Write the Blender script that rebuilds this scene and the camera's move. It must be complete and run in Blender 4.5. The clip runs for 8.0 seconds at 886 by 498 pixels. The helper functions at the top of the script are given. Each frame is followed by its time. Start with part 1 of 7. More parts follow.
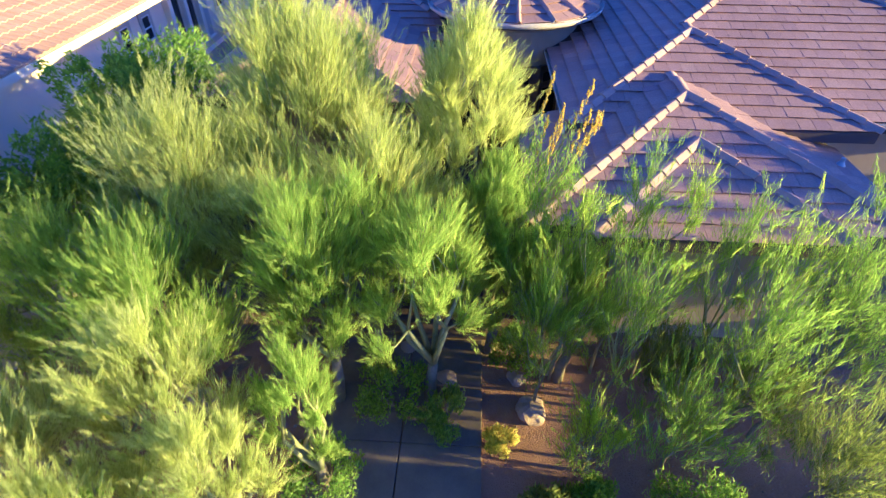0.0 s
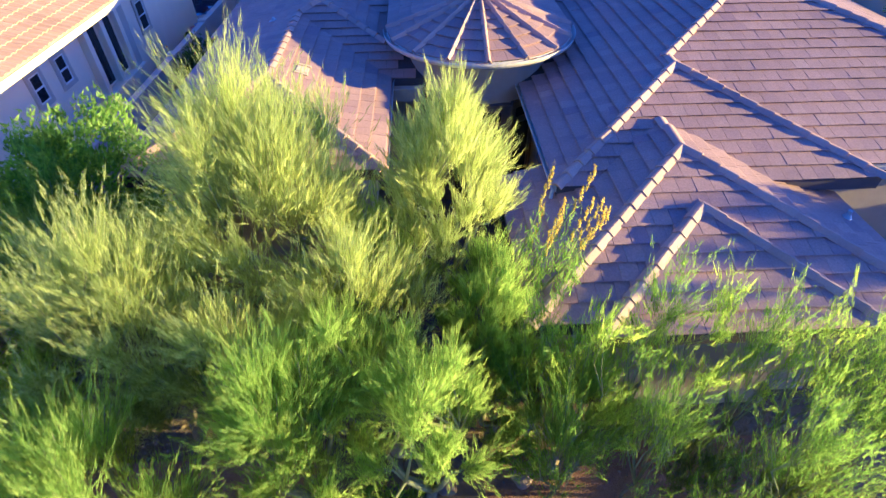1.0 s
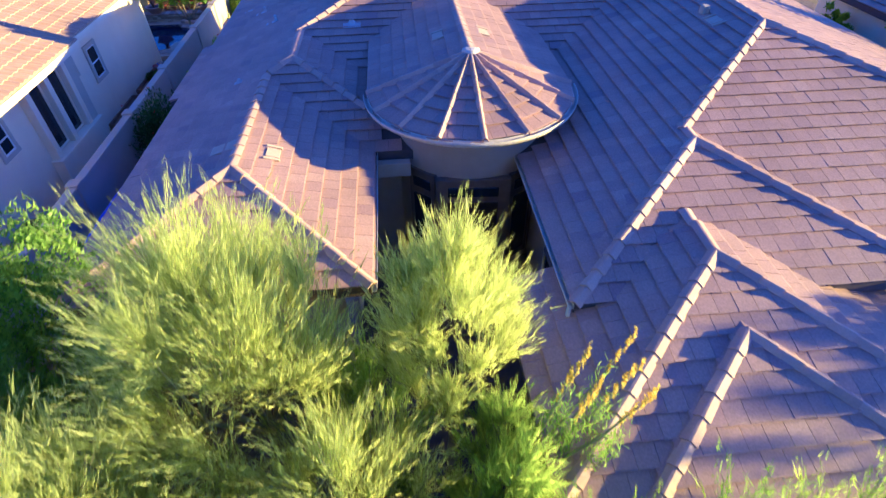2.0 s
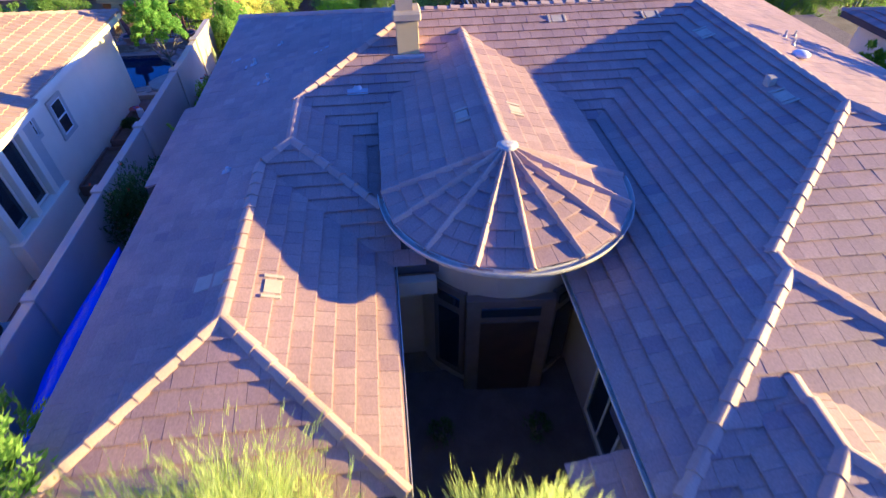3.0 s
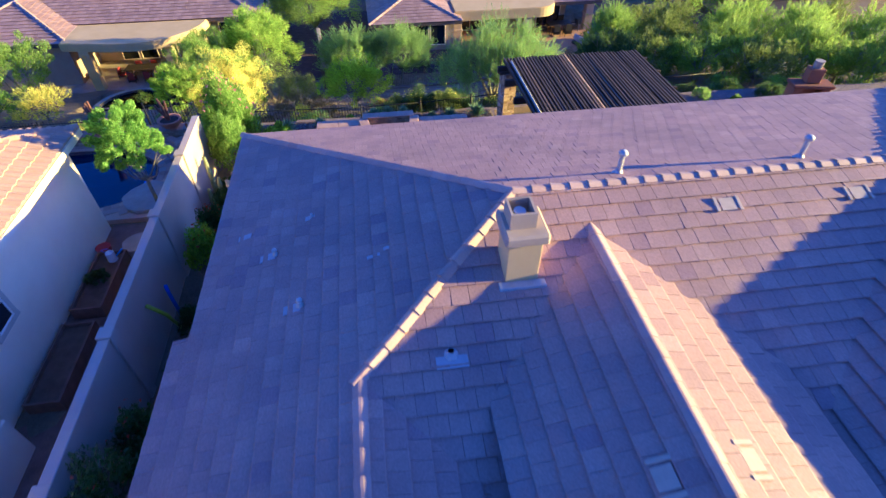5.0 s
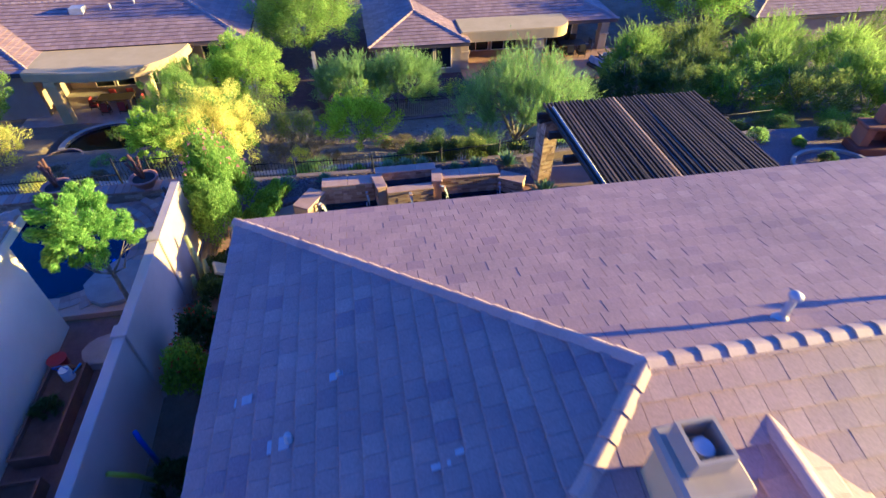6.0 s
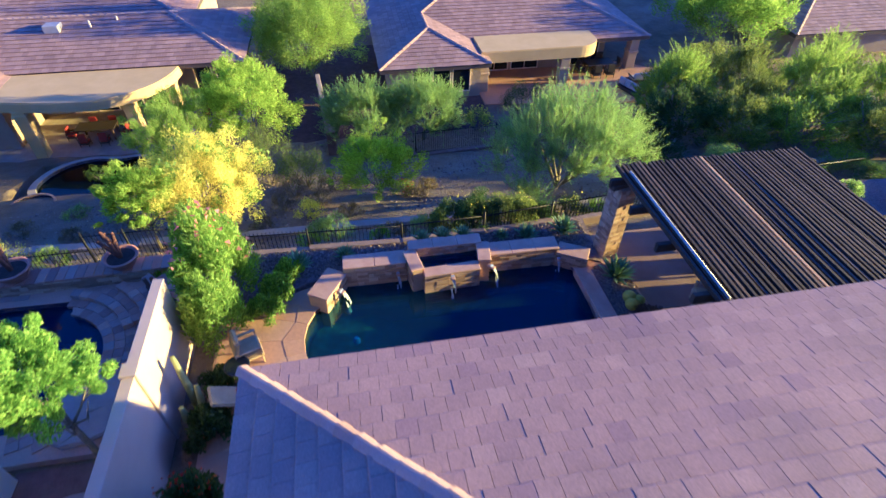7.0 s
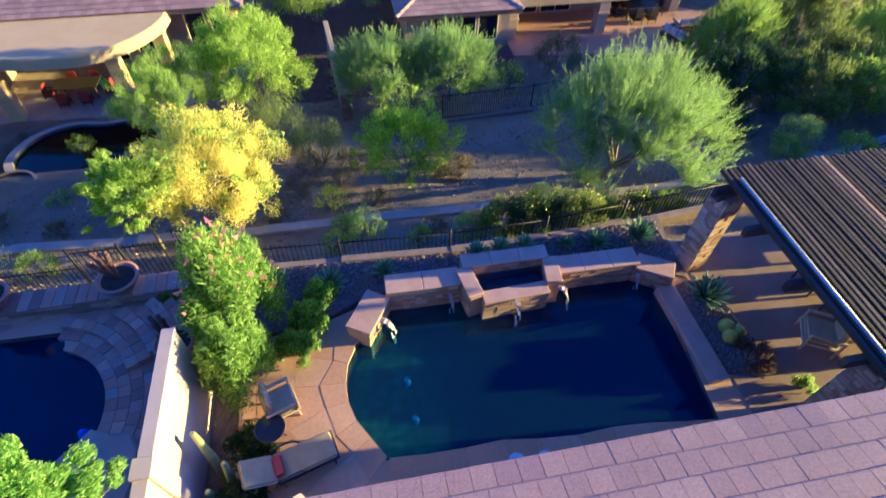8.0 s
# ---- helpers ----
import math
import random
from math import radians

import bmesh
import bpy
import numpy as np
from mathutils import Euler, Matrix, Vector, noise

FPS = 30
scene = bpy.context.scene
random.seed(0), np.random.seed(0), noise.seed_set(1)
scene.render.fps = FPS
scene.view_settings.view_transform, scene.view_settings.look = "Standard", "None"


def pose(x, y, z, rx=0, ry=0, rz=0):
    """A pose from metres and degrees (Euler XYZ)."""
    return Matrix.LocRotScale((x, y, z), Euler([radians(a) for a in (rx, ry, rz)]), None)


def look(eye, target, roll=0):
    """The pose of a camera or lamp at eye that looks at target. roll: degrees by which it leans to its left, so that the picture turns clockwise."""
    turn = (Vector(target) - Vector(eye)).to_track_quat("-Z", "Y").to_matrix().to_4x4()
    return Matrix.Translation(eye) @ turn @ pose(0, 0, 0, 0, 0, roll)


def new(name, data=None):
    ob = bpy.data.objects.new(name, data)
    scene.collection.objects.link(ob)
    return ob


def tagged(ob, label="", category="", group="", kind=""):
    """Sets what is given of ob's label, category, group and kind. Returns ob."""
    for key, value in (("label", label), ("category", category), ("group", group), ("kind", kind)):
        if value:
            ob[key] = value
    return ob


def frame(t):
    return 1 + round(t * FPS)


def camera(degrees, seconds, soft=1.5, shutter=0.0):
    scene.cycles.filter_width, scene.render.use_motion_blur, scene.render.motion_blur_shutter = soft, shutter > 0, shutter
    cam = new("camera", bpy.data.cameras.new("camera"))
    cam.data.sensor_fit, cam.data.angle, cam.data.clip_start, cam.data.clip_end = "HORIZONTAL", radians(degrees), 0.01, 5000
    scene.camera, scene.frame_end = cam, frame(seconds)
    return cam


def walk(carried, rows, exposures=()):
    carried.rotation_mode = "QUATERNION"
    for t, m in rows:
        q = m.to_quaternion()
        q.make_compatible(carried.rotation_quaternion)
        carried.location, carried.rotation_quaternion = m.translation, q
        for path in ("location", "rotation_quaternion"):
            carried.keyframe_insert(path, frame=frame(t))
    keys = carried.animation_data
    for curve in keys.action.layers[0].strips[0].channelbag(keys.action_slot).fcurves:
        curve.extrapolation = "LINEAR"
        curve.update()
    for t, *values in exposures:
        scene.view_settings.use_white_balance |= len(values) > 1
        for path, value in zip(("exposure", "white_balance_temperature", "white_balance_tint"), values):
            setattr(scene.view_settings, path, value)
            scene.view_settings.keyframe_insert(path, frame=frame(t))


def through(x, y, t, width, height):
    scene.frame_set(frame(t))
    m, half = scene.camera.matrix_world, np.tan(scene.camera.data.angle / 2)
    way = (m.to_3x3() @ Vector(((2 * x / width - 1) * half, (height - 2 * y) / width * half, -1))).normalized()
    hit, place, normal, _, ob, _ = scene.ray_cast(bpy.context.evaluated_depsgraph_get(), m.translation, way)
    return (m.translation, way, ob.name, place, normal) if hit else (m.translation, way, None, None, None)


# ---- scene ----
cam = camera(80.9, 8.0, 1.35, 0.3)
EXPOSURE, KELVIN, TINT = 1.95, 4540, 52
PATH = [
    (0, (0.889, 3.807, 8.245), (0.798, 5.346, 6.971), 0.2),
    (0.5, (0.631, 4.896, 8.763), (0.638, 6.394, 7.437), -0.3),
    (1, (0.451, 5.951, 8.984), (0.508, 7.445, 7.655), -0.5),
    (1.5, (0.41, 7.192, 9.303), (0.509, 8.676, 7.965), -0.7),
    (1.7, (0.414, 7.667, 9.392), (0.52, 9.157, 8.063), -0.9),
    (2.8, (-0.053, 10.902, 10.331), (0.099, 12.356, 8.967), -0.8),
    (3, (-0.143, 11.654, 10.327), (0.014, 13.118, 8.974), -0.7),
    (3.5, (-0.526, 13.473, 10.714), (-0.358, 14.931, 9.356), -0.5),
    (4, (-0.951, 15.39, 11.054), (-0.774, 16.845, 9.693), -0.3),
    (4.5, (-1.336, 17.281, 11.282), (-1.147, 18.73, 9.917), -0.1),
    (4.7, (-1.483, 18.078, 11.363), (-1.289, 19.518, 9.989), 0.0),
    (5.8, (-2.304, 22.57, 11.003), (-2.062, 24.018, 9.645), 0.1),
    (6, (-2.491, 23.453, 10.937), (-2.239, 24.899, 9.579), 0.4),
    (6.5, (-2.878, 25.606, 10.777), (-2.612, 27.05, 9.418), 0.6),
    (7, (-3.273, 27.755, 10.588), (-2.997, 29.197, 9.23), 0.9),
    (7.5, (-3.65, 29.85, 10.43), (-3.368, 31.291, 9.072), 1.1),
    (8, (-4.187, 31.034, 10.247), (-3.925, 32.299, 8.721), 1.6),
]
walk(cam, [(t, look(eye, target, roll)) for t, eye, target, roll in PATH], [(0.0, EXPOSURE, KELVIN, TINT), (8.0, EXPOSURE, KELVIN, TINT)])

# ---- light: low morning sun from the east, clear blue sky ----
SUN_TO = Vector((1.0, -0.07, 0.153)).normalized()
world = bpy.data.worlds.new("sky")
scene.world = world
world.use_nodes = True
wn = world.node_tree
wn.nodes.clear()
sky = wn.nodes.new("ShaderNodeTexSky")
sky.sky_type = "NISHITA"
sky.sun_disc = False
sky.sun_elevation = math.asin(SUN_TO.z)
sky.sun_rotation = math.atan2(SUN_TO.x, SUN_TO.y)
sky.ozone_density = 6.0
sky.dust_density = 0.8
bg = wn.nodes.new("ShaderNodeBackground")
bg.inputs[1].default_value = 0.087
out = wn.nodes.new("ShaderNodeOutputWorld")
wn.links.new(sky.outputs[0], bg.inputs[0])
wn.links.new(bg.outputs[0], out.inputs[0])
sun = new("sun", bpy.data.lights.new("sun", "SUN"))
sun.data.energy = 5.0
sun.data.angle = radians(0.6)
sun.data.color = (1.0, 0.77, 0.08)
sun.matrix_world = look((60, -10, 30), Vector((60, -10, 30)) - SUN_TO)

# ---- materials ----
def material(name):
    m = bpy.data.materials.new(name)
    m.use_nodes = True
    nt = m.node_tree
    return m, nt, nt.nodes["Principled BSDF"]


def ramp(nt, stops):
    r = nt.nodes.new("ShaderNodeValToRGB")
    el = r.color_ramp.elements
    while len(el) < len(stops):
        el.new(0.5)
    for e, (p, c) in zip(el, stops):
        e.position, e.color = p, (*c, 1)
    return r


def noise_node(nt, scale, detail=4, coords=None, rough=0.6):
    n = nt.nodes.new("ShaderNodeTexNoise")
    n.inputs["Scale"].default_value = scale
    n.inputs["Detail"].default_value = detail
    n.inputs["Roughness"].default_value = rough
    if coords is not None:
        nt.links.new(coords, n.inputs["Vector"])
    return n


def world_pos(nt):
    return nt.nodes.new("ShaderNodeNewGeometry").outputs["Position"]


def mix_col(nt, mode, fac, a, b):
    m = nt.nodes.new("ShaderNodeMix")
    m.data_type, m.blend_type = "RGBA", mode
    for sock, v in ((m.inputs[0], fac), (m.inputs[6], a), (m.inputs[7], b)):
        if hasattr(v, "links"):
            nt.links.new(v, sock)
        else:
            sock.default_value = v if isinstance(v, float) else (*v, 1)
    return m.outputs[2]


def bump(nt, height, strength, dist, target):
    b = nt.nodes.new("ShaderNodeBump")
    b.inputs["Strength"].default_value, b.inputs["Distance"].default_value = strength, dist
    nt.links.new(height, b.inputs["Height"])
    nt.links.new(b.outputs[0], target.inputs["Normal"])


def surface(name, dark, light, scale=2.0, fine=40.0, rough=0.85, relief=0.4, depth=0.01, metal=0.0, stain=None):
    """A plain worn surface: two scales of variation and fine relief."""
    m, nt, p = material(name)
    pos = world_pos(nt)
    big, small = noise_node(nt, scale, 5, pos), noise_node(nt, fine, 3, pos)
    mixv = nt.nodes.new("ShaderNodeMath")
    mixv.operation = "MULTIPLY_ADD"
    nt.links.new(big.outputs[0], mixv.inputs[0])
    mixv.inputs[1].default_value = 0.75
    sc = nt.nodes.new("ShaderNodeMath")
    sc.operation = "MULTIPLY"
    sc.inputs[1].default_value = 0.25
    nt.links.new(small.outputs[0], sc.inputs[0])
    nt.links.new(sc.outputs[0], mixv.inputs[2])
    r = ramp(nt, [(0.32, dark), (0.68, light)])
    nt.links.new(mixv.outputs[0], r.inputs[0])
    colour = r.outputs[0]
    if stain:
        s = noise_node(nt, scale * 0.35, 6, pos, 0.7)
        sr = ramp(nt, [(0.5, (0, 0, 0)), (0.66, (1, 1, 1))])
        nt.links.new(s.outputs[0], sr.inputs[0])
        colour = mix_col(nt, "MIX", sr.outputs[0], colour, stain)
    nt.links.new(colour, p.inputs["Base Color"])
    p.inputs["Roughness"].default_value, p.inputs["Metallic"].default_value = rough, metal
    bump(nt, small.outputs[0], relief, depth, p)
    return m


def pieces(name, stops, rough=0.8, fine=30.0, relief=0.4, grain=0.25):
    """A surface of separate pieces, each with its own tone."""
    m, nt, p = material(name)
    oi = nt.nodes.new("ShaderNodeObjectInfo")
    ge = nt.nodes.new("ShaderNodeNewGeometry")
    add = nt.nodes.new("ShaderNodeMath")
    add.operation = "ADD"
    nt.links.new(oi.outputs["Random"], add.inputs[0])
    nt.links.new(ge.outputs["Random Per Island"], add.inputs[1])
    fr = nt.nodes.new("ShaderNodeMath")
    fr.operation = "FRACT"
    nt.links.new(add.outputs[0], fr.inputs[0])
    r = ramp(nt, stops)
    nt.links.new(fr.outputs[0], r.inputs[0])
    n1, n2 = noise_node(nt, fine, 4, ge.outputs["Position"]), noise_node(nt, 0.5, 4, ge.outputs["Position"])
    g = ramp(nt, [(0.3, (0.6, 0.6, 0.6)), (0.7, (1.25, 1.25, 1.25))])
    nt.links.new(n1.outputs[0], g.inputs[0])
    w = ramp(nt, [(0.35, (0.8, 0.8, 0.82)), (0.65, (1.1, 1.08, 1.06))])
    nt.links.new(n2.outputs[0], w.inputs[0])
    c = mix_col(nt, "MULTIPLY", grain, r.outputs[0], g.outputs[0])
    c = mix_col(nt, "MULTIPLY", 0.8, c, w.outputs[0])
    nt.links.new(c, p.inputs["Base Color"])
    p.inputs["Roughness"].default_value = rough
    bump(nt, n1.outputs[0], relief, 0.01, p)
    return m


def leafy(name, stops, through=0.5):
    """Leaves: each with its own green, some light passing through."""
    m, nt, p = material(name)
    ge = nt.nodes.new("ShaderNodeNewGeometry")
    r = ramp(nt, stops)
    nt.links.new(ge.outputs["Random Per Island"], r.inputs[0])
    n = noise_node(nt, 0.8, 3, ge.outputs["Position"])
    w = ramp(nt, [(0.3, (0.75, 0.8, 0.8)), (0.7, (1.15, 1.1, 1.0))])
    nt.links.new(n.outputs[0], w.inputs[0])
    c = mix_col(nt, "MULTIPLY", 0.8, r.outputs[0], w.outputs[0])
    nt.links.new(c, p.inputs["Base Color"])
    p.inputs["Roughness"].default_value = 0.55
    tr = nt.nodes.new("ShaderNodeBsdfTranslucent")
    lit = mix_col(nt, "MULTIPLY", 1.0, c, (1.5, 1.45, 0.9))
    nt.links.new(lit, tr.inputs[0])
    mx = nt.nodes.new("ShaderNodeMixShader")
    mx.inputs[0].default_value = through
    nt.links.new(p.outputs[0], mx.inputs[1])
    nt.links.new(tr.outputs[0], mx.inputs[2])
    nt.links.new(mx.outputs[0], nt.nodes["Material Output"].inputs[0])
    return m


def plain(name, colour, rough=0.5, metal=0.0):
    return surface(name, tuple(c * 0.88 for c in colour), tuple(min(1, c * 1.08) for c in colour), 6.0, 60.0, rough, 0.15, 0.004, metal)


def glass_dark(name, tint=(0.02, 0.025, 0.03)):
    m, nt, p = material(name)
    p.inputs["Base Color"].default_value = (*tint, 1)
    p.inputs["Roughness"].default_value = 0.05
    p.inputs["IOR"].default_value = 1.5
    return m


TILE = pieces("concrete_roof_tile", [(0.0, (0.395, 0.240, 0.200)), (0.15, (0.42, 0.255, 0.207)), (0.5, (0.445, 0.27, 0.212)), (0.85, (0.468, 0.288, 0.224)), (0.93, (0.495, 0.315, 0.245)), (0.95, (0.36, 0.215, 0.195)), (1.0, (0.38, 0.23, 0.205))], 0.66, grain=0.5)
CAP = pieces("ridge_cap_tile", [(0.0, (0.45, 0.29, 0.23)), (1.0, (0.54, 0.37, 0.29))], 0.7)
FAR_TILE = pieces("neighbour_roof_tile", [(0.0, (0.34, 0.21, 0.175)), (0.6, (0.41, 0.26, 0.21)), (1.0, (0.46, 0.30, 0.245))], 0.7)
SAND_TILE = pieces("pale_roof_tile", [(0.0, (0.44, 0.27, 0.185)), (1.0, (0.53, 0.34, 0.235))])
DECK_ROOF = plain("roof_underlay", (0.09, 0.07, 0.07), 0.9)
STUCCO = surface("tan_stucco", (0.37, 0.28, 0.20), (0.46, 0.36, 0.26), 1.2, 90, 0.92, 0.5, 0.006)
CREAM = surface("cream_stucco", (0.84, 0.69, 0.49), (0.92, 0.78, 0.57), 1.0, 90, 0.92, 0.5, 0.006)
WALL_BLOCK = surface("wall_stucco", (0.52, 0.40, 0.31), (0.64, 0.50, 0.39), 0.8, 70, 0.92, 0.5, 0.008)
GUTTER = surface("weathered_gutter", (0.55, 0.52, 0.44), (0.78, 0.73, 0.62), 9.0, 60, 0.75, 0.3, 0.004, 0.0, (0.46, 0.45, 0.42))
DIRT = surface("desert_gravel", (0.15, 0.108, 0.064), (0.285, 0.215, 0.13), 0.9, 14, 0.95, 1.0, 0.09, 0.0, (0.26, 0.215, 0.15))
FLAG = pieces("flagstone", [(0.0, (0.50, 0.265, 0.13)), (0.5, (0.57, 0.315, 0.165)), (1.0, (0.61, 0.37, 0.215))], 0.75, 12)
STONE = pieces("stacked_stone", [(0.0, (0.28, 0.17, 0.10)), (0.5, (0.46, 0.30, 0.18)), (1.0, (0.60, 0.44, 0.29))], 0.85, 20)
CONCRETE = surface("pale_concrete", (0.30, 0.25, 0.20), (0.43, 0.37, 0.30), 2, 40, 0.9, 0.4, 0.008)
IRON = plain("black_iron", (0.02, 0.02, 0.022), 0.5, 0.6)
WOOD_DARK = pieces("weathered_slat_wood", [(0.0, (0.03, 0.019, 0.013)), (0.6, (0.062, 0.040, 0.026)), (0.9, (0.11, 0.07, 0.042)), (1.0, (0.18, 0.11, 0.06))], 0.75, 25)
WOOD_PALE = pieces("gold_slat_wood", [(0.0, (0.55, 0.31, 0.12)), (1.0, (0.62, 0.38, 0.16))], 0.7, 25)
GREEN_BARK = surface("green_bark", (0.20, 0.22, 0.08), (0.34, 0.35, 0.15), 6, 40, 0.8, 0.6, 0.01)
BARK = surface("bark", (0.16, 0.14, 0.09), (0.30, 0.25, 0.17), 6, 40, 0.9, 0.8, 0.02)
DARK_GLASS = glass_dark("window_glass")
METAL = plain("galvanised_metal", (0.50, 0.48, 0.46), 0.6, 0.35)
MORTAR = surface("pale_mortar", (0.50, 0.44, 0.37), (0.68, 0.61, 0.52), 8, 60, 0.95, 0.8, 0.012)
BLUE_TARP = surface("blue_tarpaulin", (0.006, 0.03, 0.62), (0.012, 0.07, 0.85), 1.5, 20, 0.35, 0.6, 0.03)

PALO = leafy("palo_verde_leaf", [(0.0, (0.18, 0.30, 0.025)), (0.5, (0.30, 0.45, 0.04)), (1.0, (0.43, 0.56, 0.075))])
GREEN = leafy("green_leaf", [(0.0, (0.13, 0.25, 0.015)), (0.6, (0.26, 0.43, 0.025)), (1.0, (0.40, 0.56, 0.04))])
MESQ = leafy("mesquite_leaf", [(0.0, (0.14, 0.25, 0.025)), (0.6, (0.25, 0.39, 0.04)), (1.0, (0.38, 0.50, 0.06))])
GREY = leafy("grey_green_leaf", [(0.0, (0.15, 0.28, 0.07)), (0.6, (0.25, 0.40, 0.10)), (1.0, (0.37, 0.52, 0.16))])
YELLOW = leafy("yellow_blossom", [(0.0, (0.46, 0.50, 0.04)), (0.5, (0.76, 0.72, 0.06)), (1.0, (0.92, 0.84, 0.12))], 0.6)
COVER = surface("tan_cover_stucco", (0.57, 0.40, 0.165), (0.66, 0.48, 0.22), 1.0, 80, 0.92, 0.4, 0.006)
BRIGHT = leafy("sunny_green_leaf", [(0.0, (0.19, 0.31, 0.008)), (0.6, (0.37, 0.53, 0.014)), (1.0, (0.57, 0.70, 0.03))], 0.6)
FRESH = leafy("fresh_green_leaf", [(0.0, (0.13, 0.28, 0.012)), (0.6, (0.27, 0.49, 0.02)), (1.0, (0.45, 0.66, 0.04))], 0.5)
OLIVE = leafy("olive_leaf", [(0.0, (0.09, 0.14, 0.025)), (0.6, (0.17, 0.23, 0.04)), (1.0, (0.30, 0.36, 0.06))])
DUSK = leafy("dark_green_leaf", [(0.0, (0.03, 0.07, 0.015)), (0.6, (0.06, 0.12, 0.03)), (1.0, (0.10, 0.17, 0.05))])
GOLD = leafy("golden_blossom", [(0.0, (0.62, 0.46, 0.006)), (1.0, (0.88, 0.70, 0.015))], 0.4)
PINK = leafy("pink_blossom", [(0.0, (0.60, 0.18, 0.25)), (1.0, (0.80, 0.36, 0.42))])
RED = leafy("red_blossom", [(0.0, (0.45, 0.03, 0.02)), (1.0, (0.70, 0.10, 0.04))])
AGAVE = leafy("agave_leaf", [(0.0, (0.14, 0.25, 0.11)), (1.0, (0.28, 0.44, 0.20))], 0.2)


# ---- building helpers ----
def mesh_ob(name, verts, faces, mat, parent=None, label="", smooth=False):
    me = bpy.data.meshes.new(name)
    me.from_pydata([tuple(v) for v in verts], [], faces)
    me.materials.append(mat)
    if smooth:
        me.polygons.foreach_set("use_smooth", [True] * len(me.polygons))
    ob = new(name, me)
    if parent is not None:
        ob.parent = parent
    if label:
        ob["label"] = label
    return ob


def part(name, bm, mat, parent=None, label="", smooth=False):
    """Links a bmesh as one mesh object under a thing or a part."""
    me = bpy.data.meshes.new(name)
    bmesh.ops.recalc_face_normals(bm, faces=bm.faces)
    bm.to_mesh(me)
    bm.free()
    me.materials.append(mat)
    if smooth:
        me.polygons.foreach_set("use_smooth", [True] * len(me.polygons))
    ob = new(name, me)
    if parent is not None:
        ob.parent = parent
    if label:
        ob["label"] = label
    return ob


def thing(name, label, category, at=(0, 0, 0), turn=0.0, group="", kind=""):
    ob = new(name)
    ob.matrix_world = pose(at[0], at[1], at[2], 0, 0, turn)
    ob.empty_display_size = 0.2
    return tagged(ob, label, category, group, kind)


def box(bm, x0, x1, y0, y1, z0, z1, bevel=0.0):
    r = bmesh.ops.create_cube(bm, size=1.0)
    vs = r["verts"]
    for v in vs:
        v.co = ((x0 + x1) / 2 + v.co.x * (x1 - x0), (y0 + y1) / 2 + v.co.y * (y1 - y0), (z0 + z1) / 2 + v.co.z * (z1 - z0))
    if bevel:
        es = list({e for v in vs for e in v.link_edges})
        bmesh.ops.bevel(bm, geom=es, offset=bevel, segments=1, affect="EDGES")
    return bm


def boxed(x0, x1, y0, y1, z0, z1, bevel=0.0):
    return box(bmesh.new(), x0, x1, y0, y1, z0, z1, bevel)


def cyl(bm, x, y, z0, z1, r0, r1=None, n=16):
    m = Matrix.Translation((x, y, (z0 + z1) / 2))
    bmesh.ops.create_cone(bm, cap_ends=True, segments=n, radius1=r0, radius2=r0 if r1 is None else r1, depth=z1 - z0, matrix=m)
    return bm


def prism(outline, z0, z1, bevel=0.0):
    """An upright slab with the given outline."""
    bm = bmesh.new()
    f = bm.faces.new([bm.verts.new((x, y, z0)) for x, y in outline])
    r = bmesh.ops.extrude_face_region(bm, geom=[f])
    for v in r["geom"]:
        if isinstance(v, bmesh.types.BMVert):
            v.co.z = z1
    if bevel:
        top = [e for e in bm.edges if all(abs(v.co.z - z1) < 1e-5 for v in e.verts)]
        bmesh.ops.bevel(bm, geom=top, offset=bevel, segments=2, affect="EDGES")
    return bm


def tube_data(points, radii, n=7):
    """Verts and faces of a tapered tube along the points."""
    vs, fs = [], []
    pts = [Vector(p) for p in points]
    for i, p in enumerate(pts):
        d = (pts[min(i + 1, len(pts) - 1)] - pts[max(i - 1, 0)]).normalized()
        a = d.orthogonal().normalized()
        b = d.cross(a)
        for k in range(n):
            an = 2 * math.pi * k / n
            vs.append(p + (a * math.cos(an) + b * math.sin(an)) * radii[i])
    for i in range(len(pts) - 1):
        for k in range(n):
            fs.append((i * n + k, i * n + (k + 1) % n, (i + 1) * n + (k + 1) % n, (i + 1) * n + k))
    fs.append(tuple(reversed(range(n))))
    fs.append(tuple(range((len(pts) - 1) * n, len(pts) * n)))
    return vs, fs


def tube(name, points, radius, mat, parent=None, n=7, label=""):
    radii = radius if isinstance(radius, (list, tuple)) else [radius] * len(points)
    v, f = tube_data(points, radii, n)
    return mesh_ob(name, v, f, mat, parent, label, True)


# ---- roofs of separate flat concrete tiles ----
PITCH = 0.318
TILE_W, TILE_V = 0.305, 0.32


def clip_poly(poly, clip):
    """Cuts a polygon by a convex polygon given anticlockwise."""
    for i in range(len(clip)):
        (ax, ay), (bx, by) = clip[i], clip[(i + 1) % len(clip)]
        res = []
        for j in range(len(poly)):
            p, q = poly[j], poly[(j + 1) % len(poly)]
            dp = (bx - ax) * (p[1] - ay) - (by - ay) * (p[0] - ax)
            dq = (bx - ax) * (q[1] - ay) - (by - ay) * (q[0] - ax)
            if dp >= 0:
                res.append(p)
            if (dp >= 0) != (dq >= 0):
                s = dp / (dp - dq)
                res.append((p[0] + s * (q[0] - p[0]), p[1] + s * (q[1] - p[1])))
        poly = res
        if len(poly) < 3:
            return []
    return poly


def poly_area(p):
    return 0.5 * sum(p[i][0] * p[(i + 1) % len(p)][1] - p[(i + 1) % len(p)][0] * p[i][1] for i in range(len(p)))


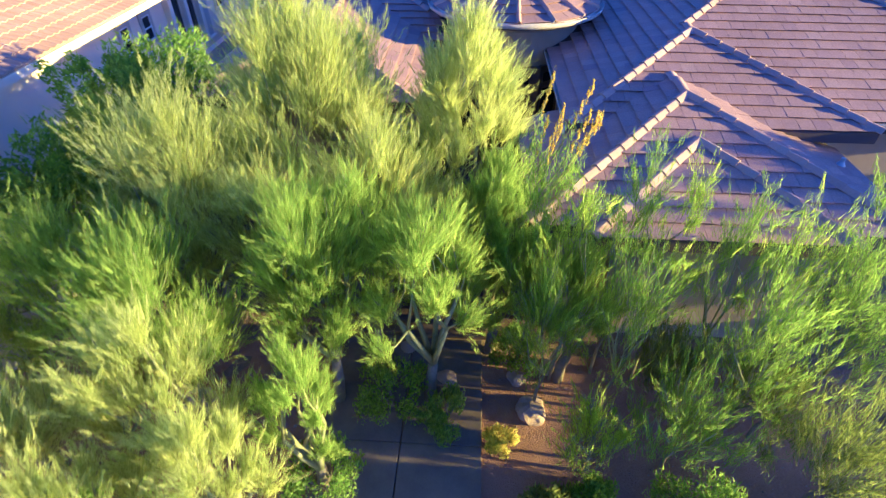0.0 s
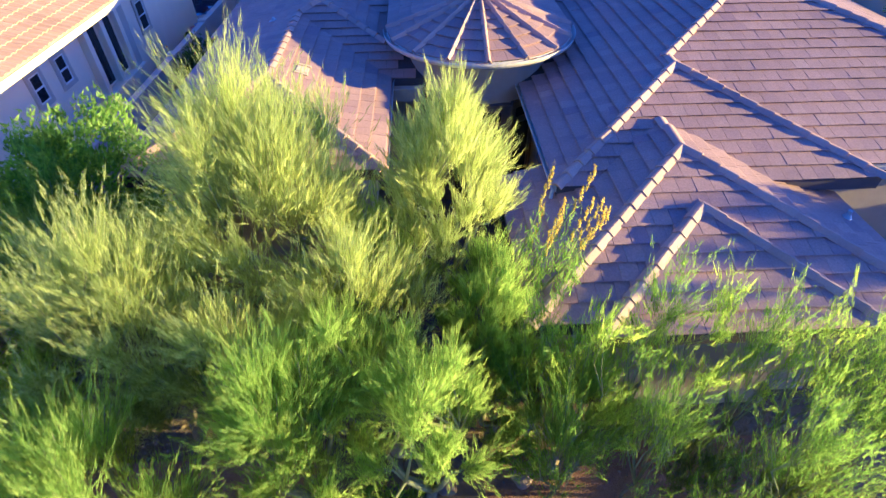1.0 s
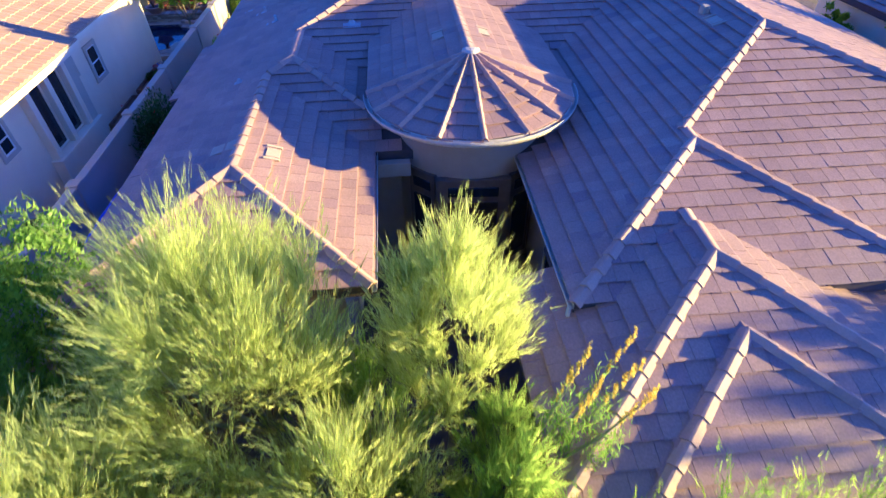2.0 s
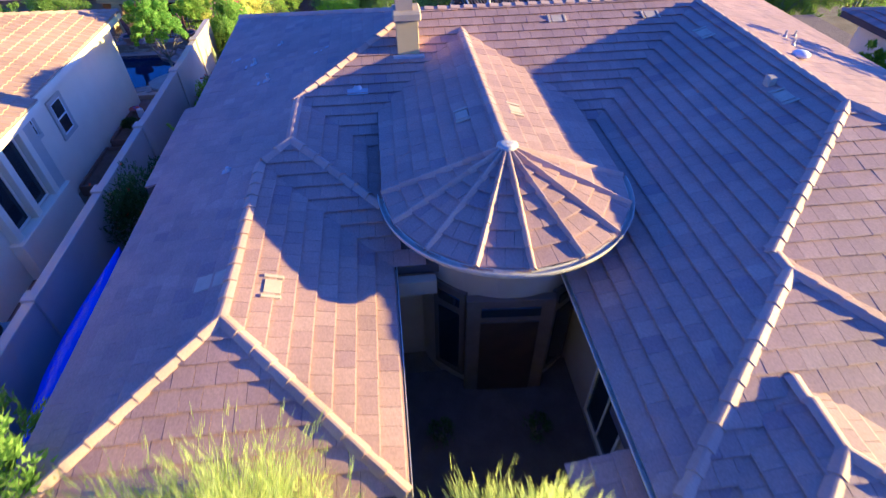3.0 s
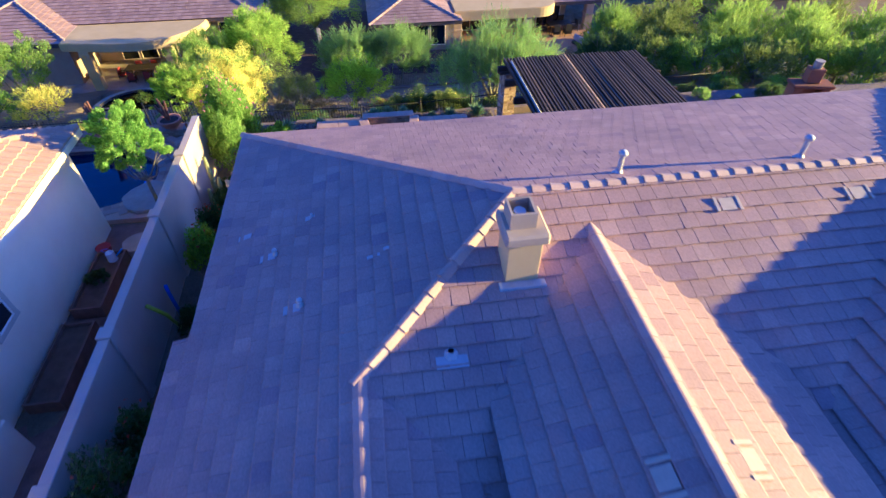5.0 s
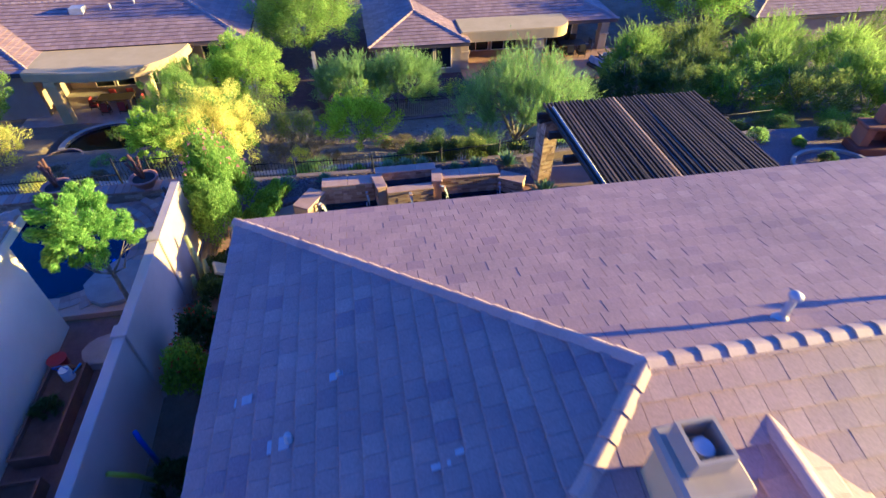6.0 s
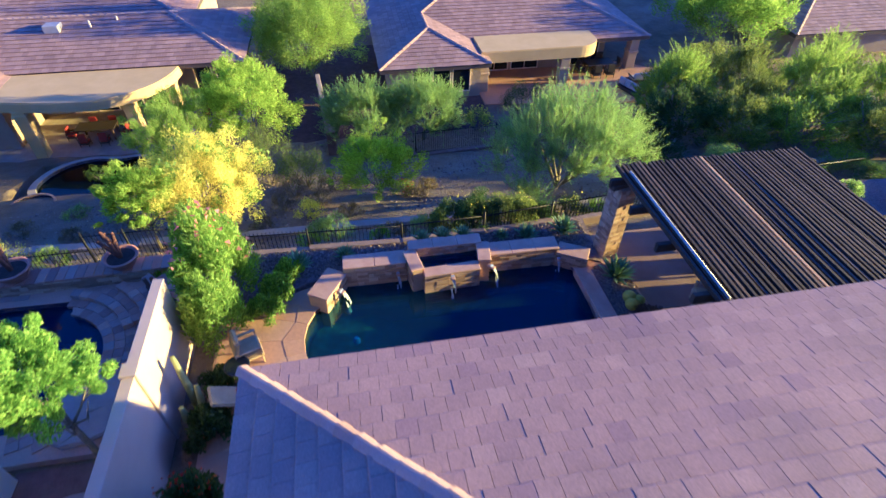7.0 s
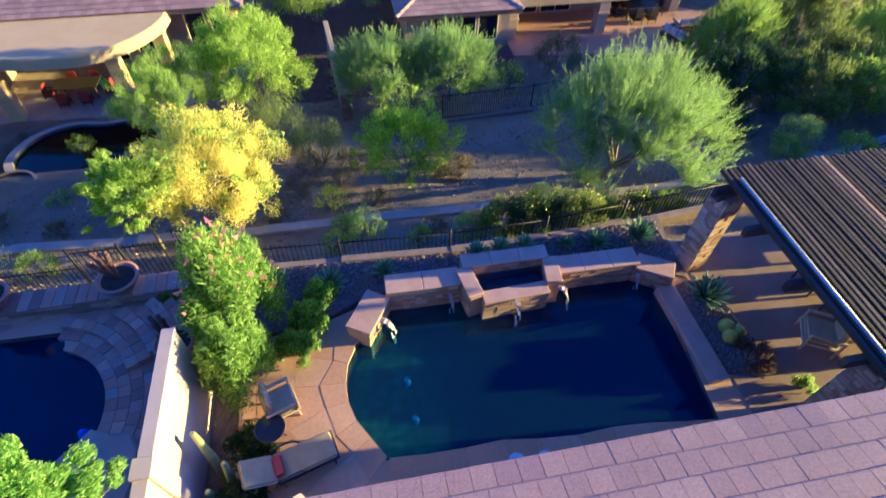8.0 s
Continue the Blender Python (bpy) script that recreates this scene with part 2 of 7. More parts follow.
class Facet:
    """A sloping roof plane: its plan outline (anticlockwise), a point on its eave, the downhill direction and the eave's height."""
    def __init__(self, outline, eave_at, down, eave, slope=PITCH):
        self.outline = outline if poly_area(outline) > 0 else outline[::-1]
        self.o, self.d, self.e, self.s = eave_at, down, eave, slope
        self.u = (-down[1], down[0])

    def up(self, x, y):
        return -((x - self.o[0]) * self.d[0] + (y - self.o[1]) * self.d[1])

    def z(self, x, y):
        return self.e + self.s * self.up(x, y)


class Hip:
    """A hip roof over a rectangle; sides: those that slope."""
    def __init__(self, x0, x1, y0, y1, eave, sides="NSEW", slope=PITCH):
        self.x0, self.x1, self.y0, self.y1, self.e, self.sides, self.s = x0, x1, y0, y1, eave, sides, slope

    def height(self, x, y):
        if not (self.x0 <= x <= self.x1 and self.y0 <= y <= self.y1):
            return -9.0
        ds = {"W": x - self.x0, "E": self.x1 - x, "S": y - self.y0, "N": self.y1 - y}
        return self.e + self.s * min(ds[k] for k in self.sides)

    def facets(self):
        x0, x1, y0, y1 = self.x0, self.x1, self.y0, self.y1
        rect = [(x0, y0), (x1, y0), (x1, y1), (x0, y1)]
        info = {"W": ((x0, y0), (-1, 0)), "E": ((x1, y0), (1, 0)), "S": ((x0, y0), (0, -1)), "N": ((x0, y1), (0, 1))}
        res = {}
        for k in self.sides:
            o, d = info[k]
            f = Facet(rect, o, d, self.e, self.s)
            poly = rect
            for j in self.sides:
                if j == k:
                    continue
                o2, d2 = info[j]
                # keep where this side's run is the smaller
                nx, ny = d[0] - d2[0], d[1] - d2[1]
                c = (o[0] * d[0] + o[1] * d[1]) - (o2[0] * d2[0] + o2[1] * d2[1])
                keep = []
                for i in range(len(poly)):
                    p, q = poly[i], poly[(i + 1) % len(poly)]
                    dp, dq = p[0] * nx + p[1] * ny - c, q[0] * nx + q[1] * ny - c
                    if dp >= -1e-9:
                        keep.append(p)
                    if (dp >= -1e-9) != (dq >= -1e-9):
                        s = dp / (dp - dq)
                        keep.append((p[0] + s * (q[0] - p[0]), p[1] + s * (q[1] - p[1])))
                poly = keep
                if len(poly) < 3:
                    break
            if len(poly) >= 3:
                poly = [p for i, p in enumerate(poly) if math.dist(p, poly[i - 1]) > 1e-4]
                f.outline = poly if poly_area(poly) > 0 else poly[::-1]
                res[k] = f
        return res


def facet_tiles(f, hidden, tw=TILE_W, tv=TILE_V, seed=1, gap=0.006):
    """Yields (polygon, height function, whole) for each tile of a roof plane."""
    rnd = random.Random(seed)
    us = [(x - f.o[0]) * f.u[0] + (y - f.o[1]) * f.u[1] for x, y in f.outline]
    vs = [f.up(x, y) for x, y in f.outline]
    u0, u1, v0, v1 = min(us), max(us), 0.0, max(vs)
    for row in range(int(math.floor((min(vs)) / tv)), int(v1 / tv) + 1):
        off = (row % 2) * tw / 2 + rnd.uniform(-0.008, 0.008)
        for col in range(int(math.floor(u0 / tw)) - 1, int(u1 / tw) + 2):
            a, b = col * tw + off + gap / 2, (col + 1) * tw + off - gap / 2
            slip = rnd.uniform(-0.005, 0.005)
            v, w = row * tv - 0.03 + slip, (row + 1) * tv + 0.01
            if row == 0:
                v = -0.04 + slip
            quad = [(f.o[0] + f.u[0] * p - f.d[0] * q, f.o[1] + f.u[1] * p - f.d[1] * q) for p, q in ((a, v), (b, v), (b, w), (a, w))]
            if poly_area(quad) < 0:
                quad = quad[::-1]
            grown = f.outline
            low = [(x, y) for x, y in quad]
            poly = clip_poly(low, grown) if row > 0 else clip_poly([(x, y) for x, y in low], [(x + f.d[0] * (0.06 if abs(f.up(x, y)) < 0.01 else 0), y + f.d[1] * (0.06 if abs(f.up(x, y)) < 0.01 else 0)) for x, y in grown])
            if len(poly) < 3 or poly_area(poly) < 0.004:
                continue
            if all(hidden(x, y, f.z(x, y) + 0.05) for x, y in poly):
                continue
            lift, tip = rnd.uniform(-0.002, 0.002), rnd.uniform(-0.003, 0.003)
            whole = poly_area(poly) > 0.985 * poly_area(quad)
            yield poly, v, w, lift, tip, whole, quad


def tile_solid(f, poly, v, w, lift, tip, verts, faces, nose=0.022, fall=0.006):
    """One tile: a flat back, a worn, rounded-off lower edge and an undercut butt."""
    ring = []
    for i, p in enumerate(poly):
        q = poly[(i + 1) % len(poly)]
        a, b = f.up(*p) - v - nose, f.up(*q) - v - nose
        ring.append(p)
        if a * b < 0 and abs(a) > 1e-4 and abs(b) > 1e-4:
            ring.append((p[0] + (q[0] - p[0]) * a / (a - b), p[1] + (q[1] - p[1]) * a / (a - b)))
    n, k = len(ring), len(verts)
    back, front = [], []
    for i, (x, y) in enumerate(ring):
        r = f.up(x, y) - v
        q = r / (w - v)
        verts.append((x, y, f.z(x, y) + 0.062 - 0.043 * q + lift + tip * (q - 0.5) - fall * max(0.0, 1 - r / nose)))
        if r > nose - 2e-4:
            back.append(k + i)
        if r < nose + 2e-4:
            front.append(k + i)
    for x, y in ring:
        q = (f.up(x, y) - v) / (w - v)
        k2 = 0.055 if q < 0.1 else 0.0
        verts.append((x - f.d[0] * k2, y - f.d[1] * k2, f.z(x, y) + (0.020 if q < 0.1 else 0.004)))
    faces.extend(tuple(e) for e in (back, front) if len(e) > 2)
    for i in range(n):
        j = (i + 1) % n
        faces.append((k + j, k + i, k + n + i, k + n + j))


def barrel_solid(f, poly, v, w, lift, tw, verts, faces, strips=6):
    """A curved clay-style tile: strips across its width that rise and fall."""
    pu = [(x - f.o[0]) * f.u[0] + (y - f.o[1]) * f.u[1] for x, y in poly]
    lo, hi = min(pu), max(pu)
    for i in range(int(math.floor(lo / tw * strips)), int(hi / tw * strips) + 1):
        a, b = i * tw / strips, (i + 1) * tw / strips
        quad = [(f.o[0] + f.u[0] * p - f.d[0] * q, f.o[1] + f.u[1] * p - f.d[1] * q) for p, q in ((a, v - 0.1), (b, v - 0.1), (b, w + 0.1), (a, w + 0.1))]
        piece = clip_poly(poly, quad if poly_area(quad) > 0 else quad[::-1])
        if len(piece) < 3:
            continue
        k, n = len(verts), len(piece)
        for top in (True, False):
            for x, y in piece:
                uu = ((x - f.o[0]) * f.u[0] + (y - f.o[1]) * f.u[1]) / tw
                q = (f.up(x, y) - v) / (w - v)
                wave = 0.045 * (0.5 + 0.5 * math.cos(2 * math.pi * uu)) ** 0.8
                verts.append((x, y, f.z(x, y) + (0.045 - 0.026 * q + wave + lift if top else 0.01)))
        faces.append(tuple(range(k, k + n)))
        for m in range(n):
            m2 = (m + 1) % n
            faces.append((k + m2, k + m, k + n + m, k + n + m2))


def cap_line(p, q, parent, mat, shared, hidden=None, size=0.15, pitch=0.36, name="ridge_cap"):
    """Half-round cap tiles laid along a hip or ridge from the low end p to the high end q."""
    p, q = Vector(p), Vector(q)
    d = q - p
    n = max(1, int(d.length / pitch))
    step = d / n
    turn = d.to_track_quat("Y", "Z").to_matrix().to_4x4()
    res = []
    for i in range(n):
        c = p + step * (i + 0.5)
        if hidden and hidden(c.x, c.y, c.z + 0.05):
            continue
        ob = new(name, shared)
        ob.parent = parent
        ob.matrix_local = Matrix.Translation(c) @ turn @ Matrix.Rotation(random.uniform(-0.02, 0.02), 4, "Z") @ Matrix.Diagonal((1, step.length / pitch * 1.13, 1, 1))
        res.append(ob)
    return res


def cap_mesh(mat, w=0.122, h=0.068, l=0.36, t=0.03, proud=0.022):
    """One cap tile: an arched shell, its lower end proud of the next."""
    vs, fs = [], []
    arc = [(-1.0, -0.4), (-0.62, 0.25), (-0.16, 0.9), (0.16, 0.9), (0.62, 0.25), (1.0, -0.4)]
    for yy, s, lift in ((-l / 2, 1.0, proud), (l / 2, 0.88, 0.0)):
        for a, b in arc:
            vs.append((a * w * s, yy, b * h * s + lift + 0.035))
        for a, b in arc:
            vs.append((a * w * s * 0.82, yy, b * h * s * 0.82 + lift - t * 0.4 + 0.025))
    m = 6
    for i in range(m - 1):
        fs.append((i, i + 1, 2 * m + i + 1, 2 * m + i))
        fs.append((i, m + i, m + i + 1, i + 1))
        fs.append((2 * m + i, 2 * m + i + 1, 3 * m + i + 1, 3 * m + i))
    fs.append((0, 2 * m, 3 * m, m))
    fs.append((m - 1, 2 * m - 1, 4 * m - 1, 3 * m - 1))
    me = bpy.data.meshes.new("ridge_cap")
    me.from_pydata(vs, [], fs)
    me.materials.append(mat)
    return me


def hip_edges(h):
    """The hips and the ridge of a four-sided hip roof, each from its low end."""
    fs = h.facets()
    seen, res = {}, []
    for k, f in fs.items():
        o = f.outline
        for i in range(len(o)):
            a, b = o[i], o[(i + 1) % len(o)]
            key = tuple(sorted(((round(a[0], 3), round(a[1], 3)), (round(b[0], 3), round(b[1], 3)))))
            if key in seen:
                za, zb = f.z(*a), f.z(*b)
                pa, pb = (*a, za), (*b, zb)
                if math.dist(a, b) > 0.1:
                    res.append((pa, pb) if za < zb - 0.01 or (abs(za - zb) <= 0.01 and a[0] <= b[0]) else (pb, pa))
            seen[key] = k
    return res


def roof_body(h, soffit=0.22, drop=0.0):
    """The solid under the tiles of one hip roof."""
    bm = bmesh.new()
    for f in h.facets().values():
        bm.faces.new([bm.verts.new((x, y, f.z(x, y))) for x, y in f.outline])
    bmesh.ops.remove_doubles(bm, verts=bm.verts, dist=0.001)
    edge = [e for e in bm.edges if e.is_boundary]
    r = bmesh.ops.extrude_edge_only(bm, edges=edge)
    low = [v for v in r["geom"] if isinstance(v, bmesh.types.BMVert)]
    for v in low:
        v.co.z = h.e - soffit - drop
    bmesh.ops.contextual_create(bm, geom=[e for e in bm.edges if e.is_boundary])
    return bm


def tiled_roof(house, hips, mat, cap, deck_mat=None, singles=None, tw=TILE_W, tv=TILE_V, extra_hidden=None, curved=False):
    """Tiles every hip roof in the list; buried tiles are left out; singles(x, y, side) picks tiles that become parts of their own."""
    shared = cap_mesh(cap)
    level = cap_mesh(cap, 0.12, 0.038, 0.36, 0.035, 0.028)
    verts, faces = [], []
    singles_made = {}
    for i, h in enumerate(hips):
        def hidden(x, y, z, i=i):
            for j, g in enumerate(hips):
                if j != i and g.height(x, y) > z - (0.051 if j < i else 0):
                    return True
            return bool(extra_hidden and extra_hidden(x, y) > z)
        part("roof_deck", roof_body(h, 0.22, 0.006 * i), deck_mat or DECK_ROOF, house)
        for k, f in h.facets().items():
            for poly, v, w, lift, tip, whole, quad in facet_tiles(f, hidden, tw, tv, 17 * i + ord(k)):
                cx, cy = sum(p[0] for p in quad) / 4, sum(p[1] for p in quad) / 4
                if whole and singles and singles(cx, cy, k):
                    if (i, k) not in singles_made:
                        vv, ff = [], []
                        tile_solid(f, quad, v, w, 0, 0, vv, ff)
                        c0 = Vector((cx, cy, f.z(cx, cy)))
                        me = bpy.data.meshes.new("roof_tile")
                        me.from_pydata([tuple(Vector(p) - c0) for p in vv], [], ff)
                        me.materials.append(mat)
                        singles_made[i, k] = me
                    ob = new("roof_tile", singles_made[i, k])
                    ob.parent = house
                    ob.location = (cx, cy, f.z(cx, cy) + lift)
                    ob.rotation_euler = (tip * 0.5, 0, random.uniform(-0.006, 0.006))
                elif curved:
                    barrel_solid(f, poly, v, w, lift, tw, verts, faces)
                else:
                    tile_solid(f, poly, v, w, lift, tip, verts, faces)
        for p, q in hip_edges(h):
            cap_line(p, q, house, cap, shared if abs(p[2] - q[2]) > 0.05 else level, lambda x, y, z: any(g is not h and g.height(x, y) > z - 0.08 for g in hips) or bool(extra_hidden and extra_hidden(x, y) > z))
    ob = mesh_ob("roof_tiles", verts, faces, mat, house)
    tagged(ob, kind="stuff")
    return ob

# ---- ground: one sheet to the horizon, falling away behind the pool terrace ----
PROFILE = [(-2000, -0.6), (4, -0.25), (12, 0.0), (39.3, 0.02), (41.5, -1.3), (43, -1.7), (46, -2.4), (50, -3.6), (54, -4.45), (4000, -4.45)]


def ground_z(x, y):
    for (a, za), (b, zb) in zip(PROFILE, PROFILE[1:]):
        if a <= y <= b:
            return za + (zb - za) * (y - a) / (b - a)
    return 0.0


POOLS = [(-5.4, 2.75, 33.95, 38.2, -1.9), (-16.2, -9.2, 35.0, 39.2, -1.6), (-18.8, -12.2, 48.3, 52.6, -5.4)]


def build_ground():
    def axis(lo, hi, step, far, cuts):
        a = list(np.arange(lo, hi + 0.01, step))
        d = step
        e = []
        x = hi
        while x < far:
            d *= 1.6
            x += d
            e.append(x)
        s = []
        x, d = lo, step
        while x > -far:
            d *= 1.6
            x -= d
            s.append(x)
        return sorted(set(round(float(v), 4) for v in s + a + e + cuts))
    cx = [v for p in POOLS for v in (p[0], p[0] + 0.01, p[1] - 0.01, p[1])]
    cy = [v for p in POOLS for v in (p[2], p[2] + 0.01, p[3] - 0.01, p[3])]
    xs, ys = axis(-30, 36, 0.5, 1500, cx), axis(-6, 80, 0.5, 1500, cy)
    vs = []
    for y in ys:
        for x in xs:
            z = ground_z(x, y) + 0.05 * noise.noise((x * 0.5, y * 0.5, 0)) + 0.03 * noise.noise((x * 1.9, y * 1.9, 3))
            for a, b, c, d, low in POOLS:
                if a < x < b and c < y < d:
                    z = low
            vs.append((x, y, z))
    n = len(xs)
    fs = [(j * n + i, j * n + i + 1, (j + 1) * n + i + 1, (j + 1) * n + i) for j in range(len(ys) - 1) for i in range(n - 1)]
    return tagged(mesh_ob("ground", vs, fs, DIRT, smooth=True), "reddish brown desert gravel and bare earth", "ground", kind="structure")


build_ground()

# ---- the main house ----
EAVE = 3.47
ROOFS = [
    Hip(-5.50, 14.95, 20.60, 33.00, EAVE),            # main body, ridge east-west
    Hip(-5.50, 0.84, 18.69, 23.78, EAVE, "WES"),      # west wing, step
    Hip(-5.50, -0.36, 14.50, 21.28, EAVE, "WES"),     # west wing, front
    Hip(2.85, 14.95, 14.20, 26.80, EAVE, "WES"),      # east wing
    Hip(2.85, 9.00, 13.74, 17.35, EAVE, "WES"),       # east wing, step
    Hip(1.94, 8.40, 10.92, 14.83, 2.97, "WES"),       # front room
    Hip(2.95, 7.27, 10.66, 13.65, 2.96, "WES"),       # front room, step
    Hip(-5.83, -3.0, 22.05, 25.80, EAVE - 0.11, "W"),  # eave that juts out
    Hip(2.86, 7.48, 11.84, 15.60, 2.93 + 0.92 * PITCH, "WES"),  # front room, back of its ridge
]
TUR_X, TUR_Y, TUR_R, TUR_E, TUR_TOP = 1.96, 19.86, 2.36, 4.30, 5.15
TUR_S = (TUR_TOP - TUR_E) / TUR_R


def turret_height(x, y):
    if y >= TUR_Y:
        return TUR_TOP - TUR_S * abs(x - TUR_X) if abs(x - TUR_X) < TUR_R and y < 26.2 else -9
    r = math.hypot(x - TUR_X, y - TUR_Y)
    return TUR_TOP - TUR_S * r if r < TUR_R * 0.97 else -9


house = thing("house", "single-storey stucco house with brown concrete tile roof and round turret", "house")
tiled_roof(house, ROOFS, TILE, CAP, singles=lambda x, y, k: k == "N" and y > 29.3 and -4.2 < x < 4.6, extra_hidden=turret_height)

for i, h in enumerate(ROOFS[:7]):
    ins = 0.55 + 0.012 * i
    part("wall", boxed(h.x0 + ins, h.x1 - ins, h.y0 + ins, min(h.y1, 33.0) - ins, -0.9, h.e - 0.16), STUCCO, house, "tan stucco wall")


def gutter_line(p, q, parent, out, w=0.10, hgt=0.10, mat=None):
    """A gutter trough along an eave from p to q, on the side out."""
    p, q, o = Vector(p), Vector(q), Vector(out)
    prof = [(0.0, 0.0), (0.0, -hgt), (w * 0.8, -hgt), (w, 0.0), (w - 0.012, 0.0), (w * 0.72, -hgt + 0.012), (0.012, -hgt + 0.012), (0.012, 0.0)]
    vs = [e + o * a + Vector((0, 0, b)) for e in (p, q) for a, b in prof]
    n = len(prof)
    fs = [(i, (i + 1) % n, n + (i + 1) % n, n + i) for i in range(n)] + [tuple(range(n)), tuple(range(2 * n - 1, n - 1, -1))]
    return mesh_ob("gutter", vs, fs, mat or GUTTER, parent, "weathered metal gutter")


gutter_line((-0.36, 14.45, EAVE), (-0.36, 18.9, EAVE), house, (1, 0, 0))
gutter_line((2.85, 13.74, EAVE), (2.85, 19.0, EAVE), house, (-1, 0, 0))
tube("downpipe", [(2.8, 13.8, EAVE - 0.06), (2.76, 13.72, EAVE - 0.2), (2.82, 13.6, EAVE - 0.42)], 0.04, GUTTER, house, 8)
gutter_line((9.05, 14.20, EAVE), (14.95, 14.20, EAVE), house, (0, -1, 0))


def build_turret():
    n = 8
    pts = [(TUR_X + TUR_R * math.cos(math.pi + math.pi * k / n), TUR_Y + TUR_R * math.sin(math.pi + math.pi * k / n)) for k in range(n + 1)]
    verts, faces = [], []
    shared = cap_mesh(CAP, 0.08, 0.085, 0.36, 0.03, 0.006)

    def hidden(x, y, z):
        return any(h.height(x, y) > z for h in ROOFS)
    deck = bmesh.new()
    top = deck.verts.new((TUR_X, TUR_Y, TUR_TOP))
    ring = [deck.verts.new((x, y, TUR_E)) for x, y in pts]
    for k in range(n):
        deck.faces.new((top, ring[k], ring[k + 1]))
        (ax, ay), (bx, by) = pts[k], pts[k + 1]
        mx, my = (ax + bx) / 2, (ay + by) / 2
        l = math.hypot(mx - TUR_X, my - TUR_Y)
        f = Facet([(TUR_X, TUR_Y), (ax, ay), (bx, by)], (mx, my), ((mx - TUR_X) / l, (my - TUR_Y) / l), TUR_E, (TUR_TOP - TUR_E) / l)
        for poly, v, w, lift, tip, whole, quad in facet_tiles(f, lambda *a: False, 0.30, 0.33, 300 + k):
            tile_solid(f, poly, v, w, lift, tip, verts, faces)
        cap_line((ax, ay, TUR_E), (TUR_X, TUR_Y, TUR_TOP), house, CAP, shared)
    cap_line((pts[n][0], pts[n][1], TUR_E), (TUR_X, TUR_Y, TUR_TOP), house, CAP, shared)
    back = 26.2
    l1, l2 = deck.verts.new((TUR_X - TUR_R, back, TUR_E)), deck.verts.new((TUR_X + TUR_R, back, TUR_E))
    tb = deck.verts.new((TUR_X, back, TUR_TOP))
    deck.faces.new((top, ring[0], l1, tb))
    deck.faces.new((top, tb, l2, ring[n]))
    edge = [e for e in deck.edges if e.is_boundary]
    r = bmesh.ops.extrude_edge_only(deck, edges=edge)
    for v in r["geom"]:
        if isinstance(v, bmesh.types.BMVert):
            v.co.z = TUR_E - 0.16
    bmesh.ops.contextual_create(deck, geom=[e for e in deck.edges if e.is_boundary])
    part("turret_roof_deck", deck, DECK_ROOF, house)
    for sgn in (-1, 1):
        e = TUR_X + sgn * TUR_R
        f = Facet([(TUR_X, TUR_Y), (e, TUR_Y), (e, back), (TUR_X, back)], (e, TUR_Y), (sgn, 0), TUR_E, TUR_S)
        for poly, v, w, lift, tip, whole, quad in facet_tiles(f, hidden, TILE_W, TILE_V, 400 + sgn):
            tile_solid(f, poly, v, w, lift, tip, verts, faces)
    cap_line((TUR_X, TUR_Y + 0.2, TUR_TOP), (TUR_X, back - 0.1, TUR_TOP), house, CAP, cap_mesh(CAP, 0.12, 0.035, 0.36, 0.03, 0.006), hidden)
    tagged(mesh_ob("turret_tiles", verts, faces, TILE, house), kind="stuff")
    # mortar knob where the caps meet
    bm = bmesh.new()
    bmesh.ops.create_icosphere(bm, subdivisions=2, radius=0.2, matrix=Matrix.Translation((TUR_X, TUR_Y, TUR_TOP + 0.03)) @ Matrix.Diagonal((1.0, 1.0, 0.45, 1)))
    for v in bm.verts:
        v.co += Vector((noise.noise(v.co * 4), noise.noise(v.co * 4 + Vector((9, 0, 0))), 0.6 * noise.noise(v.co * 7))) * 0.07
    part("mortar_cap", bm, MORTAR, house, "pale mortar at the turret's peak", True)
    # round gutter
    prof = [(0.0, 0.0), (0.0, -0.12), (0.09, -0.12), (0.12, 0.0), (0.105, 0.0), (0.08, -0.105), (0.012, -0.105), (0.012, 0.0)]
    vs, fs, m = [], [], 48
    for i in range(m + 1):
        an = math.pi * (1.0 + i / m)
        rr = TUR_R + 0.01
        for a, b in prof:
            vs.append((TUR_X + (rr + a) * math.cos(an), TUR_Y + (rr + a) * math.sin(an), TUR_E + 0.02 + b))
    k = len(prof)
    for i in range(m):
        for j in range(k):
            fs.append((i * k + j, i * k + (j + 1) % k, (i + 1) * k + (j + 1) % k, (i + 1) * k + j))
    mesh_ob("round_gutter", vs, fs, MORTAR, house, "weathered curved gutter with pale stains", True)
    # drum with moulding at its head
    bm = bmesh.new()
    for z0, z1, r0, r1 in ((-0.9, 3.95, 1.85, 1.85), (3.95, 4.20, 1.85, 2.12)):
        bmesh.ops.create_cone(bm, cap_ends=True, segments=56, radius1=r0, radius2=r1, depth=z1 - z0, matrix=Matrix.Translation((TUR_X, TUR_Y, (z0 + z1) / 2)))
    part("turret_wall", bm, STUCCO, house, "rounded tan stucco drum", False)
    part("turret_side_wall", boxed(TUR_X - 1.95, TUR_X + 1.95, TUR_Y, 25.0, 2.5, TUR_E - 0.1), STUCCO, house)


build_turret()

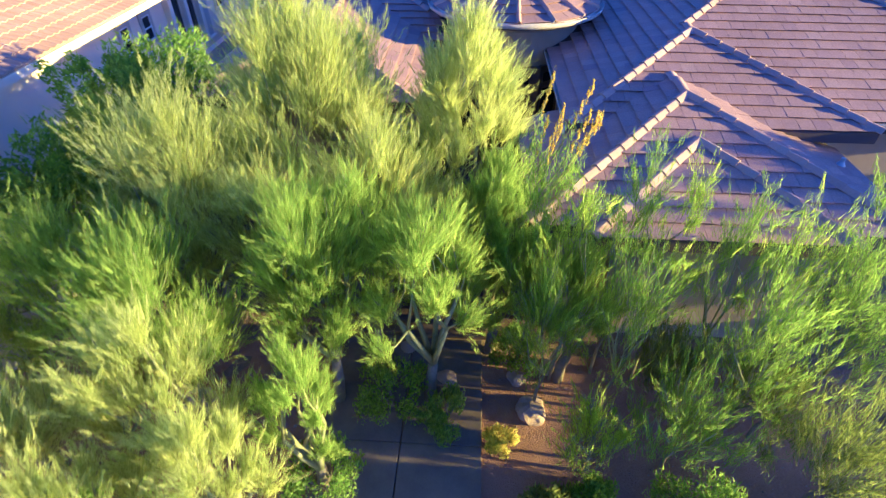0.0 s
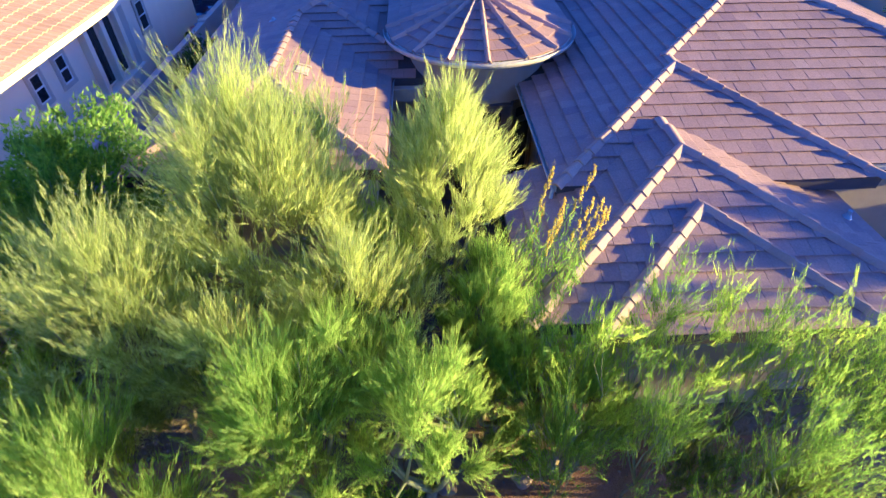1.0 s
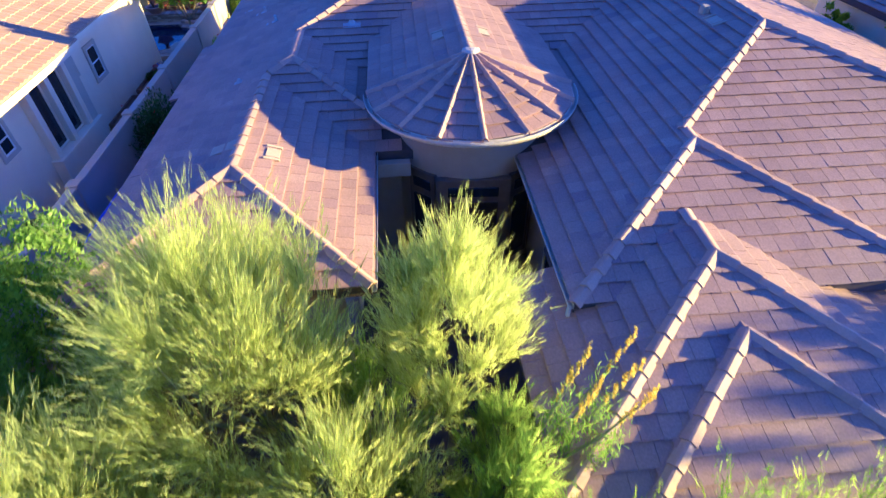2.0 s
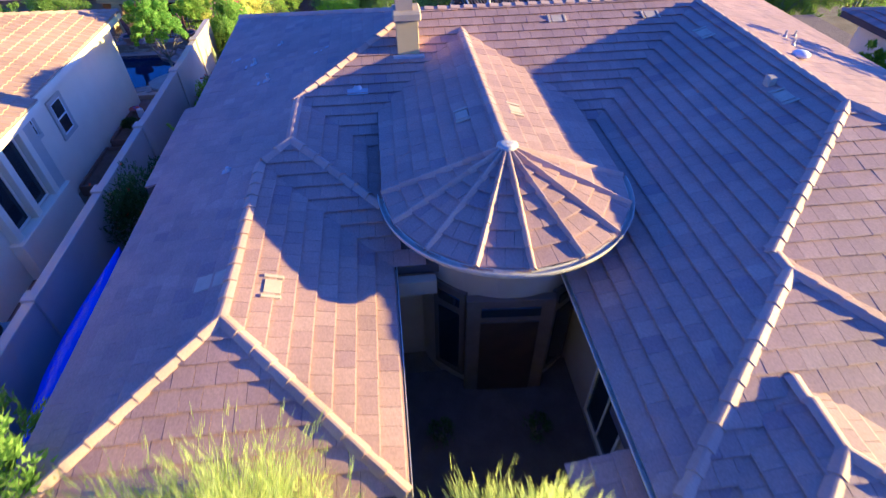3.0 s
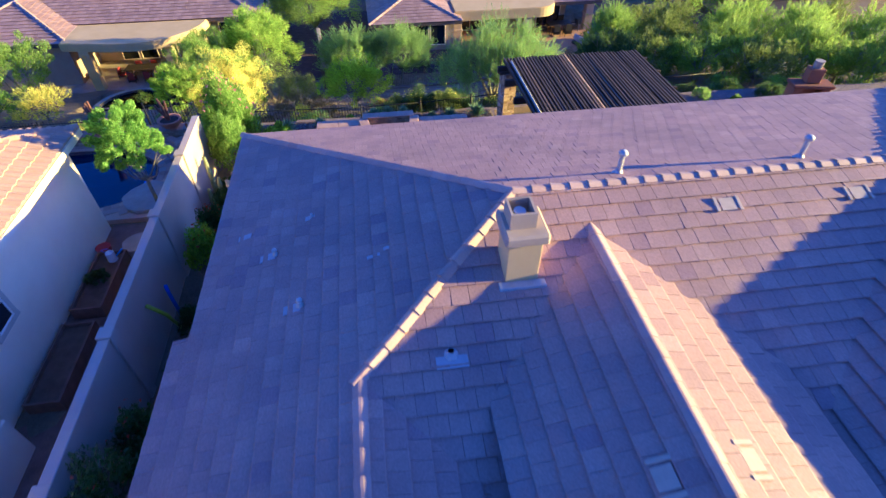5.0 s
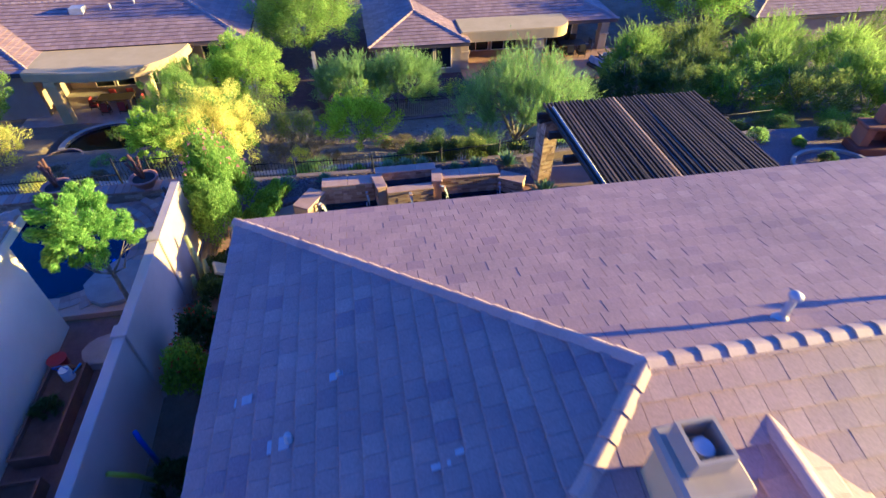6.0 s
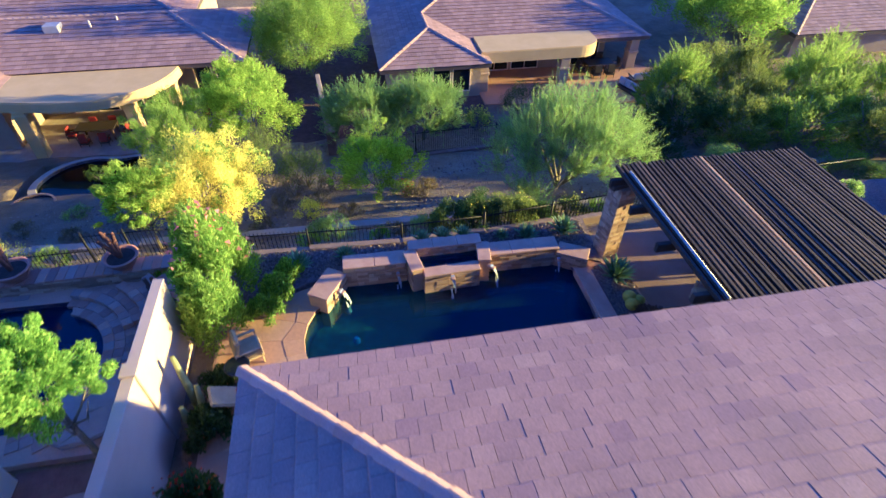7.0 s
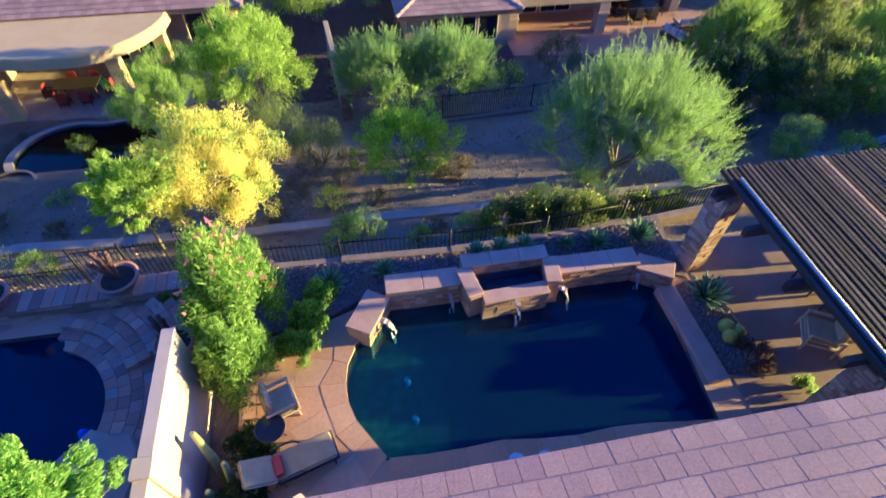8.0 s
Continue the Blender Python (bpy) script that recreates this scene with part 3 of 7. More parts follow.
# ---- boundary wall on the west ----
def block_wall(name, x, y0, y1, top, label, thick=0.2, base=-0.6):
    w = thing(name, label, "garden wall", kind="structure")
    part("wall_body", boxed(x - thick / 2, x + thick / 2, y0, y1, base, top - 0.06, 0.01), WALL_BLOCK, w)
    part("wall_cap", boxed(x - thick / 2 - 0.02, x + thick / 2 + 0.02, y0 - 0.02, y1 + 0.02, top - 0.06, top, 0.015), WALL_BLOCK, w)
    return w


west_wall = block_wall("wall_west", -7.9, 2.0, 36.6, 2.34, "pale stuccoed block garden wall with pilasters")
for y in (12.0, 15.9, 19.9, 23.7, 27.1, 31.2, 34.2):
    part("pilaster", boxed(-8.06, -7.74, y - 0.16, y + 0.16, -0.6, 2.40, 0.015), WALL_BLOCK, west_wall)

# ---- pool terrace ----
POOL = [(-4.45, 34.40), (-3.3, 34.32), (-2.1, 34.36), (-1.3, 34.22), (-0.6, 34.18), (0.3, 34.24), (1.2, 34.1), (2.15, 34.0), (2.28, 35.6), (2.38, 37.25), (2.1, 37.72), (-0.05, 37.72), (-2.2, 37.78), (-4.1, 37.8), (-4.55, 37.2), (-4.9, 36.9), (-5.1, 36.5), (-5.17, 36.0), (-5.1, 35.5), (-4.93, 35.1), (-4.65, 34.72)]
DECK_Z = 0.25


def ring_slab(outer, inner, z0, z1):
    """A slab with a hole."""
    bm = bmesh.new()
    es = []
    for loop in (outer, inner):
        vs = [bm.verts.new((x, y, z1)) for x, y in loop]
        es += [bm.edges.new((vs[i], vs[(i + 1) % len(vs)])) for i in range(len(vs))]
    r = bmesh.ops.triangle_fill(bm, use_beauty=True, use_dissolve=False, edges=es)
    fs = [f for f in r["geom"] if isinstance(f, bmesh.types.BMFace)]
    r = bmesh.ops.extrude_face_region(bm, geom=fs)
    for v in r["geom"]:
        if isinstance(v, bmesh.types.BMVert):
            v.co.z = z0
    return bm


terrace = part("pavement", ring_slab([(-7.2, 32.0), (9.4, 32.0), (9.4, 38.6), (2.6, 38.6), (2.6, 37.9), (-4.6, 37.95), (-5.6, 37.6), (-7.2, 37.4)], POOL, -0.3, DECK_Z), surface("terrace_bed", (0.42, 0.25, 0.15), (0.52, 0.32, 0.20), 1.2, 25, 0.8, 0.3, 0.006))
tagged(terrace, "warm tan flagstone pool terrace", "paving", kind="structure")
basin = bmesh.new()
ringv = [[basin.verts.new((x, y, z)) for x, y in POOL] for z in (DECK_Z - 0.02, -1.6)]
for i in range(len(POOL)):
    j = (i + 1) % len(POOL)
    basin.faces.new((ringv[0][i], ringv[0][j], ringv[1][j], ringv[1][i]))
basin.faces.new(ringv[1])
PLASTER = surface("pool_plaster", (0.004, 0.026, 0.10), (0.007, 0.036, 0.13), 3.5, 30, 0.6, 0.2, 0.005)
pool = thing("swimming_pool", "freeform swimming pool with dark blue water", "swimming pool", kind="structure")
part("basin", basin, PLASTER, pool)


def water_mat(name, tint):
    m, nt, p = material(name)
    p.inputs["Base Color"].default_value = (*tint, 1)
    p.inputs["Roughness"].default_value = 0.04
    p.inputs["IOR"].default_value = 1.33
    p.inputs["Transmission Weight"].default_value = 0.92
    pos = world_pos(nt)
    n = noise_node(nt, 2.2, 3, pos)
    bump(nt, n.outputs[0], 0.12, 0.05, p)
    return m


def shelf_depth_paint():
    """Plaster painted with sunlit mottled green shallows, fading in patches to deep-water blue."""
    m, nt, p = material("shelf_depth_paint")
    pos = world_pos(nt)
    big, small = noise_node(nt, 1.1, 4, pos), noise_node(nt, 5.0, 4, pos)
    # bright greens stand for sun dapples on the shallow floor
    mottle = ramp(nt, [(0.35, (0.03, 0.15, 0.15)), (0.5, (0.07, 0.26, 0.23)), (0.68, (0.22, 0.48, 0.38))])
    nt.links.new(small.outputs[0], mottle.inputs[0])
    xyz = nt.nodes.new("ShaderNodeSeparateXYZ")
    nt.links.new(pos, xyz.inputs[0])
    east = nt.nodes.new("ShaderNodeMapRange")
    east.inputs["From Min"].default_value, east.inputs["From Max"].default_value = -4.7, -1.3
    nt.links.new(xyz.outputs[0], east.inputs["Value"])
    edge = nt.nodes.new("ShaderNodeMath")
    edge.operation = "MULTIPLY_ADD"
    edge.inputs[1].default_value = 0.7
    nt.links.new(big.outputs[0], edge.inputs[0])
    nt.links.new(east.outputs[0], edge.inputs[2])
    # painted depth: green gives way to dark blue toward the deep end
    patchy = ramp(nt, [(0.45, (0, 0, 0)), (1.0, (1, 1, 1))])
    nt.links.new(edge.outputs[0], patchy.inputs[0])
    nt.links.new(mix_col(nt, "MIX", patchy.outputs[0], mottle.outputs[0], (0.006, 0.032, 0.115)), p.inputs["Base Color"])
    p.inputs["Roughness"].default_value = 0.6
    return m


SHELF = shelf_depth_paint()
part("shelf", prism([(-4.4, 34.5)] + [(-3.2, 34.5), (-3.0, 35.6), (-3.3, 36.6), (-4.3, 37.5), (-4.6, 37.1), (-4.88, 36.85), (-5.06, 36.45), (-5.13, 36.0), (-5.06, 35.52), (-4.9, 35.15), (-4.62, 34.76)], -1.58, -0.45), SHELF, pool, "shallow tanning shelf with sunlit mottled green painted into its plaster")
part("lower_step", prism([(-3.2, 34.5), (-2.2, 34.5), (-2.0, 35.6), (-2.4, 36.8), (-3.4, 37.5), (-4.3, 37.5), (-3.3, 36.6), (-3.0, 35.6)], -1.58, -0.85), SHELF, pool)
WATER = water_mat("pool_water", (0.035, 0.15, 0.37))
DARK_WATER = water_mat("still_dark_water", (0.008, 0.035, 0.05))
part("water", prism(POOL, 0.10, 0.12), WATER, pool).visible_shadow = False


# ---- plants ----
def blades(name, p, d, ln, slim, mat, parent, rng):
    """One mesh of many small blades at p, along d."""
    count = len(p)
    d = d / np.linalg.norm(d, axis=1, keepdims=True)
    side = np.cross(d, rng.normal(0, 1, (count, 3)))
    side /= np.linalg.norm(side, axis=1, keepdims=True)
    b = p + d * ln * 0.5
    m1, m2 = p - d * ln * 0.5 + side * ln * slim * 0.5, p - d * ln * 0.5 - side * ln * slim * 0.5
    v = np.stack([m1, b, m2], 1).reshape(-1, 3)
    me = bpy.data.meshes.new(name)
    me.vertices.add(len(v))
    me.vertices.foreach_set("co", v.ravel())
    me.loops.add(count * 3)
    me.loops.foreach_set("vertex_index", np.arange(count * 3))
    me.polygons.add(count)
    me.polygons.foreach_set("loop_start", np.arange(count) * 3)
    me.polygons.foreach_set("loop_total", np.full(count, 3))
    me.update()
    me.materials.append(mat)
    ob = new(name, me)
    if parent is not None:
        ob.parent = parent
    return ob


def leaves(name, centres, spread, count, size, mat, parent, rng, aim=None, slim=0.3, droop=0.0):
    """Leaf blades in clumps. aim: the way the blades mostly point."""
    c = np.asarray(centres, float)
    s = np.asarray(spread, float)
    idx = rng.integers(0, len(c), count)
    r = rng.normal(0, 1, (count, 3))
    r *= (rng.random((count, 1)) ** 0.45) / np.linalg.norm(r, axis=1, keepdims=True)
    p = c[idx] + r * s[idx]
    d = rng.normal(0, 1, (count, 3))
    if aim is not None:
        d = d * 0.45 + np.asarray(aim)[idx]
    d[:, 2] -= droop
    return blades(name, p, d, size * rng.uniform(0.6, 1.4, (count, 1)), slim, mat, parent, rng)


def tree(name, label, at, height, radius, mat, seed, count=9000, leaf=0.12, slim=0.3, trunk=0.12, fork=0.25, limbs=7, clumps=60, aim_up=0.3, flat=0.75, wisp=0.2, droop=0.0, lean=(0, 0), category="tree", bark=None, blossom=None, low=0.35):
    """A tree with a tapered trunk, limbs and an uneven crown of small leaves."""
    rng = np.random.default_rng(seed)
    t = thing(name, label, category, at)
    bark = bark or BARK
    H, R = height, radius
    fz = H * fork
    stem = [(0, 0, -0.3), (lean[0] * 0.2, lean[1] * 0.2, fz * 0.5), (lean[0] * 0.5, lean[1] * 0.5, fz)]
    tube("trunk", stem, [trunk * 1.25, trunk, trunk * 0.85], bark, t, 9)
    centres, spread, aim = [], [], []
    lv, lf = [], []
    for i in range(limbs):
        an = 2 * math.pi * (i + rng.uniform(-0.3, 0.3)) / limbs
        reach = R * rng.uniform(0.45, 0.8)
        top = H * rng.uniform(0.55, 0.85)
        p0 = Vector(stem[2])
        p2 = Vector((lean[0] + math.cos(an) * reach, lean[1] + math.sin(an) * reach, top))
        p1 = p0.lerp(p2, 0.5) + Vector((rng.normal(0, 0.08) * R, rng.normal(0, 0.08) * R, -0.05 * H))
        tv, tf = tube_data([p0, p1, p2], [trunk * 0.6, trunk * 0.4, trunk * 0.12], 6)
        k = len(lv)
        lv += tv
        lf += [tuple(q + k for q in f) for f in tf]
        for j in range(3):
            q0 = p1.lerp(p2, rng.uniform(0, 0.8))
            q1 = q0 + Vector((math.cos(an + rng.normal(0, 0.9)), math.sin(an + rng.normal(0, 0.9)), rng.uniform(0.2, 1.0))) * R * 0.35
            tv, tf = tube_data([q0, q1], [trunk * 0.2, trunk * 0.05], 5)
            k = len(lv)
            lv += tv
            lf += [tuple(q + k for q in f) for f in tf]
    tagged(mesh_ob("branchwork", lv, lf, bark, t, "", True), kind="stuff")
    while len(centres) < clumps * 1.7:
        d = rng.normal(0, 1, 3)
        d /= np.linalg.norm(d)
        if d[2] < -0.5:
            continue
        rr = rng.uniform(0.2, 1.0) ** 0.5
        lump = 1 + 0.5 * noise.noise((d[0] * 1.9 + seed, d[1] * 1.9, d[2] * 1.9))
        c = np.array((lean[0] + d[0] * R * rr * lump, lean[1] + d[1] * R * rr * lump, H * (low + 1) / 2 + d[2] * H * (1 - low) / 2 * rr * lump))
        centres.append(c)
        k = R * rng.uniform(0.08, 0.21)
        spread.append((k, k, k * flat + wisp * R * 0.12))
        out = d * (1 - aim_up) + np.array((0, 0, aim_up * 1.3))
        aim.append(out / np.linalg.norm(out))
    leaves("crown", centres, spread, count, leaf, mat, t, rng, np.array(aim), slim, droop)
    if blossom:
        bm_, n, sz, k = blossom
        leaves("blossom", [c + a * R * 0.12 for c, a in zip(centres, aim)][:k], [(s[0] * 0.9, s[1] * 0.9, s[2] * 0.9) for s in spread][:k], n, sz, bm_, t, rng, None, 0.9)
    return t


def shrub(name, label, at, height, radius, mat, seed, count=2500, leaf=0.07, slim=0.4, aim_up=0.5, clumps=22, blossom=None, category="shrub", stretch=(1, 1)):
    rng = np.random.default_rng(seed)
    t = thing(name, label, category, at)
    centres, spread, aim, lv, lf = [], [], [], [], []
    for i in range(clumps):
        an, q = rng.uniform(0, 2 * math.pi), math.sqrt(rng.uniform(0, 1))
        c = np.array((math.cos(an) * q * radius * 0.8 * stretch[0], math.sin(an) * q * radius * 0.8 * stretch[1], height * (0.35 + 0.5 * (1 - q * q) * rng.uniform(0.6, 1.1) + 0.1 * rng.uniform(-1, 1))))
        centres.append(c)
        k = radius * rng.uniform(0.2, 0.34)
        spread.append((k, k, max(k * 0.8, height * 0.22)))
        a = np.array((c[0], c[1], aim_up * radius * 2 + 0.1))
        aim.append(a / np.linalg.norm(a))
        if i < 8:
            tv, tf = tube_data([(0, 0, -0.1), tuple(c * np.array((0.5, 0.5, 0.6))), tuple(c)], [0.03, 0.02, 0.008], 5)
            k = len(lv)
            lv += tv
            lf += [tuple(w + k for w in f) for f in tf]
    tagged(mesh_ob("branchwork", lv, lf, BARK, t), kind="stuff")
    leaves("foliage", centres, spread, count, leaf, mat, t, rng, np.array(aim), slim)
    if blossom:
        bm_, n, sz = blossom
        leaves("blossom", [c + np.array((0, 0, s[2] * 0.7)) for c, s in zip(centres, spread)], spread, n, sz, bm_, t, rng, None, 0.9)
    return t


# front garden: palo verdes and brush that the camera rises from
FRONT = "trees in the front garden"
PALE = leafy("pale_palo_leaf", [(0.0, (0.33, 0.41, 0.08)), (0.5, (0.49, 0.56, 0.15)), (1.0, (0.66, 0.70, 0.27))], 0.6)
FINE = leafy("fresh_palo_leaf", [(0.0, (0.20, 0.33, 0.025)), (0.5, (0.34, 0.49, 0.045)), (1.0, (0.52, 0.63, 0.09))], 0.6)


def broom_tree(name, label, at, top, radius, mat, seed, count, twig=0.34, slim=0.017, lobes=16, fan=0.3, group=FRONT, fork=0.25, trunk=0.1, lean=(0.0, 0.0), length=1.0, edge=0.34, tuft=0.0, bark=None, leaflets=34, upright=1.0, level=0.74, stray=0.26):
    """A desert tree: forked limbs that end in brooms of fine twigs."""
    rng = np.random.default_rng(seed)
    t = thing(name, label, "tree", at, group=group)
    H, R = top - at[2], radius
    tube("trunk", [(0, 0, -0.3), (0.05, 0.08, H * fork * 0.5), (lean[0] * 0.3 + 0.1, lean[1] * 0.3, H * fork)], [trunk * 1.2, trunk, trunk * 0.8], BARK, t, 9)
    lv, lf, ps, ds = [], [], [], []

    def limb(pts, rad):
        k = len(lv)
        v, f = tube_data(pts, rad, 5)
        lv.extend(v)
        lf.extend(tuple(q + k for q in w) for w in f)
    each = count // lobes
    root = np.array((lean[0] * 0.3 + 0.1, lean[1] * 0.3, H * fork))
    forks = []
    for i in range(6):
        an = i * 1.05 + rng.uniform(-0.3, 0.3)
        e = np.array((lean[0] + math.cos(an) * R * 0.42, lean[1] + math.sin(an) * R * 0.42, H * rng.uniform(0.5, 0.6)))
        forks.append(e)
        limb([tuple(root), tuple(root * 0.5 + e * 0.5 + rng.normal(0, 0.07, 3)), tuple(e)], [trunk * 0.65, trunk * 0.45, trunk * 0.28])
    for i in range(lobes):
        q = math.sqrt((i + 0.5) / lobes)
        an = i * 2.39996 + rng.uniform(-0.5, 0.5)
        out = np.array((math.cos(an), math.sin(an), 0.0))
        lump = 1 + 0.22 * noise.noise((out[0] * 1.3 + seed * 3.7, out[1] * 1.3, q * 2))
        tip = out * q * R * 0.9 * lump * rng.uniform(0.85, 1.12) + np.array((lean[0], lean[1], H * (1 - edge * q * q) * rng.uniform(level, 1.02)))
        way = out * (0.15 + 0.6 * q) + np.array((0, 0, upright)) + rng.normal(0, 0.12, 3)
        way /= np.linalg.norm(way)
        L = min(R * rng.uniform(0.6, 1.0) * length, tip[2] * 0.6)
        base = tip - way * L
        near_fork = min(forks, key=lambda e: float(np.linalg.norm(e - base)))
        limb([tuple(near_fork), tuple(near_fork * 0.4 + base * 0.6 + rng.normal(0, 0.05, 3)), tuple(base + way * L * 0.35)], [trunk * 0.26, trunk * 0.18, trunk * 0.08])
        for j in range(4):
            w = way + rng.normal(0, fan * 0.8, 3)
            limb([tuple(base), tuple(base + w / np.linalg.norm(w) * L * 0.85)], [trunk * 0.08, 0.003])
        # sprays: each bends its own way and carries leaflets along its length
        sprays = max(8, each // leaflets)
        sd = way + rng.normal(0, fan * 1.15, (sprays, 3))
        sd /= np.linalg.norm(sd, axis=1, keepdims=True)
        bend = rng.normal(0, 0.16, (sprays, 3)) + np.array((0, 0, 0.08))
        reach = L * rng.uniform(0.55, 1.15, (sprays, 1))
        k = rng.integers(0, sprays, each)
        u = 0.12 + 0.88 * rng.random((each, 1)) ** 0.62
        p = base + (sd[k] * u + bend[k] * u * u) * reach[k] + rng.normal(0, 0.06, (each, 3)) * (1.2 - u)
        ps.append(p)
        ds.append(sd[k] + bend[k] * 2 * u + np.array((0, 0, 0.25 * upright)) + rng.normal(0, stray, (each, 3)))
    tagged(mesh_ob("branchwork", lv, lf, bark or GREEN_BARK, t, "", True), kind="stuff")
    p, d = np.concatenate(ps), np.concatenate(ds)
    size = twig * rng.uniform(0.5, 1.3, (len(p), 1)) * np.where(rng.random((len(p), 1)) < 0.1, 1.7, 1.0)
    blades("crown", p, d, size, slim, mat, t, rng)
    if tuft:
        k = rng.random(len(p)) < 0.25
        m = int(k.sum())
        blades("foliage", p[k] + rng.normal(0, 0.05, (m, 3)), rng.normal(0, 1, (m, 3)) + np.array((0, 0, 0.5)), tuft * rng.uniform(0.6, 1.4, (m, 1)), 0.45, mat, t, rng)
    return t


AIRY = "airy yellow-green palo verde with fine upright twigs"
for (px, py), top, rr, mm, sd, cnt, lb in (
    ((-2.2, 13.0), 6.65, 2.0, PALE, 1, 46000, 58), ((0.8, 13.0), 6.25, 1.25, PALE, 2, 23000, 38), ((-0.7, 11.2), 5.0, 1.6, PALE, 3, 15000, 34),
    ((-3.9, 11.0), 5.3, 1.75, PALE, 4, 24000, 38), ((0.3, 9.4), 4.6, 1.2, FINE, 5, 13000, 28), ((-3.5, 8.6), 4.7, 1.4, FINE, 6, 14000, 30), ((-1.35, 9.3), 4.9, 1.2, FINE, 7, 16000, 30),
    ((-5.5, 12.5), 4.8, 1.8, MESQ, 8, 16000, 32), ((-5.4, 9.3), 4.5, 1.8, FINE, 9, 14000, 32), ((-4.6, 6.7), 4.4, 1.3, PALE, 10, 12000, 26), ((-2.9, 7.4), 4.3, 1.2, PALE, 12, 11000, 24), ((-1.9, 6.5), 3.9, 0.9, PALE, 21, 8000, 18), ((-3.3, 5.8), 3.9, 1.1, PALE, 22, 9000, 20), ((-1.25, 7.6), 3.5, 0.75, FINE, 23, 6000, 16), ((-5.8, 7.6), 4.3, 1.2, PALE, 24, 9000, 20), ((-0.75, 10.1), 4.7, 1.2, FINE, 19, 15000, 30),
    ((-0.5, 12.7), 4.3, 1.2, FINE, 13, 8000, 22), ((1.35, 11.9), 3.9, 1.0, FINE, 14, 6000, 20), ((1.4, 10.6), 3.2, 1.1, FINE, 15, 10000, 22), ((-2.3, 10.3), 4.6, 1.4, PALE, 16, 11000, 26), ((2.7, 10.0), 3.3, 0.95, FINE, 17, 8000, 18), ((1.3, 11.1), 4.4, 0.85, FINE, 18, 9000, 20),
):
    broom_tree("palo_verde_tree", AIRY, (px, py, ground_z(px, py)), top, rr, mm, sd, int(cnt * 2.4), 0.145, 0.058, lobes=int(lb * 0.8), length=0.8, fan=0.2, leaflets=34, upright=1.5, level=0.84, stray=0.18)
tagged(tree("sumac_tree", "dense bright green broad-leaved tree by the house corner", (-6.35, 14.4, 0.0), 4.55, 1.85, GREEN, 30, 26000, 0.12, 0.42, 0.1, 0.2, 8, 170, 0.2, 0.9, 0.3, low=0.1), group=FRONT)
tagged(tree("sumac_tree", "dense bright green broad-leaved tree by the house corner", (-6.8, 11.9, 0.0), 3.9, 1.6, GREEN, 31, 18000, 0.12, 0.42, 0.1, 0.2, 8, 120, 0.2, 0.9, 0.3, low=0.1), group=FRONT)
for (px, py), top, rr, mm, sd, cnt in (
    ((2.55, 10.0), 4.9, 0.7, BRIGHT, 54, 4200), ((1.95, 10.35), 4.6, 0.7, GREEN, 55, 4600), ((2.2, 9.4), 3.9, 0.8, GREEN, 56, 4600), ((6.7, 10.0), 5.2, 0.7, GREEN, 57, 3600), ((3.35, 10.2), 5.5, 0.6, GREEN, 41, 3000), ((4.1, 10.1), 5.35, 0.65, BRIGHT, 42, 3000), ((5.0, 10.1), 5.0, 0.7, GREEN, 43, 3200), ((5.9, 10.1), 4.9, 0.75, BRIGHT, 53, 3200),
    ((3.4, 9.4), 4.1, 0.75, GREEN, 44, 3400), ((5.2, 8.9), 4.0, 0.9, GREEN, 45, 4600), ((6.9, 9.6), 4.2, 1.0, GREEN, 46, 4600), ((4.2, 8.3), 2.8, 1.0, GREEN, 47, 5500), ((6.2, 7.8), 3.0, 1.2, OLIVE, 48, 6500), ((2.9, 8.2), 2.2, 0.7, BRIGHT, 49, 3500), ((8.4, 9.4), 3.6, 1.1, GREEN, 50, 4500), ((4.4, 9.5), 2.6, 0.9, OLIVE, 51, 5200), ((5.9, 9.0), 2.4, 0.9, OLIVE, 52, 5200),
):
    broom_tree("desert_willow", "slender green shrub with loose upright stems", (px, py, ground_z(px, py)), top, rr, mm, sd, int(cnt * (1.0 if top > 4.5 and py > 9.9 else 1.5)), 0.13, 0.065, 10 if top > 4.5 else 18, 0.09, length=1.8, trunk=0.03, leaflets=70, upright=1.9, stray=0.3)
spk = thing("desert_willow", "slender arching stems tipped with small yellow flowers", "tree", (1.4, 11.75, 0.0), group=FRONT)
rng = np.random.default_rng(77)
tips = []
for i in range(9):
    tp = (rng.uniform(0.55, 1.6), rng.uniform(-0.55, 0.4), rng.uniform(4.3, 5.45))
    tube("stem", [(0, 0, -0.1), (tp[0] * 0.2, tp[1] * 0.3, 2.2), (tp[0] * 0.75, tp[1] * 0.8, tp[2] - 1.0), tp], [0.03, 0.024, 0.014, 0.005], GREEN_BARK, spk, 5)
    tips += [(tp[0] * (0.75 + 0.25 * s), tp[1] * (0.8 + 0.2 * s), tp[2] - 1.0 + s) for s in (0.45, 0.65, 0.85, 1.0)]
leaves("blossom", tips, [(0.018, 0.018, 0.15)] * len(tips), 1900, 0.036, GOLD, spk, rng, None, 0.6)
leaves("foliage", [(q[0] * 0.85, q[1], q[2] - 0.85) for q in tips], [(0.16, 0.16, 0.45)] * len(tips), 1300, 0.15, GREEN, spk, rng, np.array([(0, 0, 1.5)] * len(tips)), 0.1)
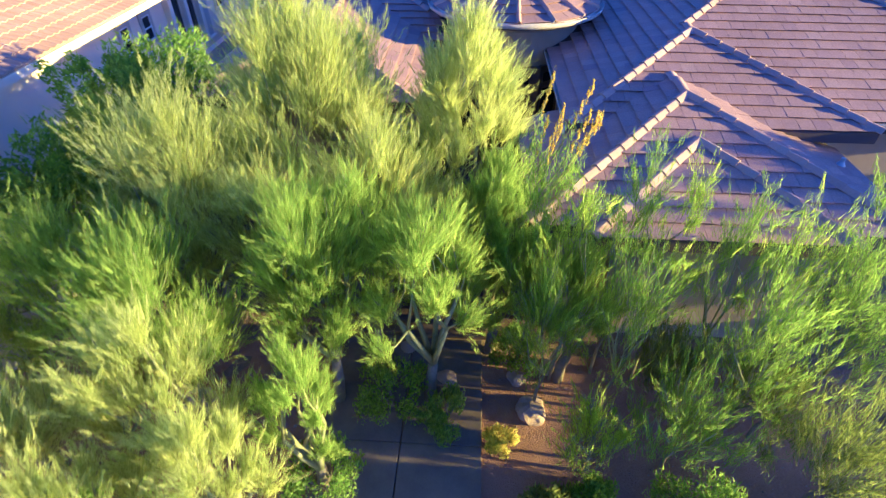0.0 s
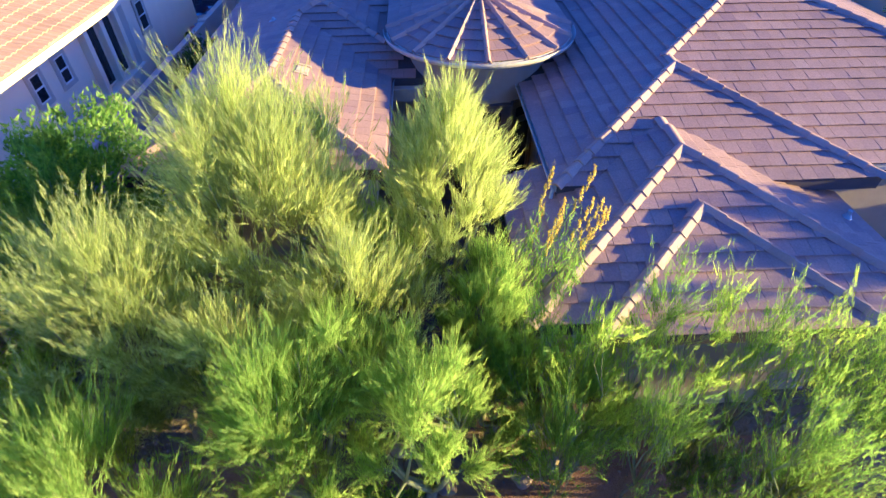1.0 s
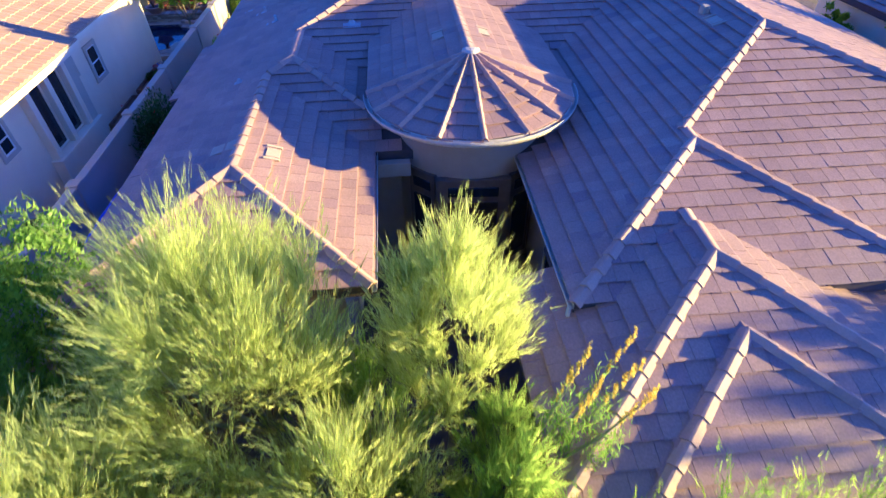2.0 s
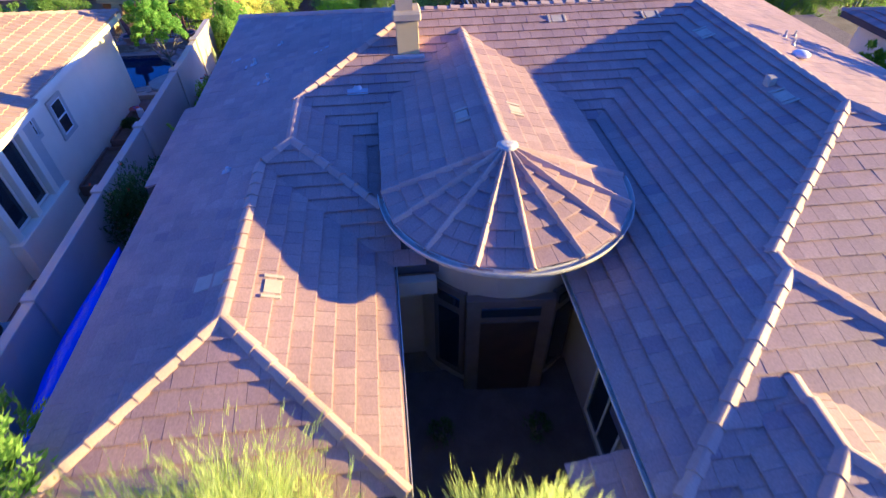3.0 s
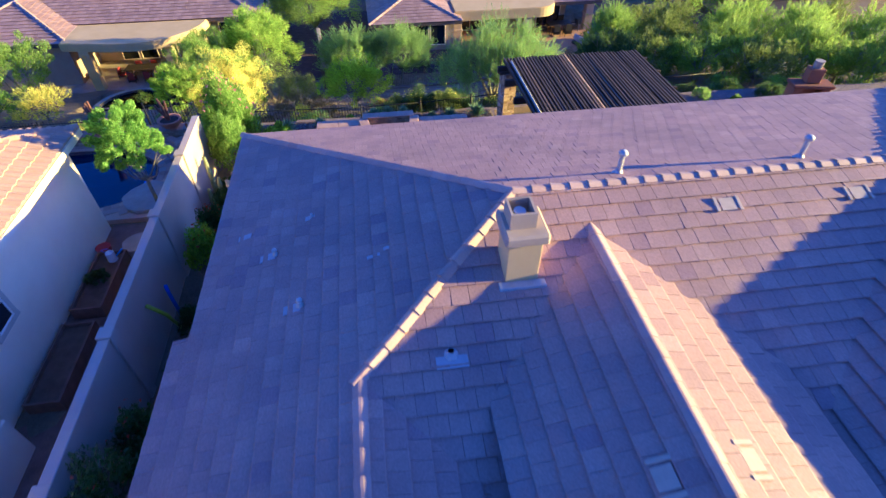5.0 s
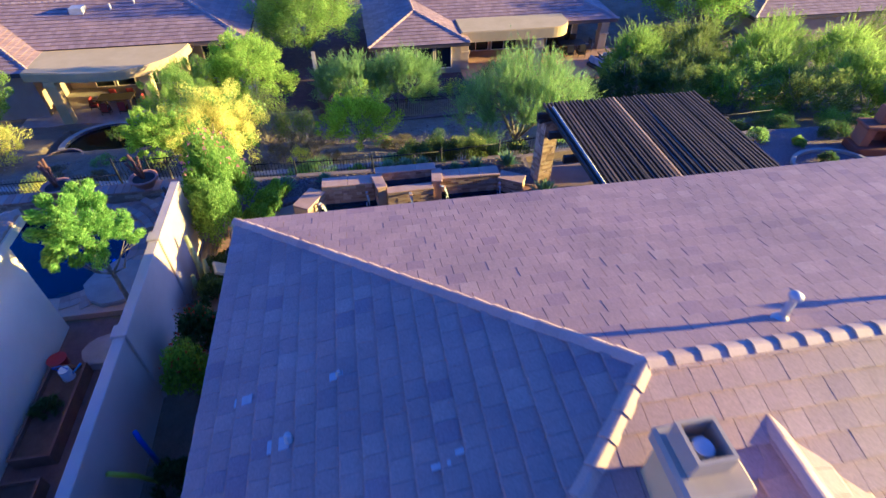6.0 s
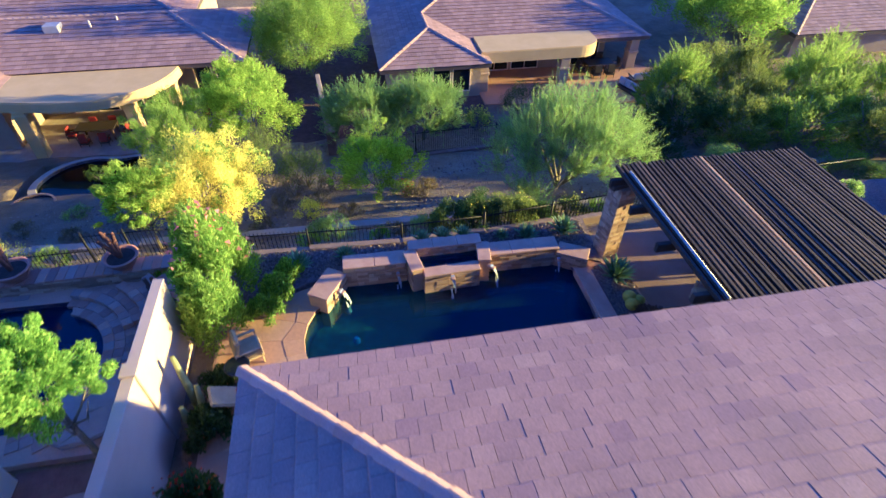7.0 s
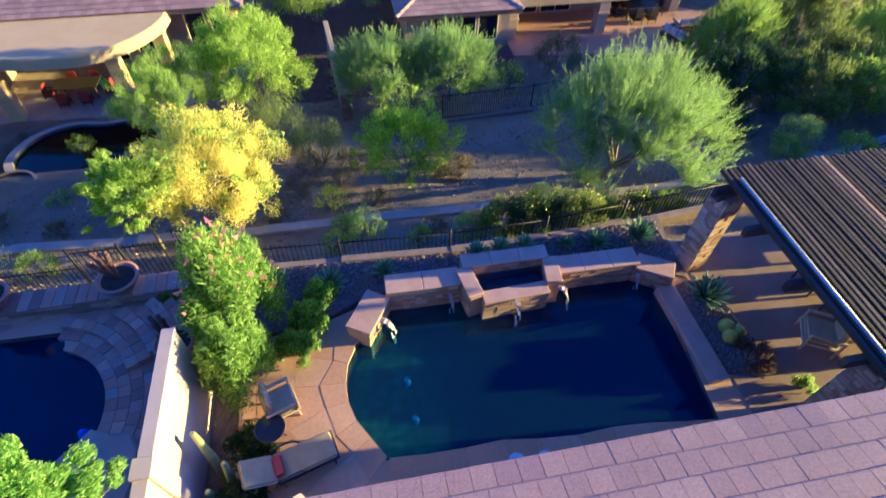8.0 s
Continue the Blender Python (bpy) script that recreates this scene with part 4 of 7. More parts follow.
for i, (x, y, h, r, m) in enumerate(((-1.2, 7.7, 1.3, 0.7, GREEN), (-0.3, 9.3, 1.2, 0.8, GREEN), (-1.8, 6.5, 1.1, 0.7, MESQ), (0.6, 8.9, 1.0, 0.6, MESQ), (2.3, 7.3, 0.9, 0.6, OLIVE), (1.9, 10.4, 0.9, 0.6, GREEN), (4.6, 7.4, 1.0, 0.9, GREEN), (6.3, 7.0, 1.1, 0.9, MESQ), (-4.3, 7.2, 1.0, 0.8, GREEN), (-0.3, 12.2, 0.9, 0.8, MESQ), (-3.9, 12.9, 1.0, 0.9, MESQ), (3.0, 7.6, 0.7, 0.5, GREEN), (2.3, 12.9, 1.2, 0.6, DUSK), (1.6, 8.6, 0.5, 0.35, YELLOW), (8.4, 7.2, 1.0, 0.9, GREEN))):
    shrub("garden_shrub", "low leafy shrub under the front garden trees", (x, y, ground_z(x, y)), h, r, m, 400 + i, 2600, 0.08)
ROCK = surface("garden_rock", (0.36, 0.26, 0.19), (0.52, 0.40, 0.30), 4, 30, 0.9, 0.8, 0.02)
for i, (x, y, r) in enumerate(((2.2, 9.3, 0.28), (1.95, 10.0, 0.18), (0.6, 9.9, 0.2), (-0.2, 10.6, 0.16), (2.6, 10.3, 0.2), (-3.9, 9.1, 0.3))):
    bm = bmesh.new()
    bmesh.ops.create_icosphere(bm, subdivisions=3, radius=r)
    for v in bm.verts:
        v.co *= 1 + 0.35 * noise.noise(v.co * 5 + Vector((i * 7, 0, 0)))
        v.co.z *= 0.6
    o = part("boulder", bm, ROCK, None, "", False)
    o.location = (x, y, ground_z(x, y) + r * 0.2)
    tagged(o, "rough tan landscape boulder in the gravel", "boulder")

# concrete walk to the entry court, in slabs
WALK = surface("weathered_walk_concrete", (0.14, 0.108, 0.078), (0.23, 0.18, 0.13), 1.5, 35, 0.9, 0.5, 0.008)
walkway = thing("walkway", "weathered brown concrete walk leading to the entry court", "paving", kind="structure")
for j in range(6):
    for x0, x1 in ((-1.5, -0.12), (-0.1, 1.28)):
        part("slab", boxed(x0, x1, 3.8 + j * 1.18, 4.965 + j * 1.18, -0.4, 0.01 + 0.004 * (j % 2), 0.01), WALK, walkway)

# reddish crushed granite of the front garden
vs, fs, nx, ny = [], [], 36, 30
for j in range(ny + 1):
    for i in range(nx + 1):
        x, y = -7.7 + 18.7 * i / nx, -2.0 + 12.6 * j / ny
        vs.append((x, y, ground_z(x, y) + 0.02))
for j in range(ny):
    for i in range(nx):
        a = j * (nx + 1) + i
        fs.append((a, a + 1, a + nx + 2, a + nx + 1))
tagged(mesh_ob("gravel_bed", vs, fs, surface("red_granite", (0.24, 0.125, 0.075), (0.44, 0.25, 0.155), 1.1, 34, 0.95, 1.0, 0.04), None, "", True), "reddish crushed granite in the front garden", "gravel bed", kind="structure")

# ---- neighbouring houses ----
def window_unit(parent, at, w, h, face, name="window", bars=(1, 1)):
    """A framed window set on a wall; face: the way it looks, N, S, E or W."""
    x, y, z = at
    fr = new(name)
    fr.parent = parent
    turn = {"S": 0, "E": 90, "N": 180, "W": 270}[face]
    fr.matrix_local = pose(x, y, z, 0, 0, turn)
    t = 0.06
    for a, b, c, d in ((-w / 2 - t, w / 2 + t, h, h + t), (-w / 2 - t, w / 2 + t, -t, 0), (-w / 2 - t, -w / 2, 0, h), (w / 2, w / 2 + t, 0, h)):
        part("frame", boxed(a, b, -0.07, 0.01, c, d, 0.006), CREAM, fr)
    for i in range(1, bars[0] + 1):
        xx = -w / 2 + w * i / (bars[0] + 1)
        part("mullion", boxed(xx - 0.02, xx + 0.02, -0.05, 0.0, 0, h), CREAM, fr)
    part("pane", boxed(-w / 2, w / 2, -0.03, -0.004, 0, h), DARK_GLASS, fr)
    return fr


# house to the west
west_house = thing("house", "cream stucco neighbour house with pinkish tile roof beside the side yard", "house")
W_ROOFS = [Hip(-24.0, -10.25, 22.0, 33.9, 3.62, "WEN"), Hip(-24.0, -9.95, 6.0, 26.4, 3.66, "WE")]
tiled_roof(west_house, W_ROOFS, SAND_TILE, SAND_TILE, deck_mat=CREAM, tw=0.26, tv=0.36, curved=True)
part("wall", boxed(-23.5, -10.72, 26.0, 34.1 - 0.45, -0.6, 3.5), CREAM, west_house)
part("wall", boxed(-23.5, -10.38, 6.4, 26.05, -0.6, 3.5), CREAM, west_house)
SURROUND = surface("taupe_trim_stucco", (0.50, 0.43, 0.33), (0.58, 0.50, 0.39), 2, 80, 0.9, 0.4, 0.004)
WHITE = plain("white_window_paint", (0.80, 0.78, 0.72), 0.6)


def sash_window(parent, x, y, z, w, h):
    """An east-facing sash window with a wide taupe surround and two lights."""
    fr = new("window")
    fr.parent = parent
    fr.matrix_local = pose(x, y, z, 0, 0, 90)
    for a, b, c, d in ((-w / 2 - 0.13, w / 2 + 0.13, h, h + 0.13), (-w / 2 - 0.15, w / 2 + 0.15, -0.13, 0), (-w / 2 - 0.13, -w / 2, 0, h), (w / 2, w / 2 + 0.13, 0, h)):
        part("frame", boxed(a, b, -0.06, 0.01, c, d, 0.008), SURROUND, fr)
    for a, b in ((-w / 2, -w / 2 + 0.045), (w / 2 - 0.045, w / 2)):
        part("stile", boxed(a, b, -0.045, 0.0, 0, h), WHITE, fr)
    for c in (0, h - 0.045):
        part("sash_rail", boxed(-w / 2 + 0.045, w / 2 - 0.045, -0.045, 0.0, c, c + 0.045), WHITE, fr)
    part("transom", boxed(-w / 2, w / 2, -0.043, 0.0, h * 0.5 - 0.025, h * 0.5 + 0.025), WHITE, fr)
    part("pane", boxed(-w / 2, w / 2, -0.03, -0.004, 0, h), DARK_GLASS, fr)


sash_window(west_house, -10.72, 28.25, 1.72, 0.66, 1.05)
sash_window(west_house, -10.72, 26.6, 2.4, 0.42, 0.66)
sash_window(west_house, -10.38, 21.75, 2.3, 0.5, 0.8)
sash_window(west_house, -10.38, 20.4, 2.3, 0.5, 0.8)
# bay with two tall windows over a ledge
part("bay_base", boxed(-10.38, -10.02, 22.95, 26.0, -0.5, 1.25, 0.02), CREAM, west_house)
for yy in (23.75, 24.85):
    window_unit(west_house, (-10.36, yy, 1.36), 0.66, 1.85, "E", bars=(0, 1))
for yy in (23.2, 24.3, 25.4):
    part("pilaster", boxed(-10.38, -10.13, yy - 0.12, yy + 0.12, 1.24, 3.4, 0.01), CREAM, west_house)
part("pier", boxed(-10.38, -10.16, 25.52, 25.98, 1.24, 3.4, 0.01), SURROUND, west_house, "taupe stucco pier")
part("fascia", boxed(-10.25, -10.19, 26.45, 33.9, 3.40, 3.60), CREAM, west_house)
part("fascia", boxed(-9.95, -9.89, 6.0, 26.4, 3.44, 3.64), CREAM, west_house)

# houses behind, on lower ground
BACK_F = -4.45
bl = thing("house", "tan stucco house with brown tile roof and curved patio cover", "house", group="houses behind")
tiled_roof(bl, [Hip(-34.0, -8.9, 57.1, 65.7, -1.3), Hip(-28.5, -20.2, 54.4, 61.4, -1.5, "WES"), Hip(-30.0, -12.5, 62.5, 74.0, -0.9)], FAR_TILE, CAP)
part("wall", boxed(-33.5, -9.5, 58.6, 65.2, -4.9, -1.45), STUCCO, bl)
part("wall", boxed(-28.0, -20.7, 55.0, 60.0, -4.9, -1.62), STUCCO, bl)
part("wall", boxed(-29.5, -13.0, 63.0, 73.5, -4.9, -1.05), STUCCO, bl)
cover = [(-20.6, 58.5), (-20.6, 54.1), (-17.6, 53.55)] + [(-16.2 + 3.9 * math.sin(a), 57.4 - 3.9 * math.cos(a)) for a in np.linspace(-0.1, 1.5, 14)] + [(-12.3, 58.5)]
part("patio_cover", prism(cover, -1.85, -1.35, 0.05), COVER, bl, "tan stucco rounded patio cover")
for cx, cy in ((-19.3, 54.1), (-14.5, 54.6), (-12.9, 56.6), (-9.6, 57.6)):
    c = part("column", boxed(cx - 0.28, cx + 0.28, cy - 0.28, cy + 0.28, -4.9, -1.83, 0.02), COVER, bl)
    part("capital", boxed(cx - 0.33, cx + 0.33, cy - 0.33, cy + 0.33, -2.15, -2.0, 0.02), COVER, c)
for i, xx in enumerate((-18.6, -17.3, -15.9, -14.2)):
    window_unit(bl, (xx, 58.6, -4.3), 1.05, 2.1, "S", name="patio_door", bars=(0, 0))
for xx in (-11.6, -10.4):
    window_unit(bl, (xx, 58.6, -4.2), 0.9, 2.1, "S", bars=(0, 0))
part("skylight", boxed(-19.5, -18.7, 60.0, 60.7, -0.6, 0.05, 0.03), METAL, bl, "square metal roof curb")
for xx, yy in ((-17.2, 60.4), (-15.9, 60.9)):
    part("vent_pipe", cyl(bmesh.new(), xx, yy, -0.6, 0.15, 0.06), CREAM, bl)

bc = thing("house", "tan stucco house with mauve tile roof and flat patio cover", "house", group="houses behind")
tiled_roof(bc, [Hip(-1.6, 16.4, 59.3, 71.5, -2.15), Hip(-1.6, 5.0, 56.6, 62.7, -2.15, "WES")], FAR_TILE, CAP)
part("wall", boxed(-1.0, 14.0, 60.6, 71.0, -5.0, -2.3), STUCCO, bc)
part("wall", boxed(-1.05, 4.5, 57.1, 62.2, -5.0, -2.31), STUCCO, bc)
cover = [(4.6, 60.8), (4.6, 57.6)] + [(11.0 + 1.4 * math.sin(a), 59.0 - 1.4 * math.cos(a)) for a in np.linspace(0, 1.57, 9)] + [(12.4, 60.8)]
part("patio_cover", prism(cover, -2.55, -1.85, 0.05), COVER, bc, "plain flat stucco patio cover")
for cx, cy in ((4.85, 57.95), (10.1, 57.95), (15.6, 59.8)):
    c = part("column", boxed(cx - 0.3, cx + 0.3, cy - 0.3, cy + 0.3, -5.0, -2.2 if cx > 13 else -2.53, 0.02), STUCCO, bc)
    part("capital", boxed(cx - 0.36, cx + 0.36, cy - 0.36, cy + 0.36, -3.3, -3.15, 0.02), STUCCO, c)
for xx in (0.9, 2.1, 3.3):
    window_unit(bc, (xx, 57.1, -3.9), 1.0, 1.35, "S", bars=(0, 0))
    window_unit(bc, (xx, 57.1, -2.48), 1.0, 0.12, "S", bars=(0, 0), name="transom")
for xx in (6.3, 8.4, 12.6):
    window_unit(bc, (xx, 60.6, -4.3), 1.8, 1.9, "S", name="patio_door", bars=(1, 0))

side_wall = thing("wall_north_side", "tan stuccoed block wall between the two far gardens", "garden wall", (-4.62, 51.15, 0), 4.9, kind="structure")
part("wall_body", boxed(-0.1, 0.1, 0, 6.0, -5.0, -2.38, 0.01), STUCCO, side_wall)
part("wall_cap", boxed(-0.12, 0.12, -0.02, 6.02, -2.38, -2.32, 0.015), STUCCO, side_wall)

br = thing("house", "distant house with grey-blue barrel tile roof behind trees", "house", group="houses behind")
tiled_roof(br, [Hip(33.0, 52.0, 63.0, 77.0, -2.3), Hip(27.0, 41.0, 58.8, 68.0, -2.5)], FAR_TILE, CAP)
part("wall", boxed(33.7, 51.0, 64.0, 76.0, -5.0, -2.5), STUCCO, br)
part("wall", boxed(27.8, 40.2, 59.6, 67.2, -5.0, -2.7), STUCCO, br)

east_house = thing("house", "pale stucco neighbour house with brown tile roof to the east", "house")
tiled_roof(east_house, [Hip(18.4, 30.0, 14.0, 31.7, 3.05)], FAR_TILE, CAP)
part("wall", boxed(18.95, 29.5, 14.6, 31.15, -0.6, 2.9), CREAM, east_house)
# added wall that keeps the low sun off the ground to its west
block_wall("shade_wall_east", 17.0, 6.0, 33.0, 2.1, "pale stuccoed block wall added to shade the ground beside the house")

# ---- chimney, vents and pipes on the main roof ----
chimney = new("chimney")
chimney.parent = house
part("shaft", boxed(0.18, 0.74, 25.05, 25.66, 4.3, 5.75, 0.01), COVER, chimney)
part("flashing", boxed(0.06, 0.86, 24.88, 25.045, 4.79, 4.93, 0.01), METAL, chimney)
part("shoulder", boxed(0.10, 0.82, 24.96, 25.75, 5.75, 5.97, 0.04), STUCCO, chimney)
part("collar", ring_slab([(0.2, 25.17), (0.62, 25.17), (0.62, 25.62), (0.2, 25.62)], [(0.24, 25.21), (0.58, 25.21), (0.58, 25.58), (0.24, 25.58)], 5.95, 6.26), STUCCO, chimney)
part("flue", cyl(bmesh.new(), 0.38, 25.36, 5.8, 6.2, 0.1), METAL, chimney, "pale metal flue pipe")


def roof_z(x, y):
    return max([h.height(x, y) for h in ROOFS] + [turret_height(x, y)])


def vent_pipe(x, y, h=0.45, r=0.05, cap=True, name="vent_pipe", mat=None):
    z = roof_z(x, y)
    p = part(name, cyl(bmesh.new(), x, y, z - 0.1, z + h, r, None, 12), mat or METAL, house, "galvanised vent pipe")
    part("flashing", cyl(bmesh.new(), x, y, z + 0.02, z + 0.12, r * 2.6, r * 1.1, 12), METAL, p)
    if cap:
        bm = bmesh.new()
        bmesh.ops.create_uvsphere(bm, u_segments=12, v_segments=6, radius=r * 1.9, matrix=Matrix.Translation((x, y, z + h)) @ Matrix.Diagonal((1, 1, 0.75, 1)))
        part("cap", bm, METAL, p, "", True)
    return p


vent_pipe(2.95, 27.25, 0.5, 0.05)
vent_pipe(6.86, 27.25, 0.5, 0.05)
VENT = plain("painted_vent", (0.50, 0.39, 0.29), 0.85)
PALE_PIPE = plain("white_pipe", (0.74, 0.72, 0.70), 0.5)


def flush_patch(x, y, down, w=0.36, l=0.42, thick=0.02, mat=None):
    """A flat flashing patch lying on the tiles."""
    ang = math.degrees(math.atan2(down[1], down[0])) + 90
    z = roof_z(x, y)
    o = part("roof_vent", boxed(-w / 2, w / 2, -l / 2, l / 2, -0.01, thick, 0.003), mat or VENT, house, "pale flat flashing patch")
    o.matrix_local = pose(x, y, z + 0.045, 0, 0, ang) @ Matrix.Rotation(math.atan(PITCH), 4, "X")
    return o


def vent_tile(x, y, down, w=0.30, l=0.27):
    """A low attic vent: a pale pan between two raised ribs, laid with the tiles."""
    ang = math.degrees(math.atan2(down[1], down[0])) + 90
    v = new("attic_vent")
    v.parent = house
    v["label"] = "pale low attic vent with raised ribs"
    v.matrix_local = pose(x, y, roof_z(x, y) + 0.045, 0, 0, ang) @ Matrix.Rotation(math.atan(PITCH), 4, "X")
    part("pan", boxed(-w / 2, w / 2, -l / 2, l / 2, -0.01, 0.016, 0.004), VENT, v)
    for a in (-w / 2 - 0.075, w / 2 + 0.075):
        part("rib", boxed(a - 0.035, a + 0.035, -l / 2 - 0.02, l / 2 + 0.03, -0.01, 0.026, 0.008), VENT, v)


# vent pipes with their flashing on the west slope
LEAD = plain("lead_flashing", (0.46, 0.41, 0.40), 0.6)
for x, y, h in ((-4.0, 27.3, 0.16), (-3.37, 25.67, 0.18)):
    vent_pipe(x, y, h, 0.03, mat=PALE_PIPE)
    flush_patch(x - 0.16, y - 0.02, (-1, 0), 0.2, 0.34, 0.006, LEAD)
for x, y, w, l in ((-4.78, 28.2, 0.16, 0.30), (-3.3, 28.1, 0.14, 0.22), (-2.0, 26.3, 0.08, 0.26), (-1.75, 26.4, 0.08, 0.12), (-3.74, 21.44, 0.16, 0.24)):
    flush_patch(x, y, (-1, 0), w, l, 0.006, LEAD)
vent_pipe(-3.26, 28.12, 0.05, 0.025, False, mat=PALE_PIPE)
vent_pipe(-3.7, 21.46, 0.06, 0.03, False, mat=PALE_PIPE)
flush_patch(-3.3, 17.97, (-1, 0), 0.34, 0.55, 0.012)
flush_patch(-0.9, 23.85, (0, -1), 0.5, 0.2, 0.012, LEAD)
vent_pipe(-0.9, 23.98, 0.12, 0.05, False)
vent_tile(-2.3, 17.8, (1, 0))
for x, y in ((4.65, 26.1), (7.33, 26.08)):
    vent_tile(x, y, (0, -1))
vent_tile(2.5, 21.6, (1, 0))
vent_tile(1.35, 21.55, (-1, 0))
for x, y in ((8.15, 21.05), (8.2, 24.65)):
    vent_tile(x, y, (-1, 0), 0.36, 0.3)
part("roof_jack", boxed(8.08, 8.28, 21.54, 21.74, roof_z(8.24, 21.7) - 0.15, roof_z(8.24, 21.7) + 0.2, 0.03), VENT, house, "square metal roof jack")
for x, y, h, r in ((10.6, 24.3, 0.22, 0.028), (11.0, 25.2, 0.22, 0.028), (11.8, 25.8, 0.22, 0.028), (8.0, 13.0, 0.2, 0.04)):
    vent_pipe(x, y, h, r, False)
dome_z = roof_z(9.82, 22.99)
dome = part("dome_vent", cyl(bmesh.new(), 9.82, 22.99, dome_z - 0.05, dome_z + 0.12, 0.11, None, 18), PALE_PIPE, house, "white round roof vent")
bm = bmesh.new()
bmesh.ops.create_uvsphere(bm, u_segments=18, v_segments=8, radius=0.21, matrix=Matrix.Translation((9.82, 22.99, dome_z + 0.13)) @ Matrix.Diagonal((1, 1, 0.42, 1)))
part("hood", bm, PALE_PIPE, dome, "", True)

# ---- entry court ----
# paving coloured near black to deepen the shade of the court
court = part("entry_court_floor", boxed(-1.2, 3.6, 10.9, 18.6, -0.3, 0.12, 0.01), surface("court_shade_stone", (0.10, 0.07, 0.055), (0.17, 0.12, 0.09), 2, 30, 0.85, 0.4, 0.01))
tagged(court, "stone paving in the entry court, its shade put into a dark colour", "paving", kind="structure")


def on_drum(name, an, w, z0, z1, mat, out=0.03, parent=house, label=""):
    """A flat panel set on the round drum at the angle an (degrees from south)."""
    a = radians(an)
    o = part(name, boxed(-w / 2, w / 2, -out, 0.12, z0, z1, 0.01), mat, parent, label)
    o.matrix_local = Matrix.Translation((TUR_X, TUR_Y, 0)) @ Matrix.Rotation(a, 4, "Z") @ Matrix.Translation((0, -1.85, 0))
    return o


WOOD_DOOR = surface("dark_door_wood", (0.03, 0.018, 0.012), (0.06, 0.035, 0.022), 3, 40, 0.5, 0.3, 0.005)
# brown is darkened here to stand for the shade of the entry recess
ENTRY_DIM = surface("entry_shade_brown", (0.11, 0.075, 0.055), (0.16, 0.11, 0.08), 4, 40, 0.7, 0.3, 0.004)
on_drum("door_surround", -4, 1.7, 0.1, 3.05, ENTRY_DIM, 0.06)
on_drum("front_door", -4, 1.15, 0.12, 2.45, WOOD_DOOR, 0.085, label="dark double front door")
on_drum("transom", -4, 1.15, 2.6, 2.85, DARK_GLASS, 0.085)
for an in (-42, 34):
    on_drum("window_surround", an, 0.75, 0.4, 3.05, ENTRY_DIM, 0.05)
    on_drum("window_pane", an, 0.5, 0.6, 2.4, DARK_GLASS, 0.07)
    on_drum("transom", an, 0.5, 2.6, 2.85, DARK_GLASS, 0.07)
window_unit(house, (2.85 + 0.58, 16.4, 0.5), 1.2, 2.0, "W", bars=(1, 0))
window_unit(house, (-0.36 - 0.58, 17.3, 0.6), 1.2, 2.1, "E", bars=(1, 0))
part("beam", boxed(-0.5, 0.45, 18.35, 18.55, 3.0, 3.35, 0.01), STUCCO, house)
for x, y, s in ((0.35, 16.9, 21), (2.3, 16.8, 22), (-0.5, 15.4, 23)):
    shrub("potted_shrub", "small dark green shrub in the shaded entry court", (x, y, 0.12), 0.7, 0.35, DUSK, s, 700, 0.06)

# ---- raised walls, spa and falls of the pool ----
CAPSTONE = surface("capstone", (0.46, 0.27, 0.18), (0.58, 0.37, 0.26), 3, 30, 0.8, 0.4, 0.01)


def stone_wall(parent, p, q, thick, z0, z1, cap=0.06, over=0.05, slab=0.75, cap_mat=None):
    """A low wall of stacked stones from p to q with cap slabs."""
    p, q = Vector((*p, 0)), Vector((*q, 0))
    d = q - p
    L = d.length
    base = Matrix.Translation((p.x, p.y, 0)) @ Matrix.Rotation(math.atan2(d.y, d.x), 4, "Z")
    w = part("wall_core", boxed(0, L, -thick / 2, thick / 2, z0, z1 - cap), STONE, parent)
    w.matrix_local = base
    rnd = random.Random(int(L * 1000))
    vs, fs = [], []
    z = z0 + 0.02
    while z < z1 - cap - 0.02:
        hh = min(rnd.uniform(0.07, 0.13), z1 - cap - z)
        x = 0.0
        while x < L - 0.02:
            ww = min(rnd.uniform(0.14, 0.36), L - x)
            for s in (-1, 1):
                o = thick / 2 + rnd.uniform(0.008, 0.03)
                k = len(vs)
                y0, y1 = sorted((s * (thick / 2 - 0.02), s * o))
                vs += [(a, b, c) for c in (z, z + hh - 0.012) for b in (y0, y1) for a in (x + 0.006, x + ww - 0.006)]
                fs += [tuple(k + i for i in f) for f in ((0, 2, 3, 1), (4, 5, 7, 6), (0, 1, 5, 4), (2, 6, 7, 3), (0, 4, 6, 2), (1, 3, 7, 5))]
            x += ww
        z += hh
    st = mesh_ob("stone_facing", vs, fs, STONE, parent)
    st.matrix_local = base
    n = max(1, round(L / slab))
    for i in range(n):
        c = part("capstone", boxed(L * i / n + 0.004, L * (i + 1) / n - 0.004, -thick / 2 - over, thick / 2 + over, z1 - cap, z1, 0.012), cap_mat or CAPSTONE, parent)
        c.matrix_local = base
    return w


falls = thing("pool_wall", "low stone-faced pool wall with pinkish cap slabs and spillways", "pool wall", kind="structure")
stone_wall(falls, (-4.75, 37.05), (-4.2, 37.95), 0.5, -0.9, 0.66)
stone_wall(falls, (-4.05, 38.02), (-2.35, 37.98), 0.42, -0.9, 0.86)
stone_wall(falls, (-0.1, 37.95), (1.95, 37.92), 0.42, -0.9, 0.80)
stone_wall(falls, (1.98, 37.86), (2.75, 37.42), 0.42, -0.9, 0.66)
